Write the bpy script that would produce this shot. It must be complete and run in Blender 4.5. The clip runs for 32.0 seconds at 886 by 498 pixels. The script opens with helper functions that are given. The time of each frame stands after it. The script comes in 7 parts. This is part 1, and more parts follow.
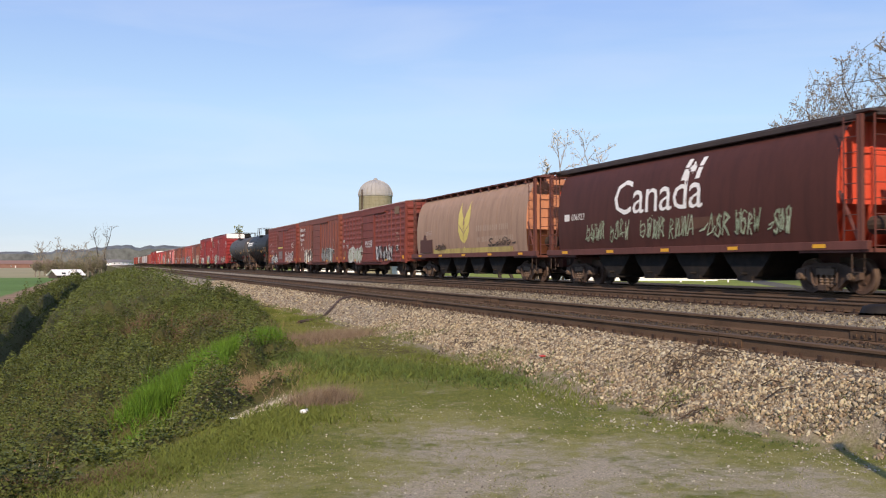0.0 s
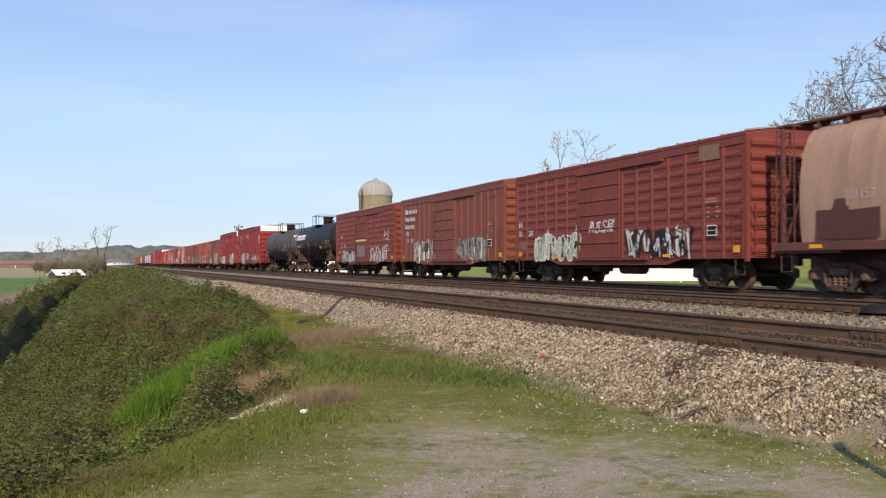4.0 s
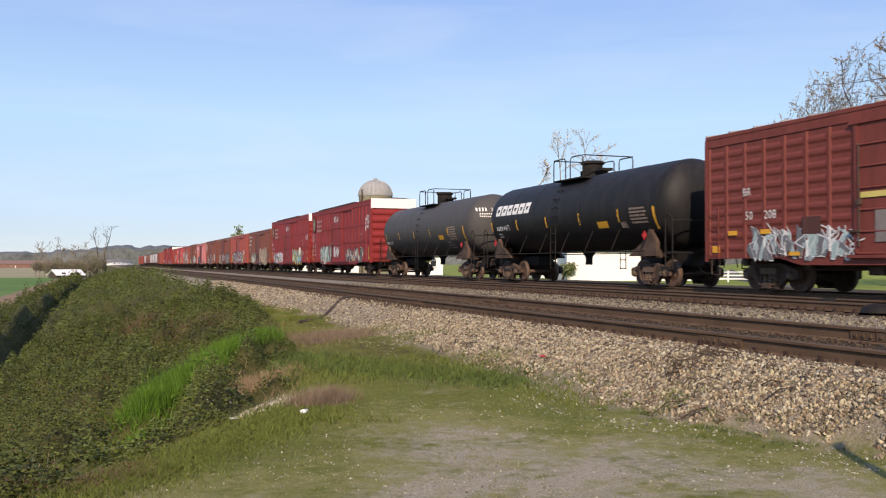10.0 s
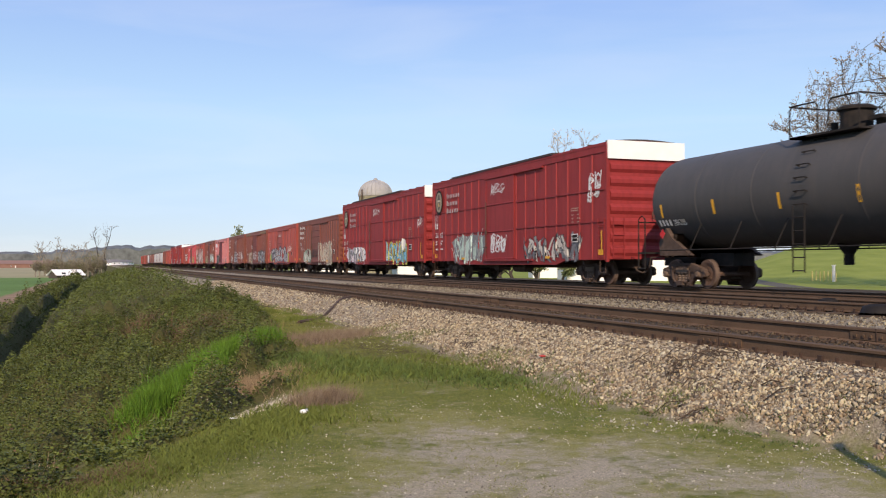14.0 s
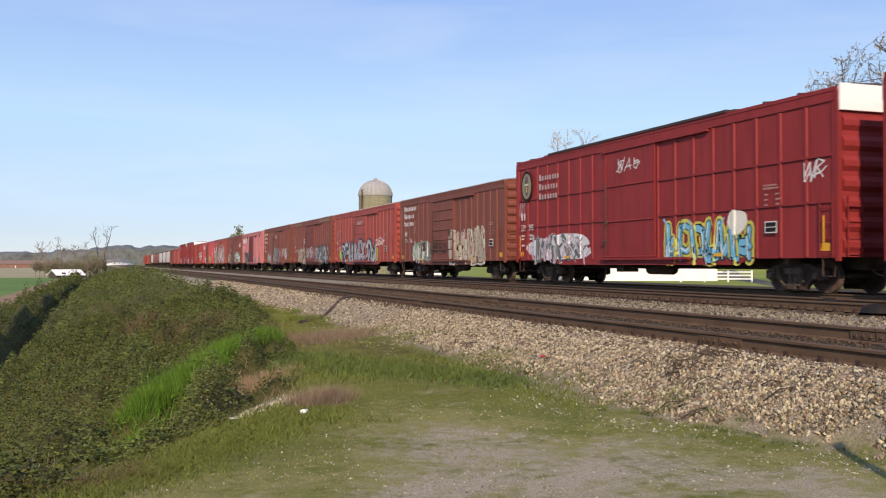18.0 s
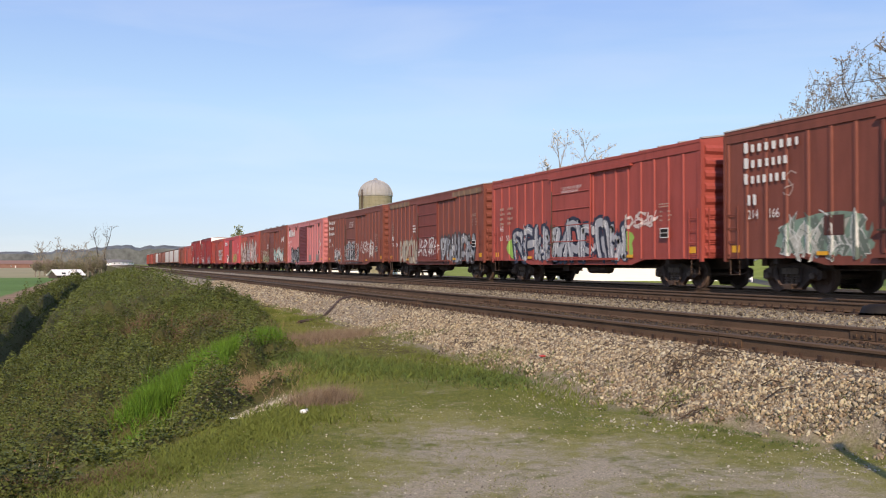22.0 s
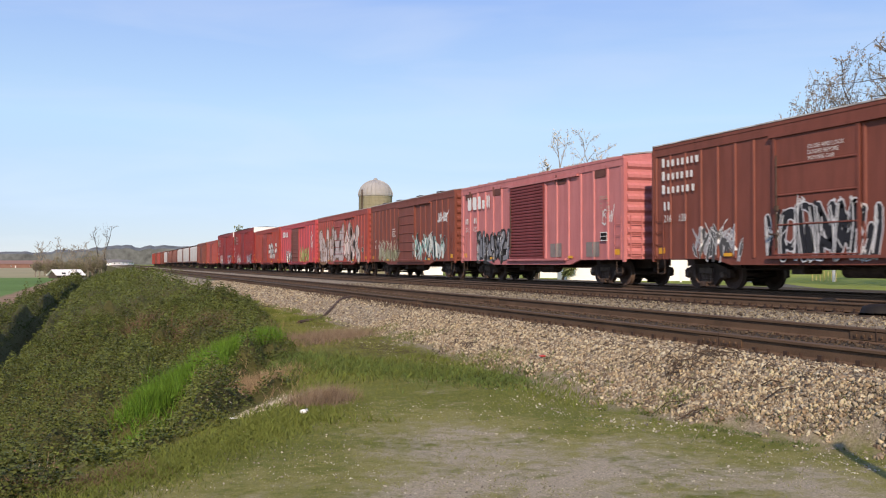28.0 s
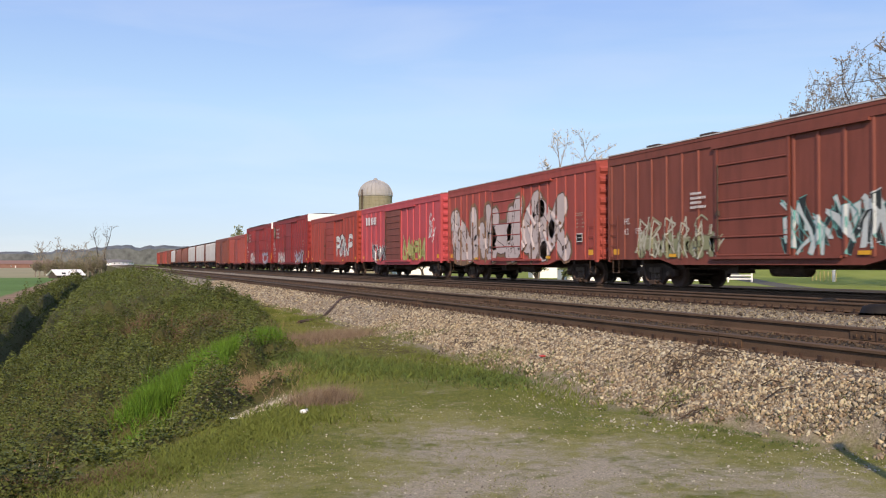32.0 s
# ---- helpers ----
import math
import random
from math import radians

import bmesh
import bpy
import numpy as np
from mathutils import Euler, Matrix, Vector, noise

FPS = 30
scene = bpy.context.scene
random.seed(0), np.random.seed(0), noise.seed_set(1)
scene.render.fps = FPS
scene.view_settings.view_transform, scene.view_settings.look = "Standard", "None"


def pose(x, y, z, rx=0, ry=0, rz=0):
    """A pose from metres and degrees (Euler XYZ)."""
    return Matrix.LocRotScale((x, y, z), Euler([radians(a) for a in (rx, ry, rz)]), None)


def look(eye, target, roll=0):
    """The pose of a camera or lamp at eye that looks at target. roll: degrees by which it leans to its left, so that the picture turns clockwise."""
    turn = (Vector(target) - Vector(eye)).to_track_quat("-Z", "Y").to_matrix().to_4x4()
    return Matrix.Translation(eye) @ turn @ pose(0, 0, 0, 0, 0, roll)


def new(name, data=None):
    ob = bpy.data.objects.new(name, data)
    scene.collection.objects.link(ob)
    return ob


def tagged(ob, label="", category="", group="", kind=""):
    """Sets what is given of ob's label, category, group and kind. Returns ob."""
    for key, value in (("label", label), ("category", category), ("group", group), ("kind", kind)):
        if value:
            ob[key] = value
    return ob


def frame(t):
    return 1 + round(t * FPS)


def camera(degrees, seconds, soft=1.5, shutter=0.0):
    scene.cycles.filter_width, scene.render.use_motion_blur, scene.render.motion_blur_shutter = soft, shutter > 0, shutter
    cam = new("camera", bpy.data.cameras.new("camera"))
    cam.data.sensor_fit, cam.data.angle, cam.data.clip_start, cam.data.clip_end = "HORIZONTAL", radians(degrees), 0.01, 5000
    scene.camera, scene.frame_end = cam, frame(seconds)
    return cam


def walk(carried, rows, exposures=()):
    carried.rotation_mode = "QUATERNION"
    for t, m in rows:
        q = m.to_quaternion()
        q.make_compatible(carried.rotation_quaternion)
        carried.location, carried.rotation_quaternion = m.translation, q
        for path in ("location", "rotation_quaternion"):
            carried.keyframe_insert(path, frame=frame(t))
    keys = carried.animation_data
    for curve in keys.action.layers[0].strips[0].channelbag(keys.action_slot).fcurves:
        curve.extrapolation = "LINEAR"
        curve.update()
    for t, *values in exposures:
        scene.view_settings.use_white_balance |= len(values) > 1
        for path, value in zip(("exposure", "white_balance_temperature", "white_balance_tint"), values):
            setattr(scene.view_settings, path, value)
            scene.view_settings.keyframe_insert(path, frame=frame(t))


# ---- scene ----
# The camera stands still on a tripod beside three parallel tracks.
# x: across the tracks, y: along them, away from the camera; z = 0 is the rail top under the train.
EYE = (0.0, 0.0, 0.775)
YAW, PITCH = radians(20.01), radians(0.927)
VIEW = Vector((math.sin(YAW) * math.cos(PITCH), math.cos(YAW) * math.cos(PITCH), math.sin(PITCH)))
cam = camera(50.83, 32.0, soft=1.1, shutter=0.3)
walk(cam, [(0.0, look(EYE, Vector(EYE) + VIEW)), (32.0, look(EYE, Vector(EYE) + VIEW))],
     exposures=[(0.0, 0.0, 6500, 19), (32.0, 0.0, 6500, 19)])

SPEED = 7.92          # metres a second, towards the camera
TRAIN_X = 18.7        # centre of the train's track
SECOND_X = 14.8
FIRST_X = 7.95
CANT = 3.0            # the first track leans towards the camera

# ---- light ----
SUN_ELEVATION = 31.0
SUN_AZIMUTH = 205.0   # degrees clockwise from +y: behind the camera
world = bpy.data.worlds.new("sky")
scene.world = world
world.use_nodes = True
wn = world.node_tree
wn.nodes.clear()
sky = wn.nodes.new("ShaderNodeTexSky")
sky.sky_type = "NISHITA"
sky.sun_disc = False
sky.sun_elevation = radians(SUN_ELEVATION)
sky.sun_rotation = radians(SUN_AZIMUTH)
sky.air_density, sky.dust_density, sky.ozone_density = 0.8, 0.0, 1.5
bg = wn.nodes.new("ShaderNodeBackground")
bg.inputs["Strength"].default_value = 0.14
wout = wn.nodes.new("ShaderNodeOutputWorld")
haze = wn.nodes.new("ShaderNodeMix")     # a veil of high haze, paler low in the sky
haze.data_type = "RGBA"
haze.inputs["Factor"].default_value = 0.7
wtc = wn.nodes.new("ShaderNodeTexCoord")
wsep = wn.nodes.new("ShaderNodeSeparateXYZ")
wn.links.new(wtc.outputs["Generated"], wsep.inputs[0])
veil = wn.nodes.new("ShaderNodeValToRGB")
veil.color_ramp.elements[0].position, veil.color_ramp.elements[0].color = 0.0, (0.24, 0.33, 0.43, 1)
veil.color_ramp.elements[1].position, veil.color_ramp.elements[1].color = 1.0, (0.22, 0.35, 0.66, 1)
for at, c in ((0.06, (0.315, 0.435, 0.56, 1)), (0.15, (0.358, 0.545, 0.66, 1)), (0.275, (0.245, 0.395, 0.67, 1))):
    veil.color_ramp.elements.new(at).color = c
wn.links.new(wsep.outputs[2], veil.inputs["Fac"])
wmap = wn.nodes.new("ShaderNodeMapping")  # faint streaks of cirrus
wmap.inputs["Scale"].default_value, wmap.inputs["Rotation"].default_value = (2.2, 2.2, 13.0), (0.12, 0.05, 0.4)
wn.links.new(wtc.outputs["Generated"], wmap.inputs["Vector"])
wisp = wn.nodes.new("ShaderNodeTexNoise")
wisp.inputs["Scale"].default_value, wisp.inputs["Detail"].default_value, wisp.inputs["Distortion"].default_value = 1.6, 7.0, 0.5
wn.links.new(wmap.outputs["Vector"], wisp.inputs["Vector"])
wamt = wn.nodes.new("ShaderNodeMapRange")
wamt.inputs["From Min"].default_value, wamt.inputs["From Max"].default_value, wamt.inputs["To Max"].default_value = 0.42, 0.78, 0.55
wn.links.new(wisp.outputs["Fac"], wamt.inputs["Value"])
cirrus = wn.nodes.new("ShaderNodeMix")
cirrus.data_type = "RGBA"
cirrus.inputs["B"].default_value = (0.47, 0.57, 0.68, 1)
wn.links.new(wamt.outputs["Result"], cirrus.inputs["Factor"])
wn.links.new(veil.outputs["Color"], cirrus.inputs["A"])
lift = wn.nodes.new("ShaderNodeVectorMath")
lift.operation = "SCALE"
lift.inputs["Scale"].default_value = 10.2
wn.links.new(cirrus.outputs["Result"], lift.inputs[0])
wn.links.new(lift.outputs["Vector"], haze.inputs["B"])
wn.links.new(sky.outputs["Color"], haze.inputs["A"])
wn.links.new(haze.outputs["Result"], bg.inputs["Color"])
wn.links.new(bg.outputs["Background"], wout.inputs["Surface"])

sun = new("sun", bpy.data.lights.new("sun", "SUN"))
sun.data.energy, sun.data.angle, sun.data.color = 5.0, radians(0.5), (1.0, 0.83, 0.60)
_el, _az = radians(SUN_ELEVATION), radians(SUN_AZIMUTH)
sun_from = Vector((math.sin(_az) * math.cos(_el), math.cos(_az) * math.cos(_el), math.sin(_el)))
sun.matrix_world = look(sun_from * 50, (0, 0, 0))

# ---- materials ----
def mat(name, color, rough=0.7, metal=0.0, var=0.15, scale=6.0, fine=60.0, bump=0.1, streak=0.0, dirt=None, dirt_amount=0.0,
        random_shift=0.0, island=0.0, bump_scale=None, stretch=(1, 1, 1)):
    """A weathered surface: two scales of variation, optional vertical streaks and dirt, fine relief."""
    m = bpy.data.materials.new(name)
    m.use_nodes = True
    nt = m.node_tree
    n, l = nt.nodes, nt.links
    p = n["Principled BSDF"]
    p.inputs["Roughness"].default_value, p.inputs["Metallic"].default_value = rough, metal
    p.inputs["Specular IOR Level"].default_value = 0.22 if metal < 0.3 else 0.5
    tc = n.new("ShaderNodeTexCoord")
    mp = n.new("ShaderNodeMapping")
    mp.inputs["Scale"].default_value = stretch
    l.new(tc.outputs["Object"], mp.inputs["Vector"])
    big = n.new("ShaderNodeTexNoise")
    big.inputs["Scale"].default_value, big.inputs["Detail"].default_value = scale, 6.0
    small = n.new("ShaderNodeTexNoise")
    small.inputs["Scale"].default_value, small.inputs["Detail"].default_value = fine, 4.0
    for t in (big, small):
        l.new(mp.outputs["Vector"], t.inputs["Vector"])
    hsv = n.new("ShaderNodeHueSaturation")
    hsv.inputs["Color"].default_value = (*color, 1)
    add = n.new("ShaderNodeMath")
    add.operation = "MULTIPLY_ADD"
    l.new(big.outputs["Fac"], add.inputs[0])
    add.inputs[1].default_value = 2.4 * var
    add.inputs[2].default_value = 1 - 1.2 * var
    add2 = n.new("ShaderNodeMath")
    add2.operation = "MULTIPLY_ADD"
    l.new(small.outputs["Fac"], add2.inputs[0])
    add2.inputs[1].default_value = 1.6 * var
    add2.inputs[2].default_value = -0.8 * var
    tot = n.new("ShaderNodeMath")
    l.new(add.outputs[0], tot.inputs[0])
    l.new(add2.outputs[0], tot.inputs[1])
    value = tot.outputs[0]
    if random_shift or island:
        src = n.new("ShaderNodeObjectInfo" if random_shift else "ShaderNodeNewGeometry")
        rnd = src.outputs["Random" if random_shift else "Random Per Island"]
        k = random_shift or island
        r = n.new("ShaderNodeMath")
        r.operation = "MULTIPLY_ADD"
        l.new(rnd, r.inputs[0])
        r.inputs[1].default_value, r.inputs[2].default_value = 2 * k, -k
        t2 = n.new("ShaderNodeMath")
        l.new(value, t2.inputs[0])
        l.new(r.outputs[0], t2.inputs[1])
        value = t2.outputs[0]
        hs = n.new("ShaderNodeMath")
        hs.operation = "MULTIPLY_ADD"
        l.new(rnd, hs.inputs[0])
        hs.inputs[1].default_value, hs.inputs[2].default_value = 0.05 * k, 0.5 - 0.025 * k
        l.new(hs.outputs[0], hsv.inputs["Hue"])
    l.new(value, hsv.inputs["Value"])
    col = hsv.outputs["Color"]
    if dirt is not None:
        dm = n.new("ShaderNodeMapping")
        dm.inputs["Scale"].default_value = (2.2, 2.2, 0.25) if streak else (1, 1, 1)
        l.new(tc.outputs["Object"], dm.inputs["Vector"])
        dn = n.new("ShaderNodeTexNoise")
        dn.inputs["Scale"].default_value, dn.inputs["Detail"].default_value = (streak or 2.0), 8.0
        dn.inputs["Roughness"].default_value = 0.65
        l.new(dm.outputs["Vector"], dn.inputs["Vector"])
        ramp = n.new("ShaderNodeValToRGB")
        ramp.color_ramp.elements[0].position, ramp.color_ramp.elements[1].position = 0.45, 0.72
        l.new(dn.outputs["Fac"], ramp.inputs["Fac"])
        amount = n.new("ShaderNodeMath")
        amount.operation = "MULTIPLY"
        l.new(ramp.outputs["Color"], amount.inputs[0])
        amount.inputs[1].default_value = dirt_amount
        mix = n.new("ShaderNodeMix")
        mix.data_type = "RGBA"
        l.new(amount.outputs[0], mix.inputs["Factor"])
        l.new(col, mix.inputs["A"])
        mix.inputs["B"].default_value = (*dirt, 1)
        col = mix.outputs["Result"]
    l.new(col, p.inputs["Base Color"])
    if bump:
        b = n.new("ShaderNodeBump")
        b.inputs["Strength"].default_value, b.inputs["Distance"].default_value = bump, 0.02
        l.new(small.outputs["Fac"], b.inputs["Height"])
        l.new(b.outputs["Normal"], p.inputs["Normal"])
    return m


M = {}
M["steel_dark"] = mat("dirty_dark_steel", (0.07, 0.048, 0.037), 0.9, 0.0, 0.3, 5, 40, 0.2, dirt=(0.15, 0.10, 0.075), dirt_amount=0.75)
M["wheel"] = mat("wheel_steel", (0.095, 0.06, 0.045), 0.8, 0.0, 0.25, 6, 50, 0.1, dirt=(0.17, 0.105, 0.075), dirt_amount=0.6)
M["tread"] = mat("worn_wheel_tread", (0.15, 0.105, 0.08), 0.55, 0.25, 0.15)
M["rail_rust"] = mat("rusty_rail", (0.112, 0.071, 0.045), 0.95, 0.0, 0.4, 2, 60, 0.2)
M["rail_head"] = mat("polished_rail_head", (0.095, 0.063, 0.043), 0.9, 0.0, 0.2, 3, 30, 0.05, stretch=(4, 0.3, 4))
M["tie"] = mat("weathered_tie", (0.066, 0.046, 0.032), 0.95, 0, 0.3, 3, 50, 0.5, random_shift=0.25)
M["plate"] = mat("rusty_plate", (0.05, 0.031, 0.023), 0.9, 0.0, 0.3, 9, 80, 0.2)
M["white"] = mat("white_paint", (0.78, 0.77, 0.74), 0.6, 0, 0.08, 3, 40, 0.03)
M["letter"] = mat("white_lettering", (0.72, 0.70, 0.66), 0.65, 0, 0.14, 3, 25, 0)
M["yellow"] = mat("yellow_reflector", (0.70, 0.36, 0.03), 0.5, 0, 0.15, 4, 30, 0)
M["roof"] = mat("galvanised_roof", (0.42, 0.40, 0.38), 0.5, 0.3, 0.3, 2, 30, 0.1, dirt=(0.14, 0.07, 0.05), dirt_amount=0.8)
M["roof_dark"] = mat("dark_roof", (0.06, 0.045, 0.042), 0.7, 0.1, 0.3, 2, 30, 0.1)


def paint(name, c, streak_dirt=0.45, rough=0.6, dirt=None):
    return mat(name, c, rough, 0, 0.14, 1.1, 22, 0.06, streak=1.6, dirt=dirt or (c[0] * 0.45, c[1] * 0.5, c[2] * 0.5), dirt_amount=streak_dirt)


# ---- mesh building ----
class Build:
    """Collects faces of one mesh; every face carries the number of its material."""

    def __init__(self):
        self.v, self.f, self.m = [], [], []

    def poly(self, pts, m=0):
        i = len(self.v)
        self.v += [tuple(p) for p in pts]
        self.f.append(tuple(range(i, i + len(pts))))
        self.m.append(m)
        return self

    def box(self, x0, x1, y0, y1, z0, z1, m=0):
        i = len(self.v)
        self.v += [(x0, y0, z0), (x1, y0, z0), (x1, y1, z0), (x0, y1, z0), (x0, y0, z1), (x1, y0, z1), (x1, y1, z1), (x0, y1, z1)]
        for q in ((0, 3, 2, 1), (4, 5, 6, 7), (0, 1, 5, 4), (1, 2, 6, 5), (2, 3, 7, 6), (3, 0, 4, 7)):
            self.f.append(tuple(i + k for k in q))
            self.m.append(m)
        return self

    def prism(self, prof, axis, a, b, m=0, caps=True):
        """prof: points (p, q) of a polygon; axis x: (y, z), y: (x, z), z: (x, y)."""
        def put(t, p, q):
            return {"x": (t, p, q), "y": (p, t, q), "z": (p, q, t)}[axis]
        i, n = len(self.v), len(prof)
        self.v += [put(a, p, q) for p, q in prof] + [put(b, p, q) for p, q in prof]
        for k in range(n):
            k2 = (k + 1) % n
            self.f.append((i + k, i + k2, i + n + k2, i + n + k))
            self.m.append(m)
        if caps:
            self.f += [tuple(i + k for k in range(n - 1, -1, -1)), tuple(i + n + k for k in range(n))]
            self.m += [m, m]
        return self

    def tube(self, pts, r, n=6, m=0, r2=None):
        """A round bar through the points; r to r2 along it."""
        pts = [Vector(p) for p in pts]
        rings = []
        for k, p in enumerate(pts):
            d = (pts[min(k + 1, len(pts) - 1)] - pts[max(k - 1, 0)]).normalized()
            a = d.orthogonal().normalized()
            if abs(d.z) < 0.9:
                a = d.cross(Vector((0, 0, 1))).normalized()
            b = d.cross(a)
            rr = r if r2 is None else r + (r2 - r) * k / (len(pts) - 1)
            rings.append(len(self.v))
            self.v += [tuple(p + a * rr * math.cos(2 * math.pi * j / n) + b * rr * math.sin(2 * math.pi * j / n)) for j in range(n)]
        for s, e in zip(rings, rings[1:]):
            for j in range(n):
                self.f.append((s + j, s + (j + 1) % n, e + (j + 1) % n, e + j))
                self.m.append(m)
        self.f += [tuple(rings[0] + j for j in range(n - 1, -1, -1)), tuple(rings[-1] + j for j in range(n))]
        self.m += [m, m]
        return self

    def lathe(self, prof, axis, c, n=20, m=0):
        """prof: (along, radius) pairs, turned round an axis through c."""
        i, k = len(self.v), len(prof)
        for j in range(n):
            a = 2 * math.pi * j / n
            for t, r in prof:
                u, w = r * math.cos(a), r * math.sin(a)
                o = {"x": (t, u, w), "y": (u, t, w), "z": (u, w, t)}[axis]
                self.v.append((c[0] + o[0], c[1] + o[1], c[2] + o[2]))
        for j in range(n):
            j2 = (j + 1) % n
            for q in range(k - 1):
                self.f.append((i + j * k + q, i + j2 * k + q, i + j2 * k + q + 1, i + j * k + q + 1))
                self.m.append(m)
        return self

    def mesh(self, name, mats, smooth=False, bevel=0.0, weld=0.0):
        me = bpy.data.meshes.new(name)
        me.from_pydata(self.v, [], self.f)
        for mm in mats if isinstance(mats, (list, tuple)) else [mats]:
            me.materials.append(mm)
        me.polygons.foreach_set("material_index", self.m)
        bm = bmesh.new()
        bm.from_mesh(me)
        if weld:
            bmesh.ops.remove_doubles(bm, verts=bm.verts, dist=weld)
        bmesh.ops.recalc_face_normals(bm, faces=bm.faces)
        if bevel:
            es = [e for e in bm.edges if len(e.link_faces) == 2 and e.calc_face_angle(0) > 0.5]
            bmesh.ops.bevel(bm, geom=es, offset=bevel, segments=1, affect="EDGES", clamp_overlap=True)
        bm.to_mesh(me)
        bm.free()
        if smooth:
            me.polygons.foreach_set("use_smooth", [True] * len(me.polygons))
        me.update()
        return me


def put(name, mesh, parent=None, m=None, label=""):
    ob = new(name, mesh)
    if parent is not None:
        ob.parent = parent
    if m is not None:
        ob.matrix_basis = m
    if label:
        ob["label"] = label
    return ob


def empty(name, m=None):
    ob = new(name)
    ob.empty_display_size = 0.3
    if m is not None:
        ob.matrix_basis = m
    return ob


MESHES = {}


def shared(key, make):
    if key not in MESHES:
        MESHES[key] = make()
    return MESHES[key]


def smooth01(a, b, t):
    t = max(0.0, min(1.0, (t - a) / (b - a)))
    return t * t * (3 - 2 * t)


def nz(x, y, s, seed=0.0):
    return noise.noise(Vector((x * s, y * s, seed)))

# ---- ground ----
def toe(y):
    """Where the ballast shoulder of the first track ends."""
    return 5.3 + 0.85 * smooth01(8.8, 5.8, y) + 0.25 * nz(y, 0, 0.35, 3.0) + 0.12 * nz(y, 0, 1.7, 8.0)


def bank_edge(y):
    """The edge of the flat verge, where the overgrown bank begins to fall."""
    if y < 12:
        return min(2.6, -0.22 + 0.62 * (max(y, 5.0) - 7.0))
    return min(4.5, 2.6 + 0.13 * (y - 12))


def off_line(x, y, x0, y0, x1, y1):
    """Distance from a straight piece of the plan."""
    k = max(0.0, min(1.0, ((x - x0) * (x1 - x0) + (y - y0) * (y1 - y0)) / ((x1 - x0) ** 2 + (y1 - y0) ** 2)))
    return math.hypot(x - x0 - k * (x1 - x0), y - y0 - k * (y1 - y0))


def off_ridge(x, y):
    return min(off_line(x, y, 0.45, 12.1, 1.1, 13.4), off_line(x, y, 1.1, 13.4, 1.9, 15.4), off_line(x, y, 1.9, 15.4, 2.7, 15.9))


def worn(x, y):
    """1 where no brambles grow on the bank: a stony scrape, a hollow of dead weeds and the grass ridge."""
    bare = max(smooth01(0.5, 0.25, off_line(x, y, 1.25, 9.9, 2.1, 11.6)), smooth01(0.5, 0.25, off_line(x, y, 1.6, 12.3, 2.3, 13.8)))
    return max(bare, smooth01(0.45, 0.2, off_ridge(x, y)), 0.6 * smooth01(0.8, 0.3, off_line(x, y, 0.1, 9.6, 0.5, 12.0)))


def bush_height(x, y):
    """How high the brambles stand over the soil."""
    b = bank_edge(y)
    if x > b + 0.1 or x < -5.2 or y < 5.0 or -3.1 < x < -2.85:
        return 0.0
    if -3.5 < x <= -3.1:
        return 0.07
    h = 0.34 + 0.12 * smooth01(9, 25, y) + 0.30 * smooth01(26, 50, y)
    edge = smooth01(-0.1, 0.8, b - x) * smooth01(-2.85, -2.3, x) if x > -2.85 else smooth01(-5.2, -4.8, x)
    lump = 0.60 + 1.0 * nz(x, y, 0.6, 11.0) + 1.25 * nz(x, y, 1.3, 4.0) + 0.9 * nz(x, y, 3.0, 7.0)
    if 8.5 < y < 17.0 and x > -0.1:
        edge *= 1 - worn(x, y)
    return max(0.0, h * edge * max(0.06, lump))


def ground_z(x, y):
    near = max(0.0, 1 - max(abs(x), abs(y)) / 260.0)
    far_side = -0.95
    if x > 33.0:
        # the lawn climbs to a grassy bank behind the farm drive
        d = x * math.sin(YAW) + y * math.cos(YAW)
        u = (x * math.cos(YAW) - y * math.sin(YAW)) / max(d, 1.0)
        return far_side + 0.12 * nz(x, y, 0.05) * near + 5.2 * smooth01(0.31, 0.40, u) * smooth01(94, 150, d)
    if x > 20.9:
        return -0.22 + (far_side + 0.22) * smooth01(30.5, 33.0, x) + 0.03 * nz(x, y, 0.5)
    if x > 6.45:
        z = -0.20
        if x < 9.6:
            z = -0.195 + 0.052 * (x - 7.95)
            z = min(z, -0.17)
        return z - 0.02 + 0.012 * nz(x, y, 4.0)
    verge = -0.82 + 0.14 * smooth01(6, 22, y) + 0.03 * nz(x, y, 0.5) + 0.012 * nz(x, y, 3.0, 2.0)
    t = toe(y)
    if x > t:
        k = (x - t) / (6.45 - t)
        return verge + (-0.30 - verge) * (k ** 0.85) + 0.03 * nz(x, y, 1.2, 5.0) * (1 - k)
    b = bank_edge(y)
    if x > b:
        return verge
    if x > -2.9:
        k = (b - x) / (b + 2.9) if b > -2.7 else 1.0
        ridge = 0.30 * smooth01(0.6, 0.1, off_ridge(x, y)) if 10.0 < y < 18.0 and x > -0.5 else 0.0
        return verge + (-2.8 - verge) * (0.55 * k + 0.45 * k * k) + 0.8 * bush_height(x, y) + ridge
    # narrow ditch, its far side a steep overgrown edge
    if x > -3.12:
        return -2.8 - 0.12 * smooth01(-2.9, -3.05, x)
    hedge = smooth01(205.0, 165.0, y)
    top = -2.38 + (0.30 + 0.30 * nz(x, y, 0.3, 2.0) + 0.12 * nz(x, y, 1.2, 5.0)) * hedge
    if x > -3.55:
        return -2.92 + (top + 2.92) * smooth01(-3.12, -3.5, x) ** 0.8
    if x > -5.2:
        return top + 0.8 * bush_height(x, y) * hedge
    return top + (-2.5 - top) * smooth01(-5.2, -6.2, x)


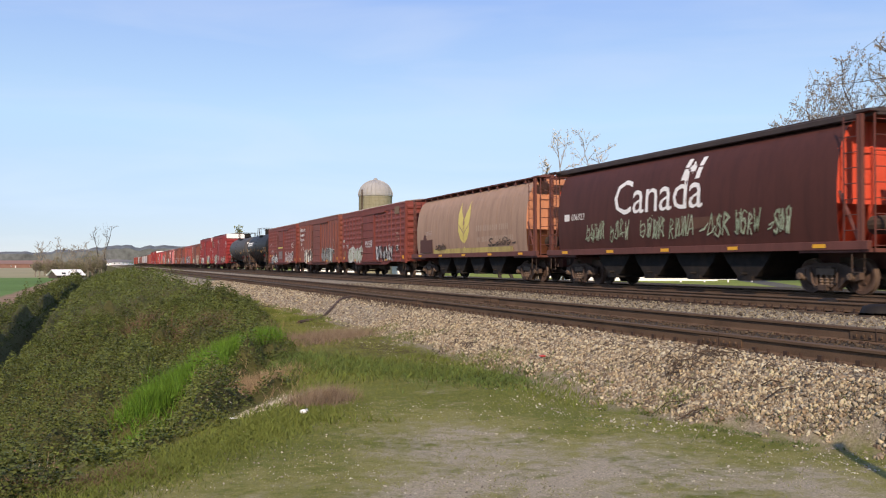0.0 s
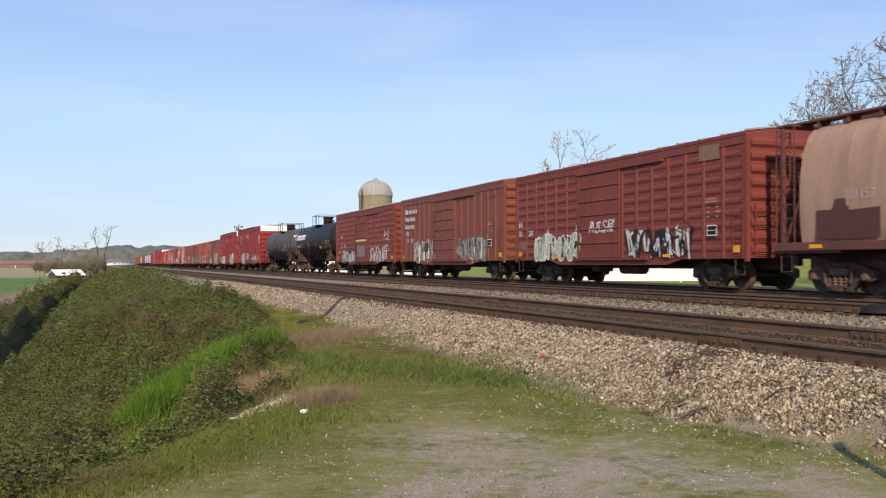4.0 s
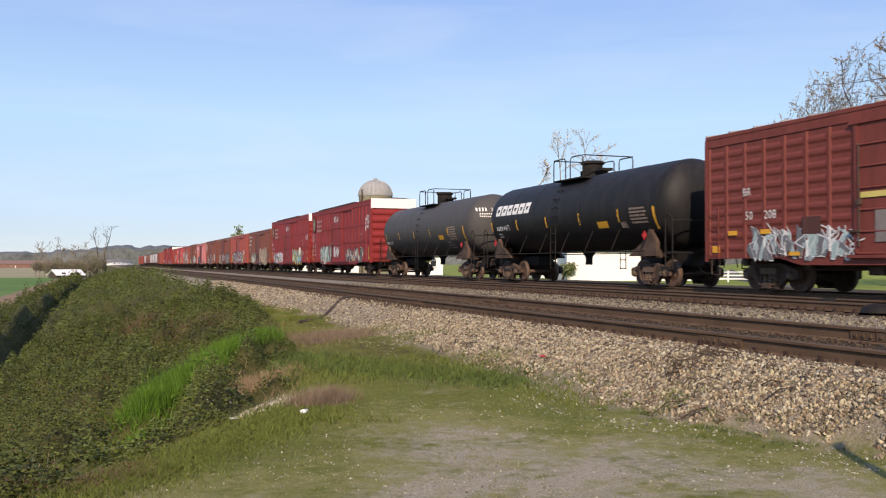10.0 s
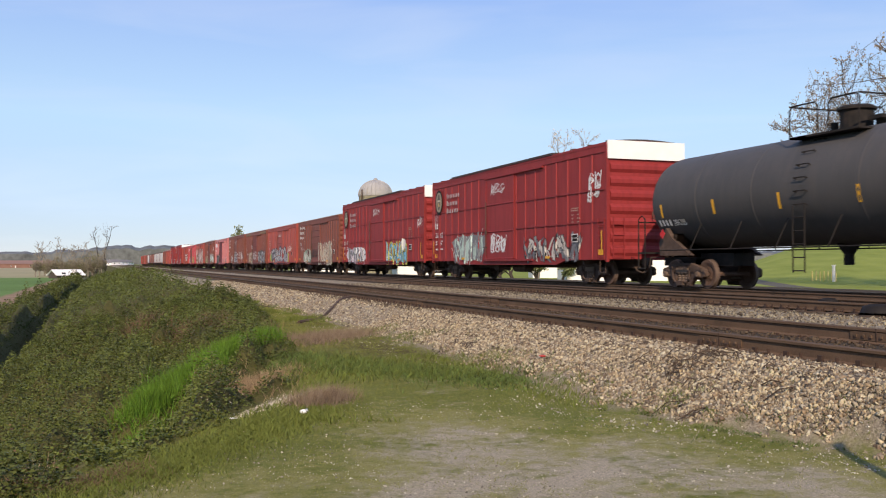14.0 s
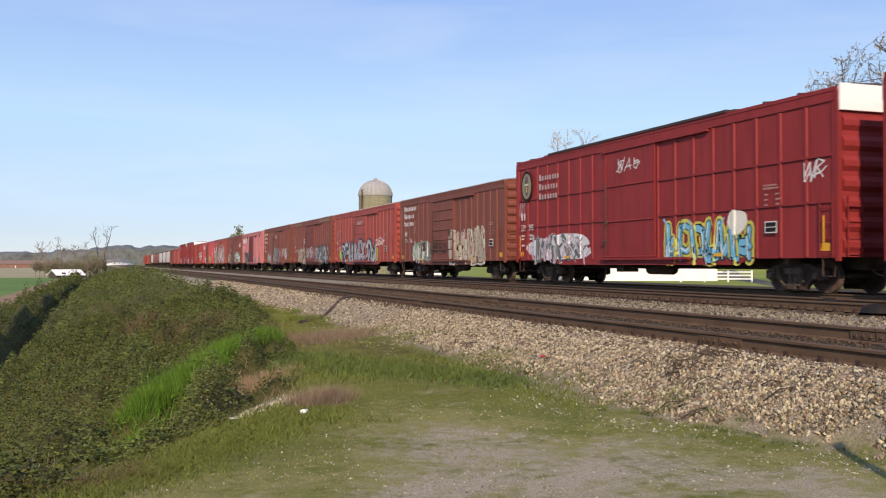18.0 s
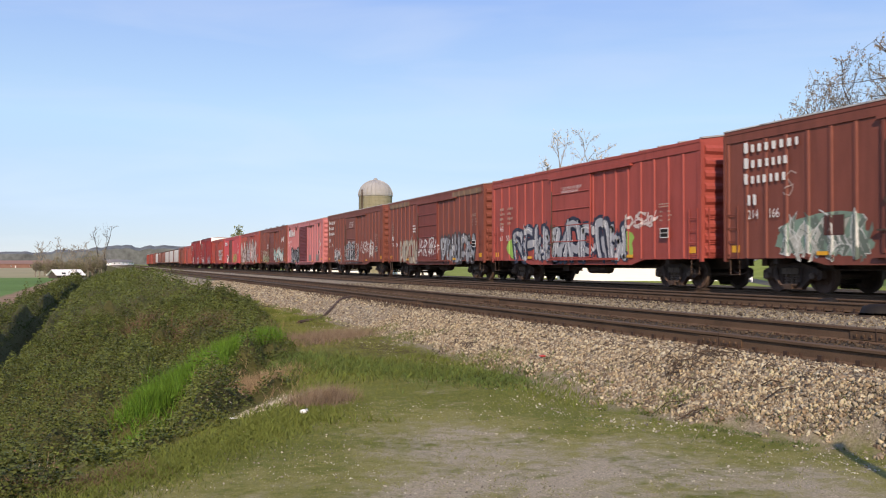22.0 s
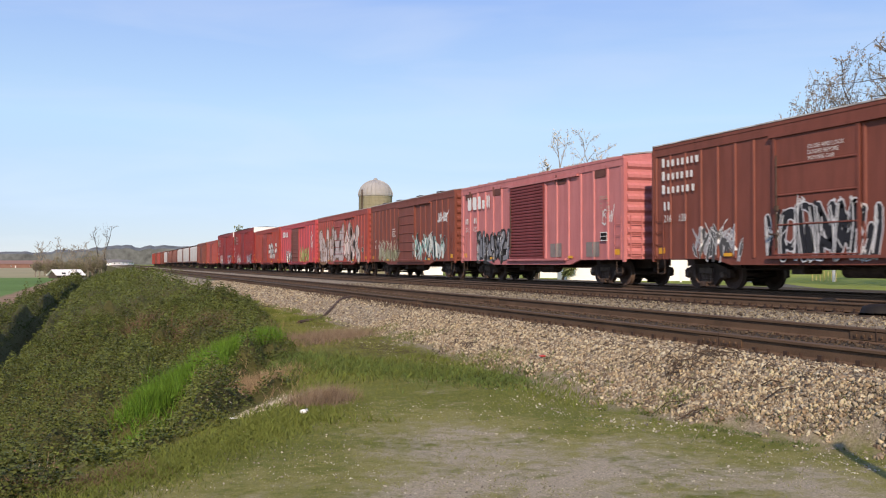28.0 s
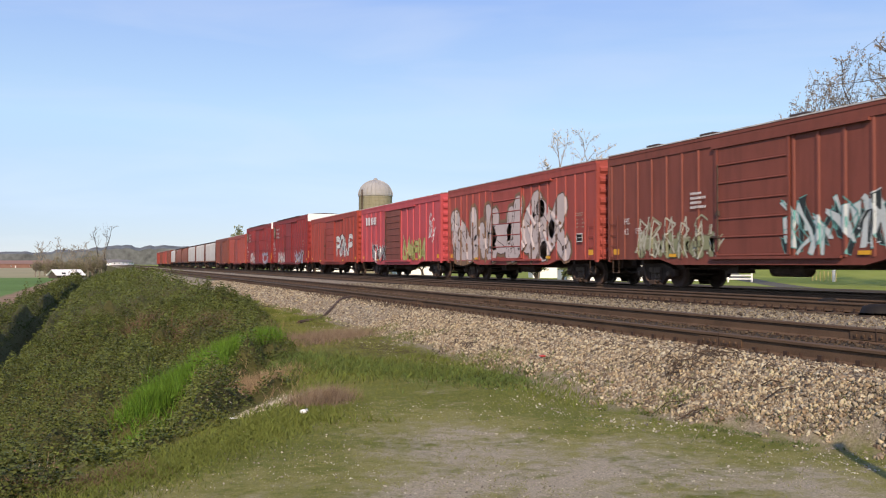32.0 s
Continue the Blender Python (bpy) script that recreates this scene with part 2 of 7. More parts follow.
def axis_steps(fine0, fine1, step, far):
    out = list(np.arange(fine0, fine1, step))
    d, a = step, fine1
    while a < far:
        out.append(a)
        d *= 1.22
        a += d
    out.append(far)
    d, a = step, fine0 - step
    low = []
    while a > -far:
        low.append(a)
        d *= 1.22
        a -= d
    low.append(-far)
    return low[::-1] + out


def field_zones():
    """The ground's material: gravel, worn grass, bank soil, ballast, lawn and fields, told apart by their place in the plan."""
    m = bpy.data.materials.new("ground_cover")
    m.use_nodes = True
    nt = m.node_tree
    n, l = nt.nodes, nt.links
    p = n["Principled BSDF"]
    p.inputs["Roughness"].default_value = 0.95
    p.inputs["Specular IOR Level"].default_value = 0.15
    geo = n.new("ShaderNodeNewGeometry")
    sep = n.new("ShaderNodeSeparateXYZ")
    l.new(geo.outputs["Position"], sep.inputs[0])

    def tex(scale, detail=6.0, rough=0.6):
        t = n.new("ShaderNodeTexNoise")
        t.inputs["Scale"].default_value, t.inputs["Detail"].default_value, t.inputs["Roughness"].default_value = scale, detail, rough
        l.new(geo.outputs["Position"], t.inputs["Vector"])
        return t.outputs["Fac"]

    def math_(op, a, b, c=None):
        t = n.new("ShaderNodeMath")
        t.operation = op
        for i, s in enumerate((a, b, c)):
            if s is None:
                continue
            if isinstance(s, (int, float)):
                t.inputs[i].default_value = s
            else:
                l.new(s, t.inputs[i])
        return t.outputs[0]

    def step(v, a, b):
        t = n.new("ShaderNodeMapRange")
        t.interpolation_type = "SMOOTHSTEP"
        l.new(v, t.inputs["Value"])
        t.inputs["From Min"].default_value, t.inputs["From Max"].default_value = a, b
        return t.outputs["Result"]

    def ramp(v, c0, c1, a=0.3, b=0.7):
        r = n.new("ShaderNodeValToRGB")
        r.color_ramp.elements[0].position, r.color_ramp.elements[1].position = a, b
        r.color_ramp.elements[0].color, r.color_ramp.elements[1].color = (*c0, 1), (*c1, 1)
        l.new(v, r.inputs["Fac"])
        return r.outputs["Color"]

    def mix(f, a, b):
        t = n.new("ShaderNodeMix")
        t.data_type = "RGBA"
        l.new(f, t.inputs["Factor"])
        l.new(a, t.inputs["A"])
        l.new(b, t.inputs["B"])
        return t.outputs["Result"]

    x, y = sep.outputs[0], sep.outputs[1]
    wob = math_("MULTIPLY_ADD", tex(0.7), 1.8, -0.9)
    xw, yw = math_("ADD", x, wob), math_("ADD", y, wob)
    speck = math_("ADD", math_("MULTIPLY", tex(48, 4, 0.75), 0.6), math_("MULTIPLY", tex(150, 2, 0.6), 0.4))
    gravel = ramp(speck, (0.165, 0.142, 0.100), (0.52, 0.447, 0.330), 0.36, 0.66)
    grass = ramp(tex(22, 8, 0.8), (0.075, 0.085, 0.014), (0.175, 0.185, 0.036), 0.3, 0.7)
    moss = ramp(tex(60, 6, 0.85), (0.115, 0.112, 0.028), (0.31, 0.285, 0.105), 0.32, 0.68)
    soil = ramp(tex(5, 8, 0.7), (0.034, 0.028, 0.012), (0.09, 0.066, 0.034), 0.3, 0.7)
    thicket = ramp(tex(9, 8, 0.75), (0.042, 0.044, 0.014), (0.110, 0.100, 0.034), 0.3, 0.7)
    stone = ramp(tex(42, 5, 0.85), (0.12, 0.098, 0.068), (0.38, 0.32, 0.23), 0.38, 0.64)
    oil_and_shade = ramp(tex(14, 5, 0.7), (0.035, 0.027, 0.018), (0.09, 0.068, 0.046), 0.35, 0.7)
    lawn = ramp(tex(0.25, 6, 0.6), (0.155, 0.195, 0.032), (0.235, 0.27, 0.056), 0.3, 0.7)
    # worn gravel near the camera, mossy grass beyond it
    nearness = math_("ADD", yw, math_("ADD", math_("MULTIPLY", math_("MAXIMUM", math_("SUBTRACT", 2.9, x), 0.0), 1.2), math_("MULTIPLY", math_("MAXIMUM", math_("SUBTRACT", x, 3.4), 0.0), 1.5)))
    patches = tex(0.9, 5, 0.62)
    worn = math_("ADD", step(nearness, 7.0, 9.2), math_("ADD", math_("MULTIPLY_ADD", patches, 5.0, -2.4), math_("MULTIPLY_ADD", tex(5.0, 8, 0.7), 3.6, -1.75)))
    c = mix(step(worn, -0.3, 1.3), gravel, moss)
    c = mix(step(math_("ADD", step(nearness, 8.0, 10.4), math_("ADD", math_("MULTIPLY_ADD", tex(0.8, 5, 0.65), 5.0, -2.55), math_("MULTIPLY_ADD", tex(6.0, 8, 0.7), 3.6, -1.8))), -0.1, 1.1), c, grass)
    bare = math_("ADD", step(nearness, 11.0, 15.0), math_("MULTIPLY_ADD", tex(0.45, 6), 3.0, -1.9))
    c = mix(step(bare, 0.3, 0.9), c, soil)
    c = mix(step(math_("SUBTRACT", math_("MINIMUM", math_("MULTIPLY_ADD", yw, 0.55, -4.1), math_("MULTIPLY_ADD", yw, 0.13, 0.9)), x), 0.0, 0.6), c, thicket)
    shoulder = math_("ADD", x, math_("MULTIPLY_ADD", tex(2.2, 5, 0.75), 1.3, -0.65))
    toe_x = math_("MULTIPLY_ADD", step(math_("MULTIPLY", y, -1.0), -8.8, -5.8), 0.8, 5.0)
    c = mix(step(math_("SUBTRACT", shoulder, toe_x), 0.0, 0.5), c, stone)
    bed1 = math_("MULTIPLY", step(x, 6.55, 6.8), step(math_("MULTIPLY", x, -1.0), -9.5, -9.1))
    c = mix(bed1, c, oil_and_shade)
    # past the train the bed's dark colour runs on for the train's shadow
    c = mix(step(shoulder, 13.1, 13.5), c, oil_and_shade)
    c = mix(step(shoulder, 30.3, 31.2), c, lawn)
    # fields on the low side
    low = step(math_("MULTIPLY", xw, -1.0), 4.9, 5.4)
    crop = ramp(tex(0.06, 4), (0.085, 0.15, 0.035), (0.12, 0.20, 0.05))
    straw = ramp(tex(0.03, 4), (0.26, 0.235, 0.13), (0.33, 0.29, 0.17))
    earth = ramp(tex(0.5, 5), (0.20, 0.13, 0.085), (0.28, 0.19, 0.12))
    fields = mix(step(y, 235.0, 255.0), mix(step(math_("MULTIPLY", xw, -1.0), 9.2, 10.0), earth, crop), straw)
    c = mix(low, c, fields)
    # road to the farm
    road = ramp(tex(3, 5), (0.085, 0.08, 0.065), (0.12, 0.112, 0.092))
    rv = math_("ABSOLUTE", math_("SUBTRACT", math_("ADD", x, math_("MULTIPLY", y, -0.62)), 13.5), 0.0)
    c = mix(math_("MULTIPLY", step(math_("MULTIPLY", rv, -1.0), -1.5, -1.2), step(x, 33.0, 34.0)), c, road)
    l.new(c, p.inputs["Base Color"])
    b = n.new("ShaderNodeBump")
    b.inputs["Strength"].default_value, b.inputs["Distance"].default_value = 0.7, 0.03
    l.new(tex(34, 6, 0.75), b.inputs["Height"])
    l.new(b.outputs["Normal"], p.inputs["Normal"])
    return m


def ground():
    xs = axis_steps(-7.0, 7.0, 0.125, 4500)
    ys = axis_steps(2.0, 34.0, 0.2, 4500)
    nx, ny = len(xs), len(ys)
    v = [(x, y, ground_z(x, y)) for y in ys for x in xs]
    f = [(j * nx + i, j * nx + i + 1, (j + 1) * nx + i + 1, (j + 1) * nx + i) for j in range(ny - 1) for i in range(nx - 1)]
    me = bpy.data.meshes.new("ground")
    me.from_pydata(v, [], f)
    me.polygons.foreach_set("use_smooth", [True] * len(f))
    me.materials.append(field_zones())
    return tagged(put("ground", me), "flat farmland with gravel verge, grassy bank and ballast", "ground", kind="structure")


ground()


# ---- tracks ----
def rail_mesh(y0, y1):
    """A flat-bottomed rail, its head worn bright."""
    b = Build()
    prof = [(-0.075, -0.185), (0.075, -0.185), (0.075, -0.172), (0.012, -0.155), (0.009, -0.045), (0.036, -0.034), (0.036, -0.008),
            (0.029, 0.0), (-0.029, 0.0), (-0.036, -0.008), (-0.036, -0.034), (-0.009, -0.045), (-0.012, -0.155), (-0.075, -0.172)]
    b.prism(prof, "y", y0, y1)
    b.m[7] = 1
    b.m[6] = b.m[8] = 1
    return b.mesh("rail", [M["rail_rust"], M["rail_head"]])


def sleeper_mesh():
    b = Build()
    b.box(-1.28, 1.28, -0.112, 0.112, -0.36, -0.197)
    return b.mesh("sleeper", M["tie"], bevel=0.012)


def plate_mesh():
    b = Build()
    b.box(-0.17, 0.17, -0.09, 0.09, -0.198, -0.184)
    for sx in (-1, 1):
        for sy in (-1, 1):
            b.box(sx * 0.09 - 0.018, sx * 0.09 + 0.018, sy * 0.05 - 0.014, sy * 0.05 + 0.014, -0.186, -0.160)
    for sy in (-1, 1):
        b.box(-0.1, -0.07, sy * 0.105 - 0.012, sy * 0.105 + 0.05 * (sy > 0), -0.2, -0.11)
    return b.mesh("tie_plate", M["plate"])


def track(x, z, cant, label, near_end, far_end):
    # the far half of the tracks carries on as rails alone, hidden behind the bank and the shallow angle
    t = empty("railway_track", pose(x, 0, z, 0, -cant, 0))
    tagged(t, label, "railway track", "parallel tracks", "structure")
    for side in (-1, 1):
        put("rail", shared("rail", lambda: rail_mesh(-160, 900)), t, pose(side * 0.7525, 0, 0))
    tie, plate = shared("sleeper", sleeper_mesh), shared("plate", plate_mesh)
    rng = random.Random(int(x * 10))
    y = near_end
    while y < far_end:
        put("sleeper", tie, t, pose(rng.uniform(-0.03, 0.03), y, rng.uniform(-0.008, 0.004), 0, 0, rng.uniform(-0.8, 0.8)))
        for side in (-1, 1):
            put("tie_plate", plate, t, pose(side * 0.7525, y, 0, 0, 0, 0 if side < 0 else 180))
        y += 0.53
    return t


def joint_mesh():
    """Dark gap and bolted bar where two rails meet."""
    b = Build()
    b.box(-0.0385, 0.0385, -0.006, 0.006, -0.18, 0.002)
    for s in (-1, 1):
        b.box(*sorted((s * 0.011, s * 0.03)), -0.42, 0.42, -0.15, -0.05)
        for k in (-0.32, -0.2, -0.08, 0.08, 0.2, 0.32):
            b.box(*sorted((s * 0.03, s * 0.048)), k - 0.016, k + 0.016, -0.115, -0.083)
    b.m[6:] = [1] * (len(b.m) - 6)
    return b.mesh("rail_joint", [M["plate"], M["rail_rust"]])


first = track(FIRST_X, -0.037, CANT, "nearest track with bright worn rails and leaning bed", -6, 62)
for side, spots_y in ((-1, (9.7, 21.6, 33.5)), (1, (8.7, 20.5, 32.4))):
    for y in spots_y:
        put("rail_joint", shared("joint", joint_mesh), first, pose(side * 0.7525, y, 0))
track(SECOND_X, 0, 0, "middle railway track with rusty rails on ballast", -2, 44)
track(TRAIN_X, 0, 0, "far railway track under the goods train", -2, 40)


# ---- stones, grass and brambles ----
def cloud(name, verts, faces, m, label, category):
    me = bpy.data.meshes.new(name)
    me.vertices.add(len(verts))
    me.vertices.foreach_set("co", verts.astype(np.float32).ravel())
    k = faces.shape[1]
    me.loops.add(faces.size)
    me.loops.foreach_set("vertex_index", faces.astype(np.int32).ravel())
    me.polygons.add(len(faces))
    me.polygons.foreach_set("loop_start", np.arange(0, faces.size, k, dtype=np.int32))
    me.polygons.foreach_set("loop_total", np.full(len(faces), k, dtype=np.int32))
    me.update(calc_edges=True)
    me.validate()
    me.materials.append(m)
    return tagged(put(name, me), label, category, kind="stuff")


CUBE = np.array([(-1, -1, -1), (1, -1, -1), (1, 1, -1), (-1, 1, -1), (-1, -1, 1), (1, -1, 1), (1, 1, 1), (-1, 1, 1)], float) * 0.62
CUBE_F = np.array([(0, 3, 2, 1), (4, 5, 6, 7), (0, 1, 5, 4), (1, 2, 6, 5), (2, 3, 7, 6), (3, 0, 4, 7)])


def turns(rng, n):
    q = rng.normal(size=(n, 4))
    q /= np.linalg.norm(q, axis=1)[:, None]
    w, x, y, z = q.T
    return np.stack([np.stack([1 - 2 * (y * y + z * z), 2 * (x * y - w * z), 2 * (x * z + w * y)], 1),
                     np.stack([2 * (x * y + w * z), 1 - 2 * (x * x + z * z), 2 * (y * z - w * x)], 1),
                     np.stack([2 * (x * z - w * y), 2 * (y * z + w * x), 1 - 2 * (x * x + y * y)], 1)], 1)


def stones(name, spots, sizes, m, label, seed, sink=0.25, category="gravel"):
    rng = np.random.default_rng(seed)
    n = len(spots)
    v = CUBE[None] * (1 + rng.uniform(-0.7, 0.5, (n, 8, 3))) * (rng.uniform(0.4, 1.35, (n, 1, 3)) * sizes[:, None, None])
    v = np.einsum("nij,nkj->nki", turns(rng, n), v)
    c = np.array([(x, y, ground_z(x, y)) for x, y in spots])
    c[:, 2] += sizes * (0.5 - sink)
    v = v + c[:, None]
    f = (CUBE_F[None] + 8 * np.arange(n)[:, None, None]).reshape(-1, 4)
    return cloud(name, v.reshape(-1, 3), f, m, label, category)


STONE_TINTS = (("beige_stone", (0.30, 0.245, 0.165), 0.75), ("grey_stone", (0.285, 0.245, 0.18), 0.75), ("rusty_stone", (0.25, 0.185, 0.115), 0.6))
M["pale_stone"] = mat("pale_grey_stone", (0.36, 0.33, 0.27), 0.9, 0, 0.25, 8, 60, 0.2, island=0.75)
M["pebble"] = mat("pale_pebble", (0.34, 0.30, 0.23), 0.9, 0, 0.2, 8, 60, 0.2, island=0.7)
rng = np.random.default_rng(5)


def cover_edge(y):
    """How far up the shoulder the stones are grown over."""
    return toe(y) + 0.1 * smooth01(9.2, 11.0, y) * smooth01(20.0, 16.5, y)


def shoulder_spots(n, y0, y1, lo, hi):
    y = y0 + (y1 - y0) * rng.random(n) ** 1.25
    t = np.array([cover_edge(v) for v in y])
    x = t + lo + (7.06 + hi - t - lo) * rng.random(n)
    ragged = np.array([nz(a, b, 2.6, 5.0) + 0.7 * nz(a, b, 7.0, 2.0) for a, b in zip(x, y)])
    keep = x - t > 0.3 * ragged + 0.03
    return np.stack([x, y], 1)[keep]


spots = np.concatenate([shoulder_spots(66000, 4.2, 20.0, -0.3, 0.0), shoulder_spots(14000, 20.0, 60.0, -0.3, 0.0)])
kind = rng.integers(0, 4, len(spots))
tints = [mat(nm, c, 0.92, 0, 0.3, 8, 60, 0.3, island=k) for nm, c, k in STONE_TINTS]
for i, word in enumerate(("beige", "grey", "brown")):
    p = spots[(kind == i) | ((kind == 3) if i == 0 else False)]
    size = (0.010 + 0.024 * rng.random(len(p)) ** 2.0) * (1 + np.clip((p[:, 1] - 18) / 40, 0, 0.5))
    stones("ballast_shoulder", p, size, tints[i], "loose angular " + word + " crushed stone on the track shoulder", 1 + 20 * i, 0.42)
y = 5.6 + 24 * rng.random(7000) ** 1.4
x = np.array([toe(v) for v in y]) + 0.3 - 1.2 * rng.random(7000) ** 2.2
keep = np.array([nz(a, b, 1.1, 8.0) + 0.5 * nz(a, b, 4.0, 3.0) > -0.05 for a, b in zip(x, y)])
stones("ballast_spill", np.stack([x, y], 1)[keep], 0.004 + 0.013 * rng.random(int(keep.sum())) ** 1.8, M["pale_stone"], "small pale stones spilled from the ballast onto the verge", 6, 0.35)
x = rng.uniform(9.35, 13.6, 17000)
y = 4.0 + 42 * rng.random(17000) ** 1.3
stones("ballast_strip", np.stack([x, y], 1), 0.012 + 0.03 * rng.random(17000) ** 1.5, mat("dull_ballast", (0.175, 0.145, 0.10), 0.9, 0, 0.3, 1.5, 60, 0.3, island=0.8), "crushed stone between the tracks", 2, 0.42)
x = rng.uniform(6.6, 9.3, 9000)
y = 3.0 + 30 * rng.random(9000) ** 1.2
stones("ballast_bed", np.stack([x, y], 1), rng.uniform(0.016, 0.034, 9000), mat("oily_ballast", (0.078, 0.055, 0.036), 0.9, 0, 0.25, 8, 60, 0.3, island=0.3), "oil-stained stone between the sleepers", 3)
x = rng.uniform(-0.5, 6.0, 26000)
y = 3.8 + 6.5 * rng.random(26000) ** 1.2
keep = (x > np.array([bank_edge(v) for v in y]) + 0.2) & (rng.random(26000) < np.array([0.55 + 1.2 * nz(a, b, 0.9, 13.0) for a, b in zip(x, y)]))
stones("loose_gravel", np.stack([x, y], 1)[keep], 0.0025 + 0.0095 * rng.random(int(keep.sum())) ** 6.0, M["pebble"], "pale loose gravel on the verge", 4, 0.35)


def blades(name, spots, h, w, m, label, seed, lean=0.35, category="grass"):
    """Upright tapering blades, one triangle each."""
    r = np.random.default_rng(seed)
    n = len(spots)
    c = np.array([(a, b, ground_z(a, b)) for a, b in spots])
    a = r.uniform(0, 2 * math.pi, n)
    d = np.stack([np.cos(a), np.sin(a), np.zeros(n)], 1)
    hh = h * r.uniform(0.5, 1.3, n)
    tip = c + np.stack([r.normal(0, lean, n) * hh, r.normal(0, lean, n) * hh, hh], 1)
    v = np.stack([c - d * w / 2, c + d * w / 2, tip], 1)
    return cloud(name, v.reshape(-1, 3), np.arange(3 * n).reshape(-1, 3), m, label, category)


M["grass"] = mat("verge_grass", (0.115, 0.138, 0.026), 0.8, 0, 0.2, 0.6, 3, 0, island=0.25)
M["lush"] = mat("lush_grass", (0.085, 0.165, 0.014), 0.7, 0, 0.3, 1.5, 5, 0, island=0.35)
M["weed_green"] = mat("weed_green", (0.085, 0.12, 0.028), 0.8, 0, 0.4, 1.5, 6, 0, island=0.5)
M["dry"] = mat("dry_weeds", (0.23, 0.165, 0.095), 0.9, 0, 0.25, 0.8, 3, 0, island=0.4)
M["pinkish"] = mat("reddish_weeds", (0.205, 0.150, 0.100), 0.9, 0, 0.2, 0.8, 3, 0, island=0.4)
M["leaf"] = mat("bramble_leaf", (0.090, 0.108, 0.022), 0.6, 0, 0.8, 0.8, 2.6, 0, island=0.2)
# copy of the leaf colour, darkened to stand for shade in thicket and ditch
M["leaf_shaded"] = mat("shaded_bramble_leaf", (0.060, 0.072, 0.017), 0.85, 0, 0.4, 0.5, 4, 0, island=0.3)
M["cane"] = mat("dry_cane", (0.10, 0.068, 0.04), 0.9, 0, 0.25, 0.8, 4, 0, island=0.4)
M["bramble_dry"] = mat("dry_bramble", (0.15, 0.098, 0.06), 0.9, 0, 0.25, 0.8, 4, 0, island=0.4)


def on_verge(n, y0, y1, power=1.3):
    y = y0 + (y1 - y0) * rng.random(n) ** power
    b = np.array([bank_edge(v) for v in y])
    t = np.array([toe(v) for v in y])
    return b - 0.35 + (t + 0.5 - b) * rng.random(n), y


def along_edge(line, n):
    k = rng.integers(0, len(line), n)
    return line[k] + np.stack([rng.normal(0, 0.22, n), rng.uniform(-0.25, 0.25, n)], 1)


def thin(x, y, keep):
    k = np.array([keep(a, b) for a, b in zip(x, y)])
    return np.stack([x, y], 1)[k]


M["moss"] = mat("yellow_green_moss", (0.165, 0.170, 0.040), 0.9, 0, 0.35, 0.9, 5, 0, island=0.25)
x, y = on_verge(150000, 5.2, 34.0)
turf = thin(x, y, lambda a, b: b + 1.25 * max(0, 2.9 - a) + 0.9 * max(0, a - 3.4) + 4.0 * nz(a, b, 0.6, 1.0) + 4.0 * nz(a, b, 1.9, 6.0) + 3.0 * nz(a, b, 5.0, 1.0) + 3.0 * rng.normal() > 10.9)
blades("verge_turf", turf, 0.017, 0.008, M["moss"], "short patchy yellow-green turf on the verge", 7, 1.2)
edge = np.array([(cover_edge(v) + 0.15, v) for v in np.arange(8.0, 20.0, 0.5)])
tufts = thin(*along_edge(edge, 9000).T, lambda a, b: nz(a, b, 1.0, 3.0) + 0.6 * nz(a, b, 4.0, 1.0) > 0.2)
blades("edge_tufts", tufts, 0.06, 0.010, M["grass"], "green weeds creeping into the foot of the ballast", 17, 0.8)
x, y = on_verge(26000, 9.0, 40.0, 1.1)
blades("taller_grass", thin(x, y, lambda a, b: nz(a, b, 0.35, 9.0) + 0.5 * nz(a, b, 1.3, 2.0) > 0.12), 0.10, 0.014, M["grass"], "taller tufts of grass along the verge", 8, 0.7)


def along(points, n, spread, seed):
    """Spots scattered along a line of places."""
    r = np.random.default_rng(seed)
    p = np.array(points, float)
    k = r.uniform(0, len(p) - 1, n)
    i = np.minimum(k.astype(int), len(p) - 2)
    f = (k - i)[:, None]
    return p[i] * (1 - f) + p[i + 1] * f + r.normal(0, 1, (n, 2)) * spread


LUSH_LINE = [(0.45, 12.1), (0.78, 12.75), (1.1, 13.4), (1.5, 14.4), (1.9, 15.4), (2.7, 15.9)]
blades("lush_grass", np.concatenate([along(LUSH_LINE, 11000, 0.13, 1), along(LUSH_LINE[:3], 2600, 0.22, 41)]), 0.24, 0.012, M["lush"], "lush bright green grass ridge on the bank", 9, 0.4)
blades("lush_grass_foot", along([(0.2, 10.2), (0.35, 11.2), (0.5, 12.0)], 1000, 0.18, 42), 0.13, 0.014, M["lush"], "green grass at the foot of the ridge", 43, 0.5)
blades("lush_grass_fringe", along([(2.5, 15.0), (3.1, 14.6), (3.4, 13.4), (4.0, 13.0), (4.6, 12.2), (5.0, 11.0)], 9000, 0.4, 2), 0.07, 0.015, M["weed_green"], "fresh green weeds on the verge", 10, 0.9)
blades("bank_edge_grass", along([(-0.75, 6.5), (-0.1, 7.1), (0.4, 7.6), (1.0, 8.4), (1.6, 9.2), (2.2, 10.0)], 16000, 0.24, 22), 0.045, 0.009, M["grass"], "green grass along the edge of the bank", 23, 0.8)
blades("verge_weeds", thin(*along([(5.0, 8.9), (5.3, 8.3), (5.6, 7.6), (6.0, 6.6)], 7000, 0.3, 44).T, lambda a, b: nz(a, b, 1.3, 6.0) + 0.6 * nz(a, b, 4.0, 1.0) > 0.05), 0.03, 0.010, M["weed_green"], "low green weeds at the foot of the ballast", 45, 0.9)
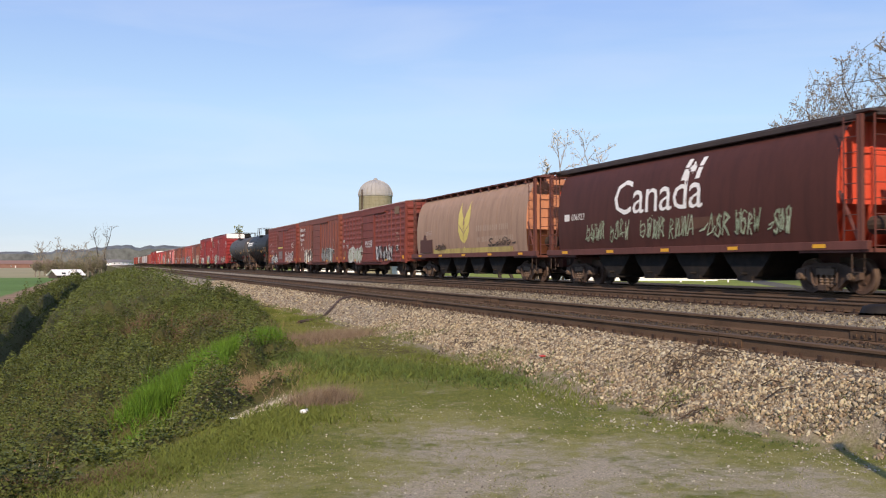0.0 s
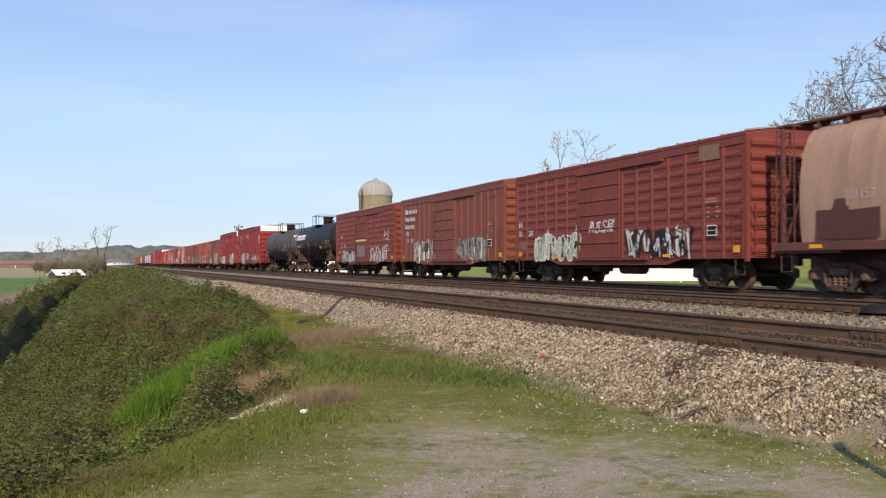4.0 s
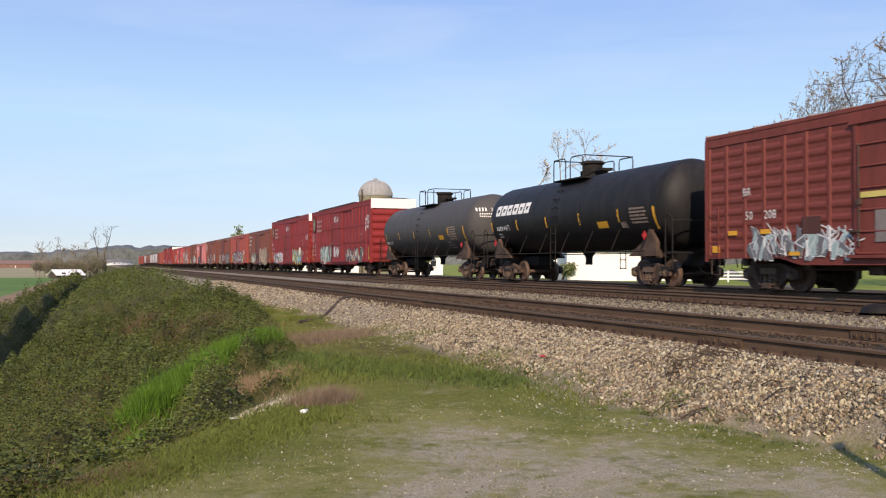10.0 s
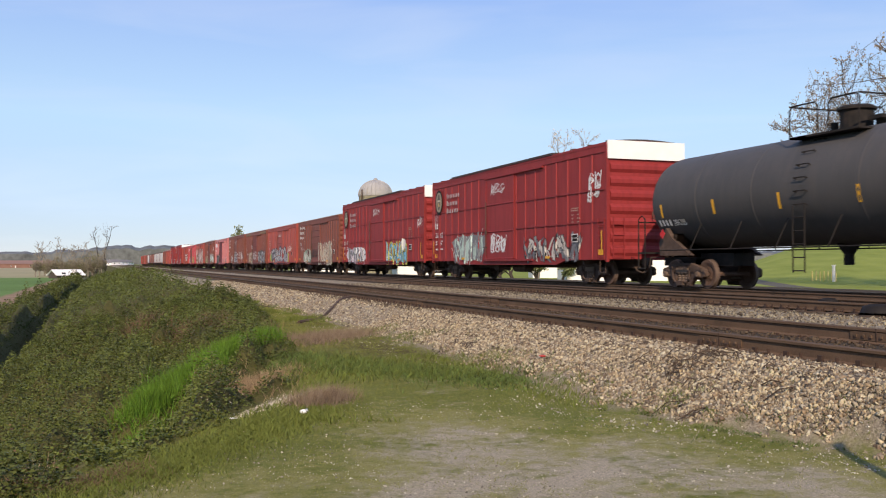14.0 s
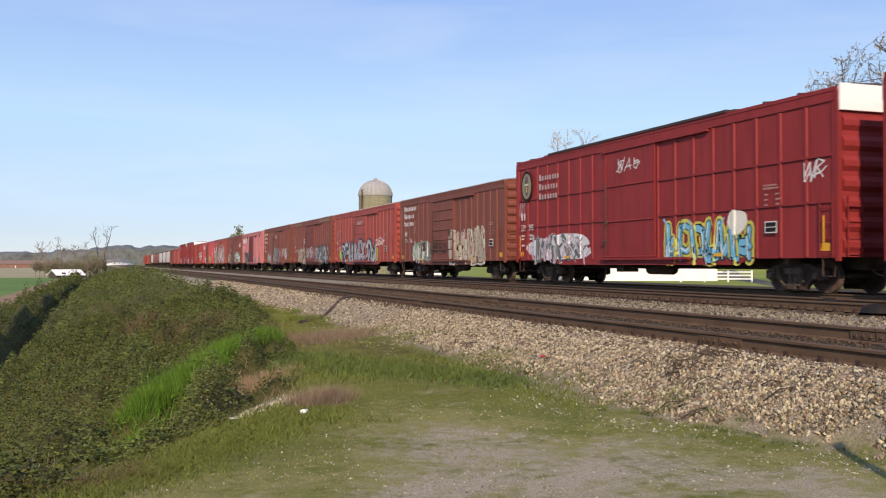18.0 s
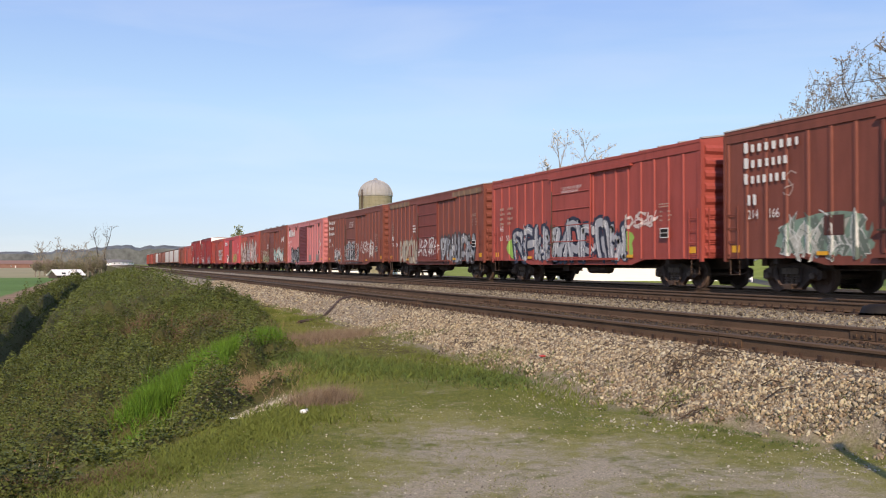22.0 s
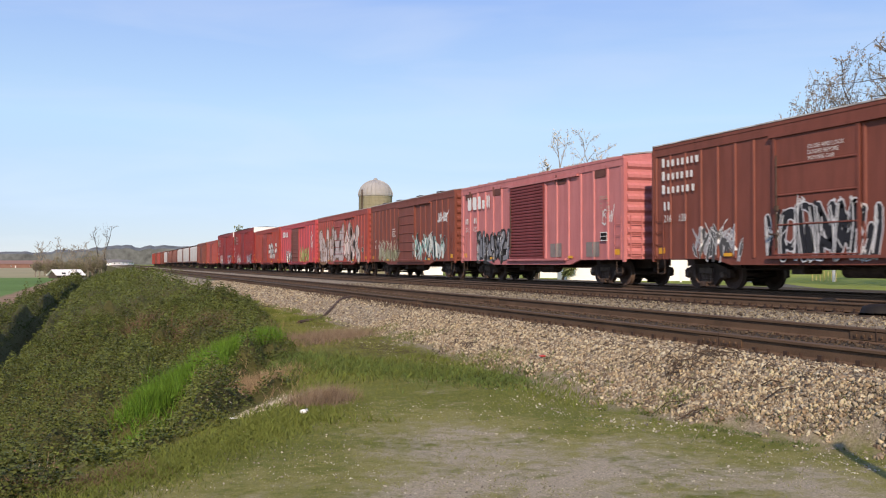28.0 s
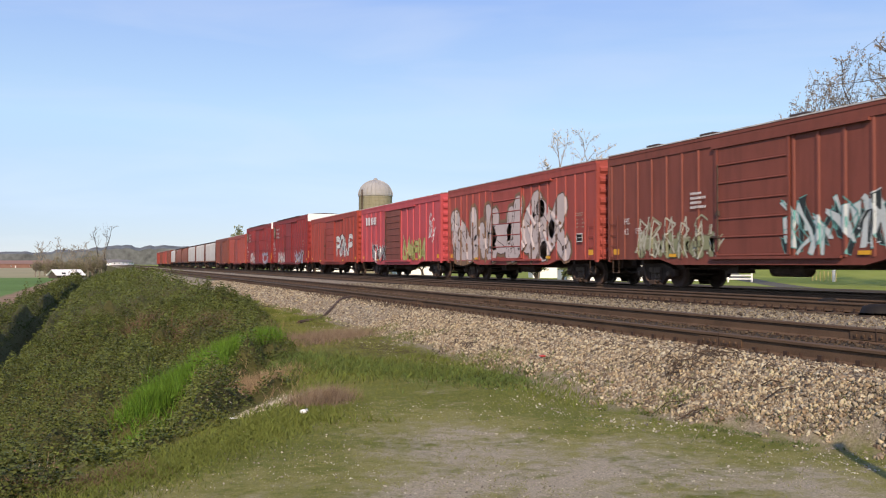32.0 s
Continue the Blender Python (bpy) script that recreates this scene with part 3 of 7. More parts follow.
stones("stony_patch", along([(1.35, 10.1), (1.7, 10.8), (2.05, 11.5)], 4500, 0.17, 31), 0.004 + 0.010 * rng.random(4500) ** 2.5, M["pebble"], "pale stones on the worn patch of bank", 32, 0.3)
blades("reddish_weeds", along([(2.15, 10.3), (2.35, 10.5), (2.6, 10.8)], 2000, 0.14, 3), 0.15, 0.006, M["pinkish"], "reddish dry weed clump", 11, 0.6, "weeds")
blades("reddish_weeds_far", along([(3.1, 17.0), (4.0, 18.1), (5.0, 19.0)], 4000, 0.35, 4), 0.14, 0.010, M["pinkish"], "reddish dry weeds beside the ballast", 12, 0.7, "weeds")
blades("dry_weeds", along([(1.6, 12.3), (1.8, 13.0), (2.2, 13.6)], 4200, 0.28, 5), 0.12, 0.010, M["dry"], "brown dead weeds in a worn hollow", 13, 0.5, "weeds")
blades("dead_bracken", np.concatenate([along([(1.7, 22.5), (2.1, 20.2), (2.7, 19.4)], 5000, 0.28, 6), along([(0.9, 26.5), (1.4, 28.4)], 2500, 0.35, 46)]), 0.3, 0.015, M["bramble_dry"], "rusty dead bracken on the bank", 14, 0.6, "weeds")
blades("edge_litter", along([(-0.5, 7.05), (-0.15, 7.3), (0.25, 7.6)], 1600, 0.14, 47), 0.05, 0.010, M["bramble_dry"], "brown dead leaves at the edge of the brambles", 48, 1.2, "weeds")
blades("straw_tuft", along([(-0.5, 7.45), (-0.42, 7.55)], 70, 0.05, 7), 0.19, 0.007, mat("straw", (0.38, 0.30, 0.17), 0.9, 0, 0.15, 2, 9, 0, island=0.3), "pale dead straw tuft at the foot of the bank", 15, 0.2, "weeds")


def leaves(name, n, y0, y1, x0, x1, size, m, label, seed, power=1.2):
    """Many small crumpled leaves over the bramble mound."""
    r = np.random.default_rng(seed)
    y = y0 + (y1 - y0) * r.random(n) ** power
    x = x0 + (x1 - x0) * r.random(n)
    keep, c = [], []
    for a, b in zip(x, y):
        h = bush_height(a, b)
        thin_out = nz(a, b, 2.4, 7.0) + 0.6 * nz(a, b, 0.8, 3.0)
        if a < bank_edge(b) + 0.1 and h > 0.01 and r.random() < 1.1 + 0.7 * thin_out and (nz(a, b, 0.7, 21.0) > 0.2 if name == "dry_canes" else nz(a, b, 0.7, 21.0) < 0.22 or r.random() < 0.7):
            thick = min(0.3, h)
            c.append((a, b, ground_z(a, b) + h * 0.2 + thick * (r.random() ** 1.6) * 0.75 - 0.012))
            keep.append(1)
    c = np.array(c)
    n = len(c)
    s = size * r.uniform(0.6, 1.35, n) * (1 + np.clip((c[:, 1] - 14) / 30, 0, 2.2))
    shape = np.array([(-0.75, 0, 0.05), (0, -0.5, -0.12), (0.9, 0, 0.02), (0, 0.5, -0.12)])
    rot = turns(r, n)
    v = np.einsum("nij,kj->nki", rot, shape) * s[:, None, None]
    v[:, :, 2] *= 0.55
    v = v + c[:, None]
    return cloud(name, v.reshape(-1, 3), np.arange(4 * n).reshape(-1, 4), m, label, "brambles")


leaves("bramble_leaves", 330000, 5.5, 34, -2.7, 4.4, 0.027, M["leaf"], "dense green brambles covering the bank", 1)
leaves("bramble_shade_leaves", 90000, 5.5, 34, -2.7, 4.4, 0.028, M["leaf_shaded"], "bramble leaves coloured darker for the shade in the thicket", 2)
leaves("far_brambles", 110000, 34, 170, -2.7, 4.6, 0.028, M["leaf"], "brambles along the far bank", 3, 1.6)
leaves("ditch_brambles", 34000, 12, 180, -5.2, -3.15, 0.028, M["leaf_shaded"], "brambles coloured dark for the shade of the ditch", 4, 1.3)
leaves("ditch_bank_brambles", 46000, 12, 180, -5.2, -3.4, 0.028, M["leaf"], "olive brambles on the far side of the ditch", 8, 1.3)
leaves("dry_canes", 40000, 6, 40, -2.7, 4.4, 0.022, M["cane"], "dry brown canes and leaves among the brambles", 5)

# black cable that runs from the near rail down the ballast
pts = []
for k in range(15):
    t = k / 14
    a, b = 7.1 - 2.5 * t, 27.7 - 5.0 * t
    pts.append((a + 0.06 * math.sin(5 * t), b + 0.25 * math.sin(7 * t), ground_z(a, b) + 0.03))
tagged(put("cable", Build().tube(pts, 0.045, 6).mesh("cable", M["steel_dark"])), "black cable lying across the ballast to the rail", "cable")
# litter
cup = Build().lathe([(-0.06, 0.0), (-0.06, 0.036), (0.06, 0.045), (0.06, 0.04), (-0.05, 0.03)], "x", (0, 0, 0), 14)
tagged(put("paper_cup", cup.mesh("paper_cup", M["white"], smooth=True), None, pose(1.98, 9.69, ground_z(1.98, 9.69) + 0.03, 0, 0, 25) @ Matrix.Scale(0.62, 4)), "crushed white paper cup lying on the grass", "cup")
bag = Build().prism([(-0.09, -0.04), (0.08, -0.05), (0.1, 0.03), (0.0, 0.06), (-0.08, 0.04)], "z", 0, 0.02)
tagged(put("paper_scrap", bag.mesh("paper_scrap", M["white"], bevel=0.006), None, pose(1.28, 9.9, ground_z(1.28, 9.9) + 0.03, 4, 6, 10) @ Matrix.Scale(0.42, 4)), "pale paper scrap on the worn soil", "litter")
tagged(put("red_wrapper", Build().prism([(-0.05, -0.02), (0.05, -0.03), (0.06, 0.02), (-0.04, 0.03)], "z", 0, 0.012).mesh("red_wrapper", mat("red_plastic", (0.5, 0.05, 0.03), 0.5)), None, pose(5.75, 11.75, ground_z(5.75, 11.75) + 0.04, 10, 0, 30)), "small red wrapper among the ballast stones", "litter")


def twigs(cx, cy, n, seed):
    r = random.Random(seed)
    b = Build()
    for _ in range(n):
        a = r.uniform(0, 6.28)
        x0, y0 = cx + r.gauss(0, 0.22), cy + r.gauss(0, 0.3)
        ln = r.uniform(0.08, 0.32)
        x1, y1 = x0 + ln * math.cos(a), y0 + ln * math.sin(a)
        b.tube([(x0, y0, ground_z(x0, y0) + 0.03), ((x0 + x1) / 2, (y0 + y1) / 2, ground_z((x0 + x1) / 2, (y0 + y1) / 2) + r.uniform(0.04, 0.1)), (x1, y1, ground_z(x1, y1) + 0.04)], r.uniform(0.003, 0.007), 4)
    tagged(put("dead_twigs", b.mesh("dead_twigs", M["tie"])), "heap of dead dark twigs on the ballast", "twigs", kind="stuff")


twigs(6.25, 9.1, 60, 1)
twigs(5.9, 7.9, 14, 2)
twigs(5.5, 14.5, 14, 3)

# post beside the camera that throws its shadow across the verge
post = empty("marker_post", pose(4.25, 2.7, ground_z(4.25, 2.7)))
tagged(post, "grey metal marker post standing on the gravel verge", "post")
put("post", Build().tube([(0, 0, -0.2), (0, 0, 2.5)], 0.05, 10).mesh("post", M["roof"]), post)
put("post_cap", Build().lathe([(2.5, 0.052), (2.53, 0.045), (2.55, 0.01)], "z", (0, 0, 0), 10).mesh("post_cap", M["roof"]), post)

# low black mounds over both rails of the second track
for x, y, w in ((14.02, 14.0, 0.34), (15.5, 16.9, 0.28)):
    g = Build().lathe([(-0.1, w), (0.02, w * 0.85), (0.06, w * 0.5), (0.07, 0.01)], "z", (0, 0, 0), 14)
    tagged(put("grease_patch", g.mesh("grease_patch", mat("mound_black", (0.012, 0.010, 0.009), 0.7, 0, 0.3, 6, 30, 0.3), smooth=True), None, pose(x, y, -0.06)), "low black mound over the rail", "grease")


# ---- trees, buildings and distance ----
M["bark"] = mat("bark", (0.052, 0.043, 0.036), 0.95, 0, 0.3, 6, 30, 0.4)
M["bark_pale"] = mat("pale_grey_bark", (0.22, 0.19, 0.15), 0.95, 0, 0.3, 6, 30, 0.3)
M["bud"] = mat("spring_buds", (0.25, 0.195, 0.135), 0.8, 0, 0.25, 0.4, 2, 0, island=0.4)
M["bud_pale"] = mat("pale_spring_buds", (0.50, 0.43, 0.34), 0.8, 0, 0.25, 0.4, 2, 0, island=0.4)
M["bud_green"] = mat("young_leaves", (0.17, 0.19, 0.08), 0.8, 0, 0.25, 0.4, 2, 0, island=0.4)
M["scrub"] = mat("olive_scrub", (0.17, 0.165, 0.085), 0.9, 0, 0.25, 0.4, 2, 0, island=0.4)
M["poplar_bud"] = mat("poplar_twigs", (0.23, 0.20, 0.135), 0.9, 0, 0.25, 0.4, 2, 0, island=0.4)


def tree(x, y, height, spread, seed, bud, label, stems=1, upright=0.5, depth=5, buds=1400, bud_size=0.16, name="tree", trunk_r=None, first=0.22, bark="bark"):
    """A tapered trunk that forks into limbs and twigs, with small buds and leaves at the tips."""
    r = random.Random(seed)
    z0 = ground_z(x, y) - 0.1
    t = empty(name, pose(x, y, z0))
    tagged(t, label, "tree")
    tips = []
    wood, twig = Build(), Build()

    def grow_limb(p, d, length, rad, level):
        pts = [p]
        q = p.copy()
        for k in range(3):
            d = (d + Vector((r.gauss(0, 0.16), r.gauss(0, 0.16), r.gauss(0.05, 0.1) * upright))).normalized()
            q = q + d * length / 3
            pts.append(q.copy())
        (wood if level < 3 else twig).tube(pts, rad, 6 if level < 2 else 4 if level < 4 else 3, 0, rad * 0.6)
        if level >= depth:
            tips.append((pts[1], pts[-1]))
            return
        n = 3 if level < (5 if depth > 6 else 4) else 2
        if level >= depth - 2:
            tips.append((pts[1], pts[-1]))
        for k in range(n):
            a = r.uniform(0, 6.28)
            side = Vector((math.cos(a), math.sin(a), r.uniform(-0.15, 0.5) + upright * 0.6)).normalized()
            nd = (d * (0.55 + 0.6 * upright) + side * 0.85).normalized()
            start = pts[-1] if k < 2 else pts[2]
            grow_limb(start, nd, length * r.uniform(0.62, 0.86), rad * 0.58, level + 1)
    for s in range(stems):
        a = 6.28 * s / stems + r.uniform(-0.4, 0.4)
        off = Vector((math.cos(a), math.sin(a), 0)) * (0.25 * spread * (stems > 1) * r.uniform(0.5, 1.4))
        d = Vector((off.x * 0.04 + r.gauss(0, 0.05), off.y * 0.04 + r.gauss(0, 0.05), 1)).normalized()
        grow_limb(off, d, height * first * r.uniform(0.85, 1.1), trunk_r or height * 0.02, 0)
    # bring the whole to its height and spread
    allv = wood.v + twig.v
    top = max(v[2] for v in allv)
    wide = max(math.hypot(v[0], v[1]) for v in allv)
    kz, kx = height / top, spread / wide
    wood.v = [(a * kx, b * kx, c * kz) for a, b, c in wood.v]
    twig.v = [(a * kx, b * kx, c * kz) for a, b, c in twig.v]
    put("trunk", wood.mesh("trunk", M[bark]), t)
    put("branchwork", twig.mesh("branchwork", M[bark]), t)["kind"] = "stuff"
    rr = np.random.default_rng(seed)
    ends = np.array([(e.x * kx, e.y * kx, e.z * kz) for _, e in tips])
    starts = np.array([(s.x * kx, s.y * kx, s.z * kz) for s, _ in tips])
    k = rr.integers(0, len(ends), buds)
    f = rr.random(buds)[:, None]
    c = starts[k] * (1 - f) + ends[k] * f + rr.normal(0, 0.12, (buds, 3)) * bud_size / 0.16
    shape = np.array([(-0.6, 0, 0), (0, -0.35, 0.1), (0.6, 0, 0), (0, 0.35, 0.1)])
    v = np.einsum("nij,kj->nki", turns(rr, buds), shape) * (bud_size * rr.uniform(0.5, 1.4, buds))[:, None, None] + c[:, None]
    me = bpy.data.meshes.new("crown")
    me.from_pydata([tuple(p) for p in v.reshape(-1, 3)], [], [tuple(q) for q in np.arange(4 * buds).reshape(-1, 4)])
    me.materials.append(bud)
    put("crown", me, t)
    return t


def crowned_tree(x, y, height, spread, base, seed, bud, label, limbs=6, forks=(5, 5, 4), buds=2000, bud_size=0.1, name="tree", trunk_r=0.2, bark="bark", rise=0.45):
    """A trunk whose limbs fork along their length and stop at the outline of an egg-shaped crown above the height base."""
    r = random.Random(seed)
    t = empty(name, pose(x, y, ground_z(x, y) - 0.1))
    tagged(t, label, "tree")
    mid, rz = (base + height) / 2, (height - base) / 2
    wood, twig, tips = Build(), Build(), []

    def room(p):
        return math.hypot(p.x / spread, p.y / spread, (p.z - mid) / rz)

    def limb(p, d, length, rad, level):
        pts, q = [p.copy()], p.copy()
        n = 4 if level < 2 else 3
        for k in range(n):
            d = (d + Vector((r.gauss(0, 0.2), r.gauss(0, 0.2), r.gauss(0.04, 0.16)))).normalized()
            nq = q + d * length / n
            if level and k and room(nq) > 1.0 + r.uniform(-0.06, 0.1):
                break
            q = nq
            pts.append(q.copy())
        (wood if level < 2 else twig).tube(pts, rad, 7 if level < 1 else 5 if level < 2 else 3, 0, rad * 0.45)
        if level > 1:
            tips.append((pts[0], pts[-1]))
        if level >= len(forks):
            return
        for k in range(forks[level]):
            f = 0.35 + 0.65 * (k + r.random()) / forks[level]
            i = min(len(pts) - 2, int(f * (len(pts) - 1)))
            s = pts[i].lerp(pts[i + 1], min(1.0, f * (len(pts) - 1) - i))
            a = r.uniform(0, 6.28)
            side = Vector((math.cos(a), math.sin(a), r.uniform(-0.35, 0.75)))
            limb(s, (d * 0.75 + side * 0.85).normalized(), length * r.uniform(0.46, 0.72), max(0.016, rad * 0.46), level + 1)
    foot = max(base, height * 0.16)
    trunk = [Vector((0, 0, 0)), Vector((r.gauss(0, 0.02), r.gauss(0, 0.02), 0.5)) * foot, Vector((r.gauss(0, 0.03), r.gauss(0, 0.03), 1)) * foot]
    wood.tube(trunk, trunk_r, 9, 0, trunk_r * 0.7)
    for k in range(limbs):
        a = 6.28 * (k + r.uniform(-0.3, 0.3)) / limbs
        up = rise + r.uniform(-0.4, 0.9)
        d = Vector((math.cos(a), math.sin(a), up)).normalized()
        start = trunk[1].lerp(trunk[2], r.uniform(0.5, 1.0))
        ln = 0.2
        while ln < 3 * spread + 2 * height and room(start + d * ln) < 0.92:
            ln += 0.2
        limb(start, d, ln, trunk_r * 0.9 / math.sqrt(limbs), 0)
    limb(trunk[2], Vector((0.05, 0.02, 1)).normalized(), (height - foot) * 0.85, trunk_r * 0.55, 0)
    put("trunk", wood.mesh("trunk", M[bark]), t)
    put("branchwork", twig.mesh("branchwork", M[bark]), t)["kind"] = "stuff"
    rr = np.random.default_rng(seed)
    ends, starts = np.array([tuple(e) for _, e in tips]), np.array([tuple(q) for q, _ in tips])
    k, f = rr.integers(0, len(ends), buds), rr.random(buds)[:, None] ** 0.6
    c = starts[k] * (1 - f) + ends[k] * f + rr.normal(0, 0.7, (buds, 3)) * bud_size
    shape = np.array([(-0.6, 0, 0), (0, -0.35, 0.1), (0.6, 0, 0), (0, 0.35, 0.1)])
    v = np.einsum("nij,kj->nki", turns(rr, buds), shape) * (bud_size * rr.uniform(0.5, 1.4, buds))[:, None, None] + c[:, None]
    me = bpy.data.meshes.new("crown")
    me.from_pydata([tuple(p) for p in v.reshape(-1, 3)], [], [tuple(q) for q in np.arange(4 * buds).reshape(-1, 4)])
    me.materials.append(bud)
    put("crown", me, t)
    return t


def spot(px, d):
    """A place d metres ahead of the camera, at a slope px to the right of its axis."""
    rr = px * d
    return rr * math.cos(YAW) + d * math.sin(YAW), d * math.cos(YAW) - rr * math.sin(YAW)


x, y = spot(0.508, 70)
crowned_tree(x, y, 19.2, 9.9, 2.2, 4, M["bud"], "large bare spreading tree with brown spring buds", 26, (7, 6, 4), 105000, 0.12, trunk_r=0.55, rise=0.3)
for k, (px, top, low, wide) in enumerate(((0.102, 13.9, 8.5, 1.4), (0.127, 17.0, 9.0, 2.0), (0.155, 17.4, 9.0, 1.9), (0.182, 15.4, 9.5, 1.5))):
    x, y = spot(px, 110)
    crowned_tree(x, y, top + 0.9, wide, low, 20 + k, M["bud_pale"], "slender bare tree with pale spring buds", 16, (7, 4), 6500, 0.14, trunk_r=0.14, bark="bark_pale", rise=0.8)
x, y = spot(-0.222, 290)
tree(x, y, 13.6, 3.6, 31, M["bud_green"], "slender tree in young green leaf", 1, 0.8, 5, 900, 0.5, trunk_r=0.2)
x, y = spot(-0.228, 290)
tree(x, y, 9.0, 4.2, 32, M["bud_green"], "small rounded tree in young green leaf", 1, 0.4, 5, 900, 0.5, trunk_r=0.2)
for k in range(17):
    px = -0.437 + 0.0047 * k
    x, y = spot(px, 235 + 9 * (k % 3))
    h = (8.0, 9.5, 7.0, 8.6, 9.0)[k % 5] + (3.2 if k in (14, 16) else 0)
    if k in (14, 16):
        crowned_tree(x, y, h + 1.0, 2.1, 2.5, 40 + k, M["poplar_bud"], "bare brown tree by the field", 10, (5, 4), 700, 0.17, trunk_r=0.24, name="bare_tree", rise=0.9)
    else:
        crowned_tree(x, y, h + 1.2, 1.05, 0.8, 40 + k, M["poplar_bud"], "slender leafless poplar in a row by the field", 11, (4, 3), 1100, 0.19, trunk_r=0.17, name="poplar", bark="bark_pale", rise=1.6)
for k in range(10):
    x, y = spot(-0.424 + 0.0062 * k, 236 + 9 * (k % 3))
    crowned_tree(x, y, 3.4 + 1.1 * (k % 3) + (1.8 if k > 6 else 0), 1.9, 0.3, 70 + k, M["scrub"], "low olive scrub bush beside the ditch", 8, (5, 4), 1500, 0.18, trunk_r=0.08, name="bush", bark="bark_pale", rise=0.7)


def hills():
    """A wooded ridge on the horizon."""
    r = random.Random(3)
    b = Build()
    n = 520
    prev = None
    for k in range(n + 1):
        a = -0.9 + 2.4 * k / n
        d = 2600
        px = math.tan(a) if abs(a) < 1.4 else 5
        h = 31 + 21 * smooth01(-0.43, -0.33, px) + 4 * nz(a, 0, 9.0) + 5 * nz(a, 0, 40.0) + r.uniform(0, 7.0) - 22 * smooth01(0.0, 0.5, px)
        ang = YAW + a
        p = (d * math.sin(ang), d * math.cos(ang))
        q = ((d + 500) * math.sin(ang), (d + 500) * math.cos(ang))
        cur = [(p[0], p[1], -6), (p[0], p[1], h * 0.75), ((p[0] + q[0]) / 2, (p[1] + q[1]) / 2, h), (q[0], q[1], -6)]
        if prev:
            for i in range(3):
                b.poly([prev[i], cur[i], cur[i + 1], prev[i + 1]])
        prev = cur
    # distance haze is put into the greyed colour of the woods
    tagged(put("hill_ridge", b.mesh("hill_ridge", mat("hazy_wooded_hill", (0.125, 0.135, 0.135), 1.0, 0, 0.75, 0.02, 0.09, 0))), "long wooded ridge on the horizon", "hill", kind="structure")


hills()


def silo(x, y):
    t = empty("silo", pose(x, y, ground_z(x, y)))
    tagged(t, "tall concrete silo with ribbed metal dome roof", "silo")
    conc = mat("stained_concrete", (0.26, 0.24, 0.16), 0.9, 0, 0.2, 0.6, 8, 0.2, streak=0.8, dirt=(0.14, 0.13, 0.07), dirt_amount=0.7)
    dome_m = mat("dull_dome_metal", (0.33, 0.32, 0.305), 0.75, 0.1, 0.2, 1, 12, 0.05)
    R, H = 2.5, 12.0
    put("wall", Build().lathe([(-0.3, R), (H, R)], "z", (0, 0, 0), 40).mesh("wall", conc, smooth=True), t)
    for k in range(22):
        put("hoop", shared("silo_hoop", lambda: Build().lathe([(-0.03, R), (-0.02, R + 0.03), (0.02, R + 0.03), (0.03, R)], "z", (0, 0, 0), 40).mesh("hoop", conc)), t, pose(0, 0, 0.3 + k * 0.54))
    prof = [(H + 2.35 * math.sin(a), (R + 0.08) * math.cos(a)) for a in np.linspace(0, math.pi / 2 - 0.02, 10)]
    put("dome", Build().lathe([(H - 0.12, R + 0.06)] + prof, "z", (0, 0, 0), 40).mesh("dome", dome_m, smooth=True), t)
    for k in range(24):
        a = 2 * math.pi * k / 24
        rib = Build().tube([(rr * 1.006 * math.cos(a), rr * 1.006 * math.sin(a), zz) for zz, rr in prof], 0.05, 4)
        put("rib", rib.mesh("rib", dome_m), t)
    put("vent", Build().lathe([(H + 2.2, 0.35), (H + 2.55, 0.3), (H + 2.7, 0.02)], "z", (0, 0, 0), 14).mesh("vent", dome_m), t)
    for s in (-0.35, 0.35):
        put("chute_rail", Build().tube([(-R * 0.92 - 0.15, -R * 0.5 + s, 0), (-R * 0.92 - 0.15, -R * 0.5 + s, H + 0.8)], 0.05, 5).mesh("chute_rail", M["steel_dark"]), t)
    return t


sx, sy = spot(-0.0725, 140)
silo(sx, sy)


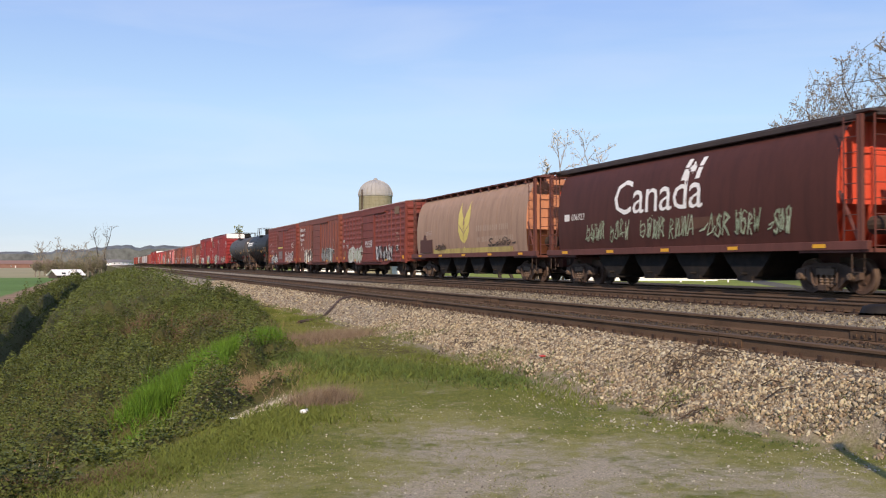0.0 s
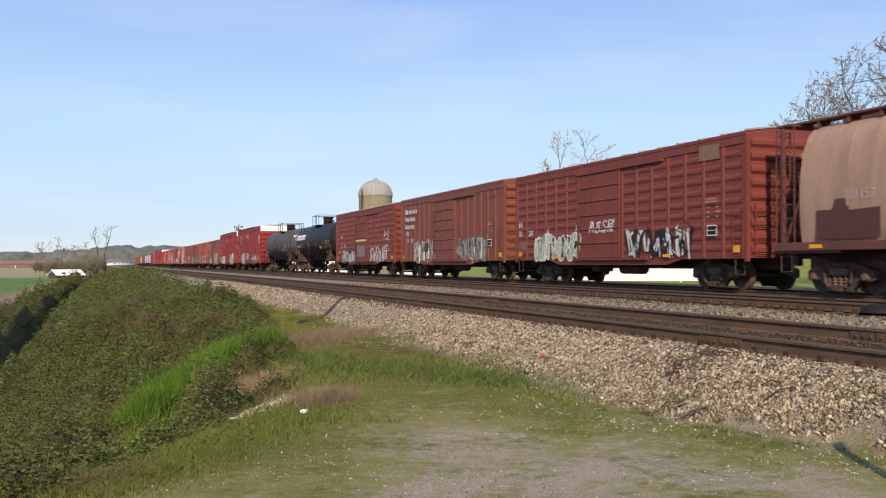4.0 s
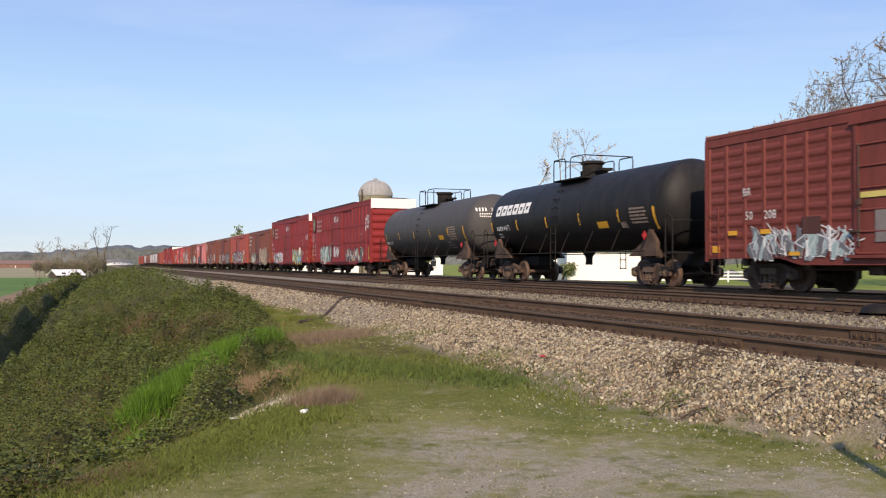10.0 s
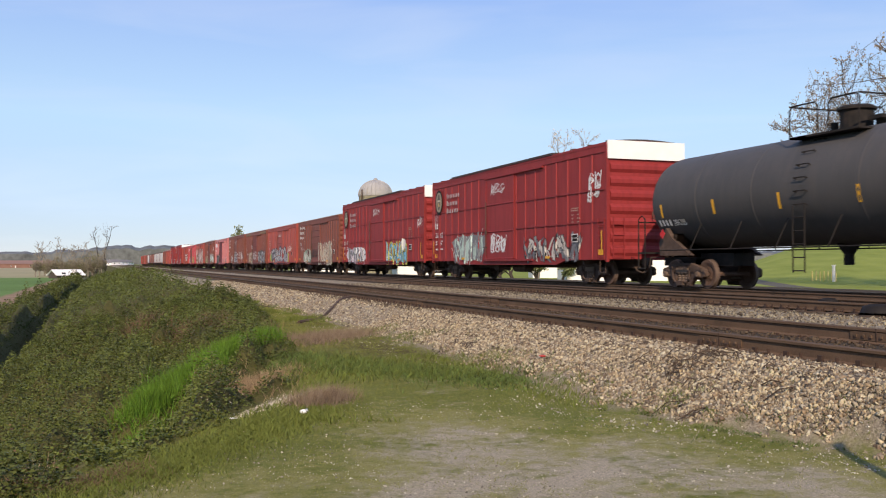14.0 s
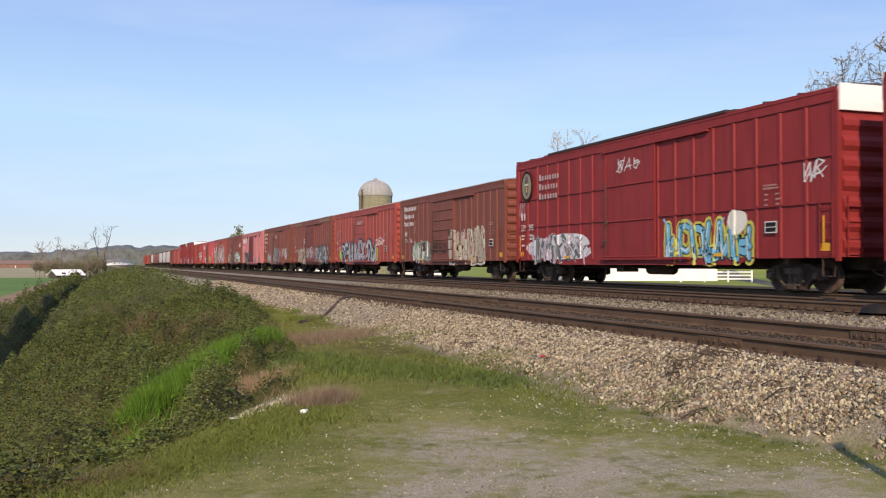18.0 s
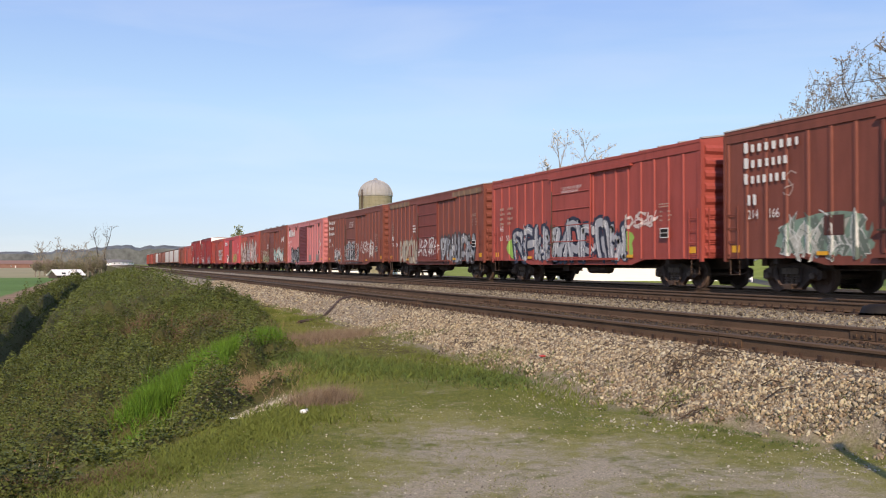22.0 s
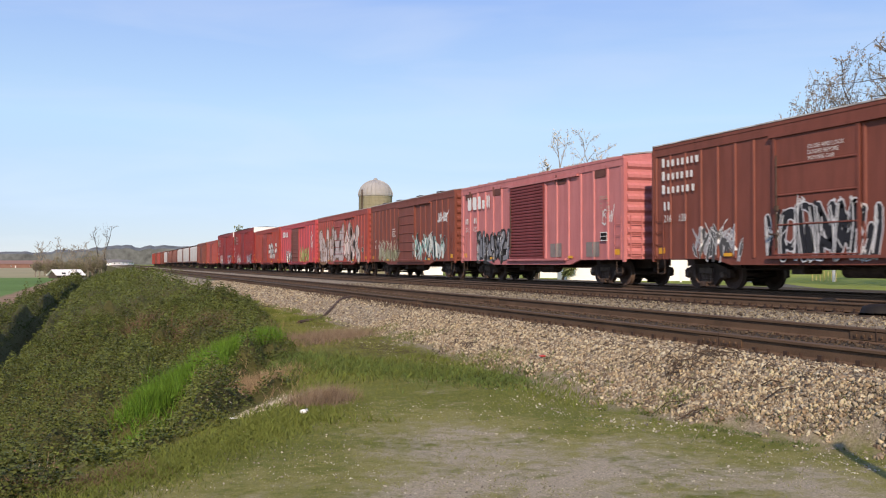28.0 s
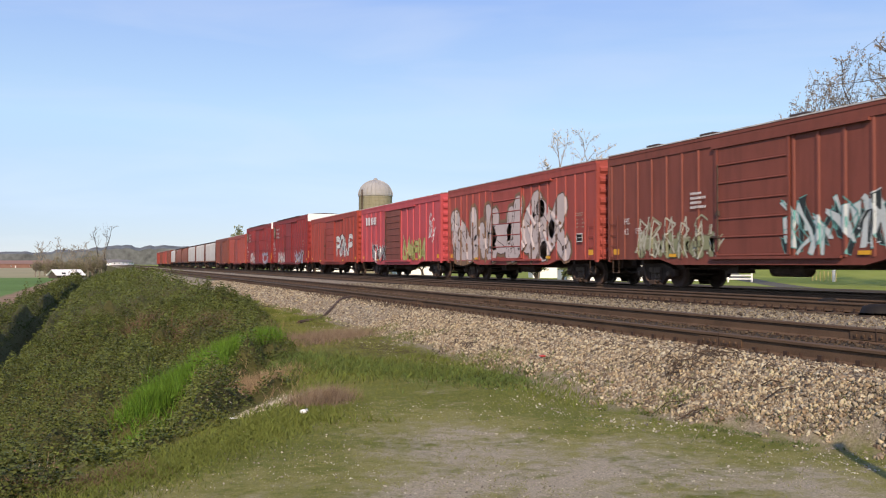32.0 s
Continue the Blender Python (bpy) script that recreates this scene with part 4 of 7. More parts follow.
def house(x, y, turn, w, dp, h, rise, wall_m, roof_m, label, windows=4, name="farm_building", category="house"):
    t = empty(name, pose(x, y, ground_z(x, y) - 0.05, 0, 0, turn))
    tagged(t, label, category)
    b = Build()
    for s in (-1, 1):
        b.box(-w / 2, w / 2, min(s * dp / 2, s * (dp / 2 - 0.2)), max(s * dp / 2, s * (dp / 2 - 0.2)), 0, h)
        x0, x1 = sorted((s * w / 2, s * (w / 2 - 0.2)))
        b.prism([(-dp / 2 + 0.2, 0), (dp / 2 - 0.2, 0), (dp / 2 - 0.2, h), (0, h + rise), (-dp / 2 + 0.2, h)], "x", x0, x1)
    put("wall", b.mesh("wall", wall_m), t)
    rf = Build().prism([(-dp / 2 - 0.4, h - 0.2), (0, h + rise + 0.12), (dp / 2 + 0.4, h - 0.2), (dp / 2 + 0.4, h - 0.05), (0, h + rise + 0.3), (-dp / 2 - 0.4, h - 0.05)], "x", -w / 2 - 0.3, w / 2 + 0.3)
    put("roof", rf.mesh("roof", roof_m), t)
    for k in range(windows):
        xx = -w / 2 + w * (k + 0.5) / windows
        wi = put("window", Build().box(-0.5, 0.5, -0.06, 0, 0, 1.1).mesh("window", M["white"]), t, pose(xx, -dp / 2, h * 0.42))
        put("pane", Build().box(-0.42, 0.42, -0.09, -0.06, 0.08, 1.02).mesh("pane", M["glass_dark"]), wi)
        put("sill", Build().box(-0.56, 0.56, -0.13, 0, -0.06, 0).mesh("sill", M["white"]), wi)
    put("door", Build().box(-0.45, 0.45, -0.07, 0, 0.05, 2.05).mesh("door", M["siding"]), t, pose(w * 0.12, -dp / 2, 0))
    return t


M["glass_dark"] = mat("dark_window_glass", (0.03, 0.035, 0.04), 0.08, 0, 0.1, 2, 9, 0)
M["siding"] = mat("white_siding", (0.80, 0.79, 0.76), 0.7, 0, 0.06, 0.6, 20, 0.1, stretch=(1, 1, 12))
M["shingle"] = mat("grey_shingles", (0.17, 0.165, 0.165), 0.9, 0, 0.25, 2, 20, 0.3)
x, y = spot(0.205, 100)
house(x, y, -20, 15.5, 8, 3.4, 2.2, M["siding"], M["shingle"], "long low white farm building behind the tracks", 0)
x, y = spot(0.115, 118)
house(x, y, -20, 5.0, 6, 3.0, 1.8, M["siding"], M["shingle"], "small white farmhouse behind the trees", 2)
x, y = spot(-0.04, 150)
house(x, y, -20, 12, 8, 3.2, 2.4, M["siding"], M["shingle"], "white barn beside the silo", 4)
x, y = spot(-0.12, 170)
house(x, y, -10, 14, 8, 3.0, 2.4, M["siding"], M["shingle"], "white shed beyond the train", 4)
# far farm on the low side
x, y = spot(-0.478, 800)
house(x, y, 24, 96, 20, 3.6, 2.6, mat("reddish_boards", (0.27, 0.15, 0.11), 0.9, 0, 0.2, 0.3, 4, 0.1), mat("dull_red_roof", (0.24, 0.15, 0.12), 0.8, 0, 0.15), "long reddish-brown barn with a dull red roof", 6)
x, y = spot(-0.404, 215)
house(x, y, 28, 6.4, 4, 0.9, 0.9, mat("dark_boards", (0.07, 0.06, 0.05), 0.9), M["white"], "low white shed roof beside the ditch", 2)
for k, (px, d) in enumerate(((-0.362, 900), (-0.357, 960), (-0.352, 930), (-0.344, 1000), (-0.338, 1060))):
    x, y = spot(px, d)
    house(x, y, 15 * k, 11, 8, 3.2, 2.2, M["siding"], M["shingle"], "small white house of a far village", 2, "village_house")


def fence(x0, y0, x1, y1, label):
    t = empty("fence", pose(x0, y0, ground_z(x0, y0), 0, 0, math.degrees(math.atan2(y1 - y0, x1 - x0))))
    tagged(t, label, "fence")
    ln = math.hypot(x1 - x0, y1 - y0)
    n = max(2, round(ln / 2.3))
    for k in range(n + 1):
        put("post", shared("fence_post", lambda: Build().box(-0.07, 0.07, -0.07, 0.07, -0.1, 1.12).mesh("post", M["white"])), t, pose(ln * k / n, 0, 0))
    for z in (0.32, 0.64, 0.96):
        put("rail", Build().box(0, ln, -0.11, -0.07, z - 0.075, z + 0.075).mesh("rail", M["white"]), t)


a, b_ = spot(0.255, 88), spot(0.331, 88)
fence(a[0], a[1], b_[0], b_[1], "white three-rail wooden fence by the farm drive")
stake_m = mat("pale_yellow_stake", (0.55, 0.47, 0.17), 0.8, 0, 0.15, 3, 20, 0)
for k in range(7):
    x, y = spot(0.396 + 0.0042 * k, 92 + 2 * (k % 2))
    s = tagged(empty("garden_stake", pose(x, y, ground_z(x, y))), "thin yellowish stake in the lawn", "stake", "stakes in the lawn")
    put("stake", shared("stake", lambda: Build().box(-0.05, 0.05, -0.05, 0.05, -0.1, 1.0).mesh("stake", stake_m)), s)
x, y = spot(0.419, 90)
s = tagged(empty("gate_post", pose(x, y, ground_z(x, y))), "pale wooden gate post in the lawn", "post")
put("post", Build().box(-0.11, 0.11, -0.11, 0.11, -0.1, 1.55).mesh("post", M["letter"], bevel=0.02), s)
put("post_cap", Build().box(-0.14, 0.14, -0.14, 0.14, 1.55, 1.62).mesh("post_cap", M["letter"]), s)
for k, (px, d, h) in enumerate(((0.075, 95, 2.6), (0.098, 92, 2.2), (0.128, 96, 1.8), (0.062, 98, 2.4), (-0.02, 120, 3.0))):
    x, y = spot(px, d)
    tree(x, y, h, h * 0.8, 90 + k, M["bud_green"], "green garden shrub beside the farmhouse", 1, 0.4, 5, 1200, 0.2, trunk_r=0.06, name="shrub", first=0.12)

# ---- the goods train ----
# A car's own space: y = 0 at its middle, +y its rear; the camera sees the side at -x. Writing runs from +y to -y.
W = 1.6
WHEEL_R = 0.457
MOVERS, SPINNERS = [], []


M["worn_steel"] = mat("brown_worn_steel", (0.135, 0.095, 0.068), 0.7, 0.0, 0.3, 6, 40, 0.15)


def wheelset_mesh():
    b = Build()
    b.tube([(-1.12, 0, 0), (1.12, 0, 0)], 0.075, 10)
    for s in (-1, 1):
        c = (s * 0.7525, 0, 0)
        b.lathe([(-0.02 * s, 0.09), (0.035 * s, 0.11), (0.01 * s, 0.24), (0.06 * s, 0.37), (0.06 * s, 0.44)], "x", c, 24, 0)
        b.lathe([(0.06 * s, 0.44), (0.055 * s, WHEEL_R - 0.004), (-0.045 * s, WHEEL_R), (-0.05 * s, WHEEL_R + 0.024), (-0.075 * s, WHEEL_R + 0.02), (-0.075 * s, 0.38)], "x", c, 24, 1)
        b.lathe([(-0.075 * s, 0.38), (-0.02 * s, 0.3), (-0.02 * s, 0.09)], "x", c, 24, 0)
        for k in range(3):
            a = k * 2.094
            y, z = 0.2 * math.cos(a), 0.2 * math.sin(a)
            b.box(c[0] + s * 0.02, c[0] + s * 0.045, y - 0.03, y + 0.03, z - 0.03, z + 0.03)
        b.lathe([(s * 0.02, 0.085), (s * 0.13, 0.085), (s * 0.13, 0.0)], "x", (s * 1.0, 0, 0), 12, 0)
    return b.mesh("wheelset", [M["wheel"], M["tread"]])


def sideframe_mesh():
    b = Build()
    # outer web as four pieces round the spring opening
    b.prism([(-1.15, 0.60), (-1.15, 0.38), (-1.0, 0.33), (-0.80, 0.44), (-0.62, 0.30), (-0.40, 0.10), (-0.34, 0.12), (-0.34, 0.70), (-0.45, 0.80), (-0.85, 0.70)], "x", -0.08, 0.08)
    b.prism([(1.15, 0.60), (1.15, 0.38), (1.0, 0.33), (0.80, 0.44), (0.62, 0.30), (0.40, 0.10), (0.34, 0.12), (0.34, 0.70), (0.45, 0.80), (0.85, 0.70)], "x", -0.08, 0.08)
    b.box(-0.09, 0.09, -0.42, 0.42, 0.08, 0.2)
    b.box(-0.09, 0.09, -0.46, 0.46, 0.68, 0.81)
    for s in (-1, 1):
        b.box(-0.11, 0.11, s * 0.89 - 0.15, s * 0.89 + 0.15, 0.46, 0.66)
    return b.mesh("sideframe", M["steel_dark"], bevel=0.015)


def bearing_mesh():
    b = Build().lathe([(-0.10, 0.0), (-0.10, 0.055), (-0.085, 0.09), (0.0, 0.10), (0.02, 0.125), (0.06, 0.125)], "x", (0, 0, 0), 14)
    for k in range(3):
        a = 2.094 * k + 0.5
        b.box(-0.115, -0.095, 0.06 * math.cos(a) - 0.014, 0.06 * math.cos(a) + 0.014, 0.06 * math.sin(a) - 0.014, 0.06 * math.sin(a) + 0.014)
    return b.mesh("bearing_cap", M["worn_steel"])


def spring_mesh():
    b = Build()
    for j in (-0.2, 0.0, 0.2):
        prof = []
        for k in range(9):
            z = 0.2 + 0.3 * k / 8
            prof.append((z, 0.085 if k % 2 else 0.062))
        b.lathe(prof, "z", (-0.02, j, 0), 10)
    b.box(-0.12, 0.12, -0.32, 0.32, 0.50, 0.66)
    return b.mesh("spring_nest", M["worn_steel"])


def truck(car, y):
    t = put("truck", shared("bolster", lambda: Build().box(-1.15, 1.15, -0.2, 0.2, 0.5, 0.72).box(-0.4, 0.4, -0.3, 0.3, 0.7, 0.95)
                            .box(-0.75, 0.75, -0.62, -0.5, 0.25, 0.36).box(-0.75, 0.75, 0.5, 0.62, 0.25, 0.36).mesh("bolster", M["steel_dark"], bevel=0.02)), car, pose(0, y, 0))
    for s in (-1, 1):
        put("sideframe", shared("sideframe", sideframe_mesh), t, pose(s * 1.03, 0, 0))
        put("spring_nest", shared("springs", spring_mesh), t, pose(s * 1.03, 0, 0))
        for e in (-1, 1):
            put("bearing_cap", shared("bearing_cap", bearing_mesh), t, pose(s * 1.12, e * 0.89, WHEEL_R, 0, 0, 0 if s < 0 else 180))
        put("brake_hanger", shared("brake_hanger", lambda: Build().tube([(0, -0.5, 0.7), (0, -0.42, 0.3), (0, -0.3, 0.2), (0, 0.3, 0.2), (0, 0.42, 0.3), (0, 0.5, 0.7)], 0.03, 6).box(-0.06, 0.06, -0.16, 0.16, 0.1, 0.24).mesh("brake_hanger", M["steel_dark"])), t, pose(s * 1.18, 0, 0))
        w = put("wheelset", shared("wheelset", wheelset_mesh), t, pose(0, s * 0.89, WHEEL_R))
        SPINNERS.append((w, s * 0.89))
    return t


def coupler(car, y, s):
    def make():
        b = Build()
        b.box(-0.09, 0.09, -0.9, 0.0, -0.08, 0.08)
        b.prism([(-0.16, -0.02), (0.12, -0.02), (0.18, 0.1), (0.1, 0.26), (0.02, 0.24), (0.02, 0.12), (-0.1, 0.1), (-0.16, 0.22)], "z", -0.14, 0.14)
        b.box(-0.14, 0.14, -1.0, -0.4, -0.16, 0.14)
        b.tube([(0.2, -0.5, -0.05), (0.24, -0.2, -0.32), (0.2, 0.1, -0.40), (0.1, 0.3, -0.34)], 0.028, 6)
        b.tube([(-0.1, -0.3, 0.1), (-0.6, -0.42, 0.16), (-1.3, -0.45, 0.14)], 0.018, 5)
        b.tube([(-1.3, -0.45, 0.14), (-1.36, -0.45, -0.2)], 0.018, 5)
        return b.mesh("coupler", M["steel_dark"])
    put("coupler", shared("coupler", make), car, pose(0, y, 0.86, 0, 0, 0 if s > 0 else 180))


def ladder_mesh(h, mat_, w=0.45, step=0.38):
    b = Build()
    for s in (-1, 1):
        b.box(-0.055, -0.035, s * w / 2 - 0.02, s * w / 2 + 0.02, 0, h)
    z = 0.12
    while z < h:
        b.tube([(-0.05, -w / 2, z), (-0.05, w / 2, z)], 0.013, 5)
        z += step
    return b.mesh("ladder", mat_)


def stirrup_mesh(mat_):
    b = Build()
    b.tube([(0, -0.2, 0.5), (0, -0.2, 0.02), (0, 0.2, 0.02), (0, 0.2, 0.5)], 0.018, 5)
    return b.mesh("stirrup", mat_)


# ---- lettering and painted marks ----
def text_mesh(words, size, m, spread=1.0, width=1.0):
    cu = bpy.data.curves.new("lettering", "FONT")
    cu.body, cu.size, cu.space_character, cu.resolution_u = words, size, spread, 2
    ob = bpy.data.objects.new("lettering", cu)
    me = bpy.data.meshes.new_from_object(ob)
    bpy.data.objects.remove(ob)
    if width != 1.0:
        me.transform(Matrix.Diagonal((width, 1, 1, 1)))
    me.materials.clear()
    me.materials.append(m)
    me.name = "lettering"
    return me


def on_side(x, y, z):
    """A pose on the side towards the camera: its x runs along -y, its y upwards."""
    return Matrix.Translation((x, y, z)) @ Matrix(((0, 0, -1, 0), (-1, 0, 0, 0), (0, 1, 0, 0), (0, 0, 0, 1)))


def lettering(car, words, x, y, z, size, m=None, spread=1.0, width=1.0, label=""):
    return put("lettering", text_mesh(words, size, m or M["letter"], spread, width), car, on_side(x, y, z), label)


def bar_mesh(rows, h, gap, letter, m, seed=1, ratio=0.62):
    """Unreadable or withheld writing: rows of plain upright blocks, as long as the words."""
    b = Build()
    rng = random.Random(seed)
    z = 0.0
    for count in rows:
        x = 0.0
        for c in range(count):
            w = letter * rng.uniform(0.8, 1.15)
            x1, c_ = x + w * ratio * (1.0 if h < 0.19 else 0.82), h * 0.14
            b.poly([(x + c_, z, 0), (x1, z, 0), (x1, z + h - c_, 0), (x1 - c_, z + h, 0), (x, z + h, 0), (x, z + c_, 0)])
            x += w
        z -= h + gap
    return b.mesh("lettering_block", m)


def bars(car, rows, x, y, z, h, gap, letter, m=None, seed=1, ratio=0.62, label=""):
    return put("lettering_block", bar_mesh(rows, h, gap, letter, m or M["letter"], seed, ratio), car, on_side(x, y, z), label)


def reflector(car, x, y, z, w=0.32, h=0.1, m=None):
    me = shared(("reflector", w, h, (m or M["yellow"]).name), lambda: Build().box(-0.006, 0, -w / 2, w / 2, 0, h).mesh("reflector", m or M["yellow"]))
    put("reflector", me, car, pose(x, y, z))


def strip_fill(b, poly, depth, lift, m, step=0.05):
    """Fills an outline given as (y, z) with narrow upright strips that follow the relief of the side."""
    ys = [p[0] for p in poly]
    a, e = min(ys), max(ys)
    k = max(2, int((e - a) / step))

    def cuts(y):
        out = []
        for (y0, z0), (y1, z1) in zip(poly, poly[1:] + poly[:1]):
            if (y0 <= y) != (y1 <= y):
                out.append(z0 + (z1 - z0) * (y - y0) / (y1 - y0))
        return sorted(out)
    for i in range(k):
        y0, y1 = a + (e - a) * i / k, a + (e - a) * (i + 1) / k
        c0, c1 = cuts(y0 + 1e-4), cuts(y1 - 1e-4)
        if len(c0) != len(c1):
            c0 = c1 = cuts((y0 + y1) / 2)
        x0, x1 = depth(y0) - lift, depth(y1) - lift
        for j in range(0, len(c0) - 1, 2):
            b.poly([(x0, y0, c0[j]), (x1, y1, c1[j]), (x1, y1, c1[j + 1]), (x0, y0, c0[j + 1])], m)


def blob(cy, cz, w, h, rng, n=22, square=2.6, jag=0.13):
    out = []
    ph = rng.uniform(0, 6)
    for i in range(n):
        a = 2 * math.pi * i / n
        ca, sa = math.cos(a), math.sin(a)
        r = (abs(ca) ** square + abs(sa) ** square) ** (-1 / square)
        r *= 1 + jag * math.sin(3 * a + ph) + jag * rng.uniform(-0.8, 0.8)
        out.append((cy + r * ca * w / 2, cz + r * sa * h / 2))
    return out


def grow(poly, d):
    cy, cz = sum(p[0] for p in poly) / len(poly), sum(p[1] for p in poly) / len(poly)
    out = []
    for y, z in poly:
        r = math.hypot(y - cy, z - cz) or 1
        out.append((y + (y - cy) / r * d, z + (z - cz) / r * d))
    return out


def stroke(b, pts, wid, depth, lift, m):
    """A sprayed line as a thin ribbon on the side."""
    for (y0, z0), (y1, z1) in zip(pts, pts[1:]):
        d = math.hypot(y1 - y0, z1 - z0) or 1
        ny, nzz = -(z1 - z0) / d * wid / 2, (y1 - y0) / d * wid / 2
        n = max(1, int(abs(y1 - y0) / 0.06))
        for i in range(n):
            t0, t1 = i / n, (i + 1) / n
            a, c = y0 + (y1 - y0) * t0, y0 + (y1 - y0) * t1
            za, zc = z0 + (z1 - z0) * t0, z0 + (z1 - z0) * t1
            xa, xc = depth(a) - lift, depth(c) - lift
            b.poly([(xa, a + ny, za + nzz), (xc, c + ny, zc + nzz), (xc, c - ny, zc - nzz), (xa, a - ny, za - nzz)], m)


SPRAY = {}


def spray(c):
    key = tuple(c)
    if key not in SPRAY:
        SPRAY[key] = mat("spray_paint", c, 0.6, 0, 0.16, 1.5, 14, 0)
    return SPRAY[key]


def graffiti(car, y0, y1, z0, z1, depth, fill, edge, line, seed, letters=5, style="block", halo=None, label=""):
    """A sprayed mural between y0 (rear) and y1 (front): abstract overlapping letter-like shapes with outlines and inner lines."""
    rng = random.Random(seed)
    b = Build()
    mats = [spray(halo or edge), spray(edge), spray(fill), spray(line)]
    w = (y0 - y1) / letters
    if style in ("block", "bubble"):
        fat = (0.30 if style == "block" else 0.38) * w
        glyphs = []
        for k in range(letters):
            cy = y0 - w * (k + 0.5)
            h = (z1 - z0) * rng.uniform(0.8, 1.0) - fat
            zb = z0 + fat / 2 + rng.uniform(0, 0.06)
            lean = rng.uniform(-0.25, 0.25) * w
            bars_ = [[(-0.38, 0.0), (-0.42, 0.5), (-0.36, 1.0)], [(0.36, 0.0), (0.42, 0.55), (0.38, 1.0)]]
            extra = [[(-0.36, 1.0), (0.0, 1.06), (0.4, 0.94)], [(-0.4, 0.5), (0.38, 0.55)], [(-0.38, 0.0), (0.0, -0.04), (0.42, 0.05)], [(-0.4, 0.96), (0.05, 0.5), (0.4, 0.0)],
                     [(-0.4, 0.02), (0.0, 0.45), (0.4, 1.0)], [(0.0, 0.0), (0.04, 0.6)], [(-0.3, 0.3), (0.1, 0.2), (0.44, 0.4)]]
            pick = [bars_[0]] + ([bars_[1]] if rng.random() < 0.7 else []) + rng.sample(extra, 2)
            glyphs.append([[(cy - (p + rng.uniform(-0.05, 0.05)) * w * 0.95 - (q - 0.5) * lean, zb + q * h) for p, q in st] for st in pick])

        def thick(st, wd, lift, m):
            stroke(b, st, wd, depth, lift, m)
            for p in st:
                strip_fill(b, [(p[0] + wd / 2 * math.cos(t), p[1] + wd / 2 * math.sin(t)) for t in np.linspace(0.2, 6.48, 9)[:-1]], depth, lift + 0.0001, m, 0.06)
        if halo:
            for k, g in enumerate(glyphs):
                for st in g:
                    thick(st, fat + 0.24, 0.004, 0)
        for k, g in enumerate(glyphs):
            base = 0.0055 + 0.0022 * k
            fats = [fat * rng.uniform(0.62, 1.12) for _ in g]
            for st, ft in zip(g, fats):
                thick(st, ft + 0.075, base, 1)
            for st, ft in zip(g, fats):
                thick(st, ft, base + 0.0006, 2)
            for st, ft in zip(g, fats):
                tip, q = st[-1], rng.uniform(0.15, 0.32)
                if rng.random() < 0.5:
                    stroke(b, [tip, (tip[0] + rng.uniform(-0.3, 0.3), min(z1 + 0.12, tip[1] + q))], ft * 0.4, depth, base + 0.0004, rng.choice((1, 2)))
            for st in g[:2]:
                stroke(b, [(p + fat * 0.26, q + fat * 0.12) for p, q in st], 0.04, depth, base + 0.0013, 3)
            for q in range(6):
                st = rng.choice(g)
                p = st[rng.randrange(len(st) - 1)]
                stroke(b, [(p[0] + rng.uniform(-0.5, 0.5) * fat, p[1] + rng.uniform(-0.2, 0.2)), (p[0] + rng.uniform(-0.6, 0.6) * fat, p[1] + rng.uniform(0.1, 0.45))], 0.035, depth, base + 0.0016, rng.choice((1, 1, 3)))
    elif style == "wild":
        # many sharp leaning slabs, each with a sprayed outline, over one another
        if halo:
            strip_fill(b, blob((y0 + y1) / 2, (z0 + z1) / 2, y0 - y1, (z1 - z0) * 0.75, rng, 30, 3.0, 0.1), depth, 0.004, 0)
        hh = z1 - z0
        count = letters * 8
        for k in range(count):
            cy = y0 - (y0 - y1) * (0.04 + 0.92 * ((k * 0.618) % 1.0))
            tall, wide_ = hh * rng.uniform(0.25, 0.85), w * rng.uniform(0.10, 0.28)
            zb = z0 + (hh - tall) * rng.random() * 0.8
            lean, tip = rng.uniform(-0.7, 0.7) * w, rng.uniform(-0.5, 0.5) * w
            poly = [(cy - wide_ / 2, zb), (cy + wide_ / 2 * rng.uniform(0.2, 1), zb + rng.uniform(-0.05, 0.08)), (cy + wide_ / 2 + lean * 0.5, zb + tall * 0.55),
                    (cy + wide_ * 0.7 + lean, zb + tall * rng.uniform(0.8, 0.95)), (cy + lean + tip * 0.4, zb + tall), (cy - wide_ * 0.6 + lean * 0.8, zb + tall * rng.uniform(0.6, 0.85)), (cy - wide_ / 2 + lean * 0.3, zb + tall * 0.4)]
            poly = [(min(y0, max(y1, p)), q) for p, q in poly]
            if max(p for p, _ in poly) - min(p for p, _ in poly) < 0.08:
                continue
            base = 0.0055 + 0.0003 * k
            strip_fill(b, grow(poly, 0.03), depth, base, rng.choice((3, 1, 3)), 0.035)
            strip_fill(b, poly, depth, base + 0.0002, rng.choice((2, 1)), 0.035)
        for k in range(letters * 2):
            cy = y0 - (y0 - y1) * rng.random()
            zz = z0 + hh * rng.uniform(0.1, 0.6)
            stroke(b, [(cy, zz), (cy - rng.uniform(-0.3, 0.3), zz + hh * rng.uniform(0.1, 0.25)), (cy - rng.uniform(-0.4, 0.4), zz + hh * rng.uniform(0.3, 0.45))], 0.035, depth, 0.0062 + 0.0003 * count, 3)
    else:
        thin = 0.04 if style == "tag" else 0.06
        for k in range(letters):
            cy = y0 - w * (k + 0.5)
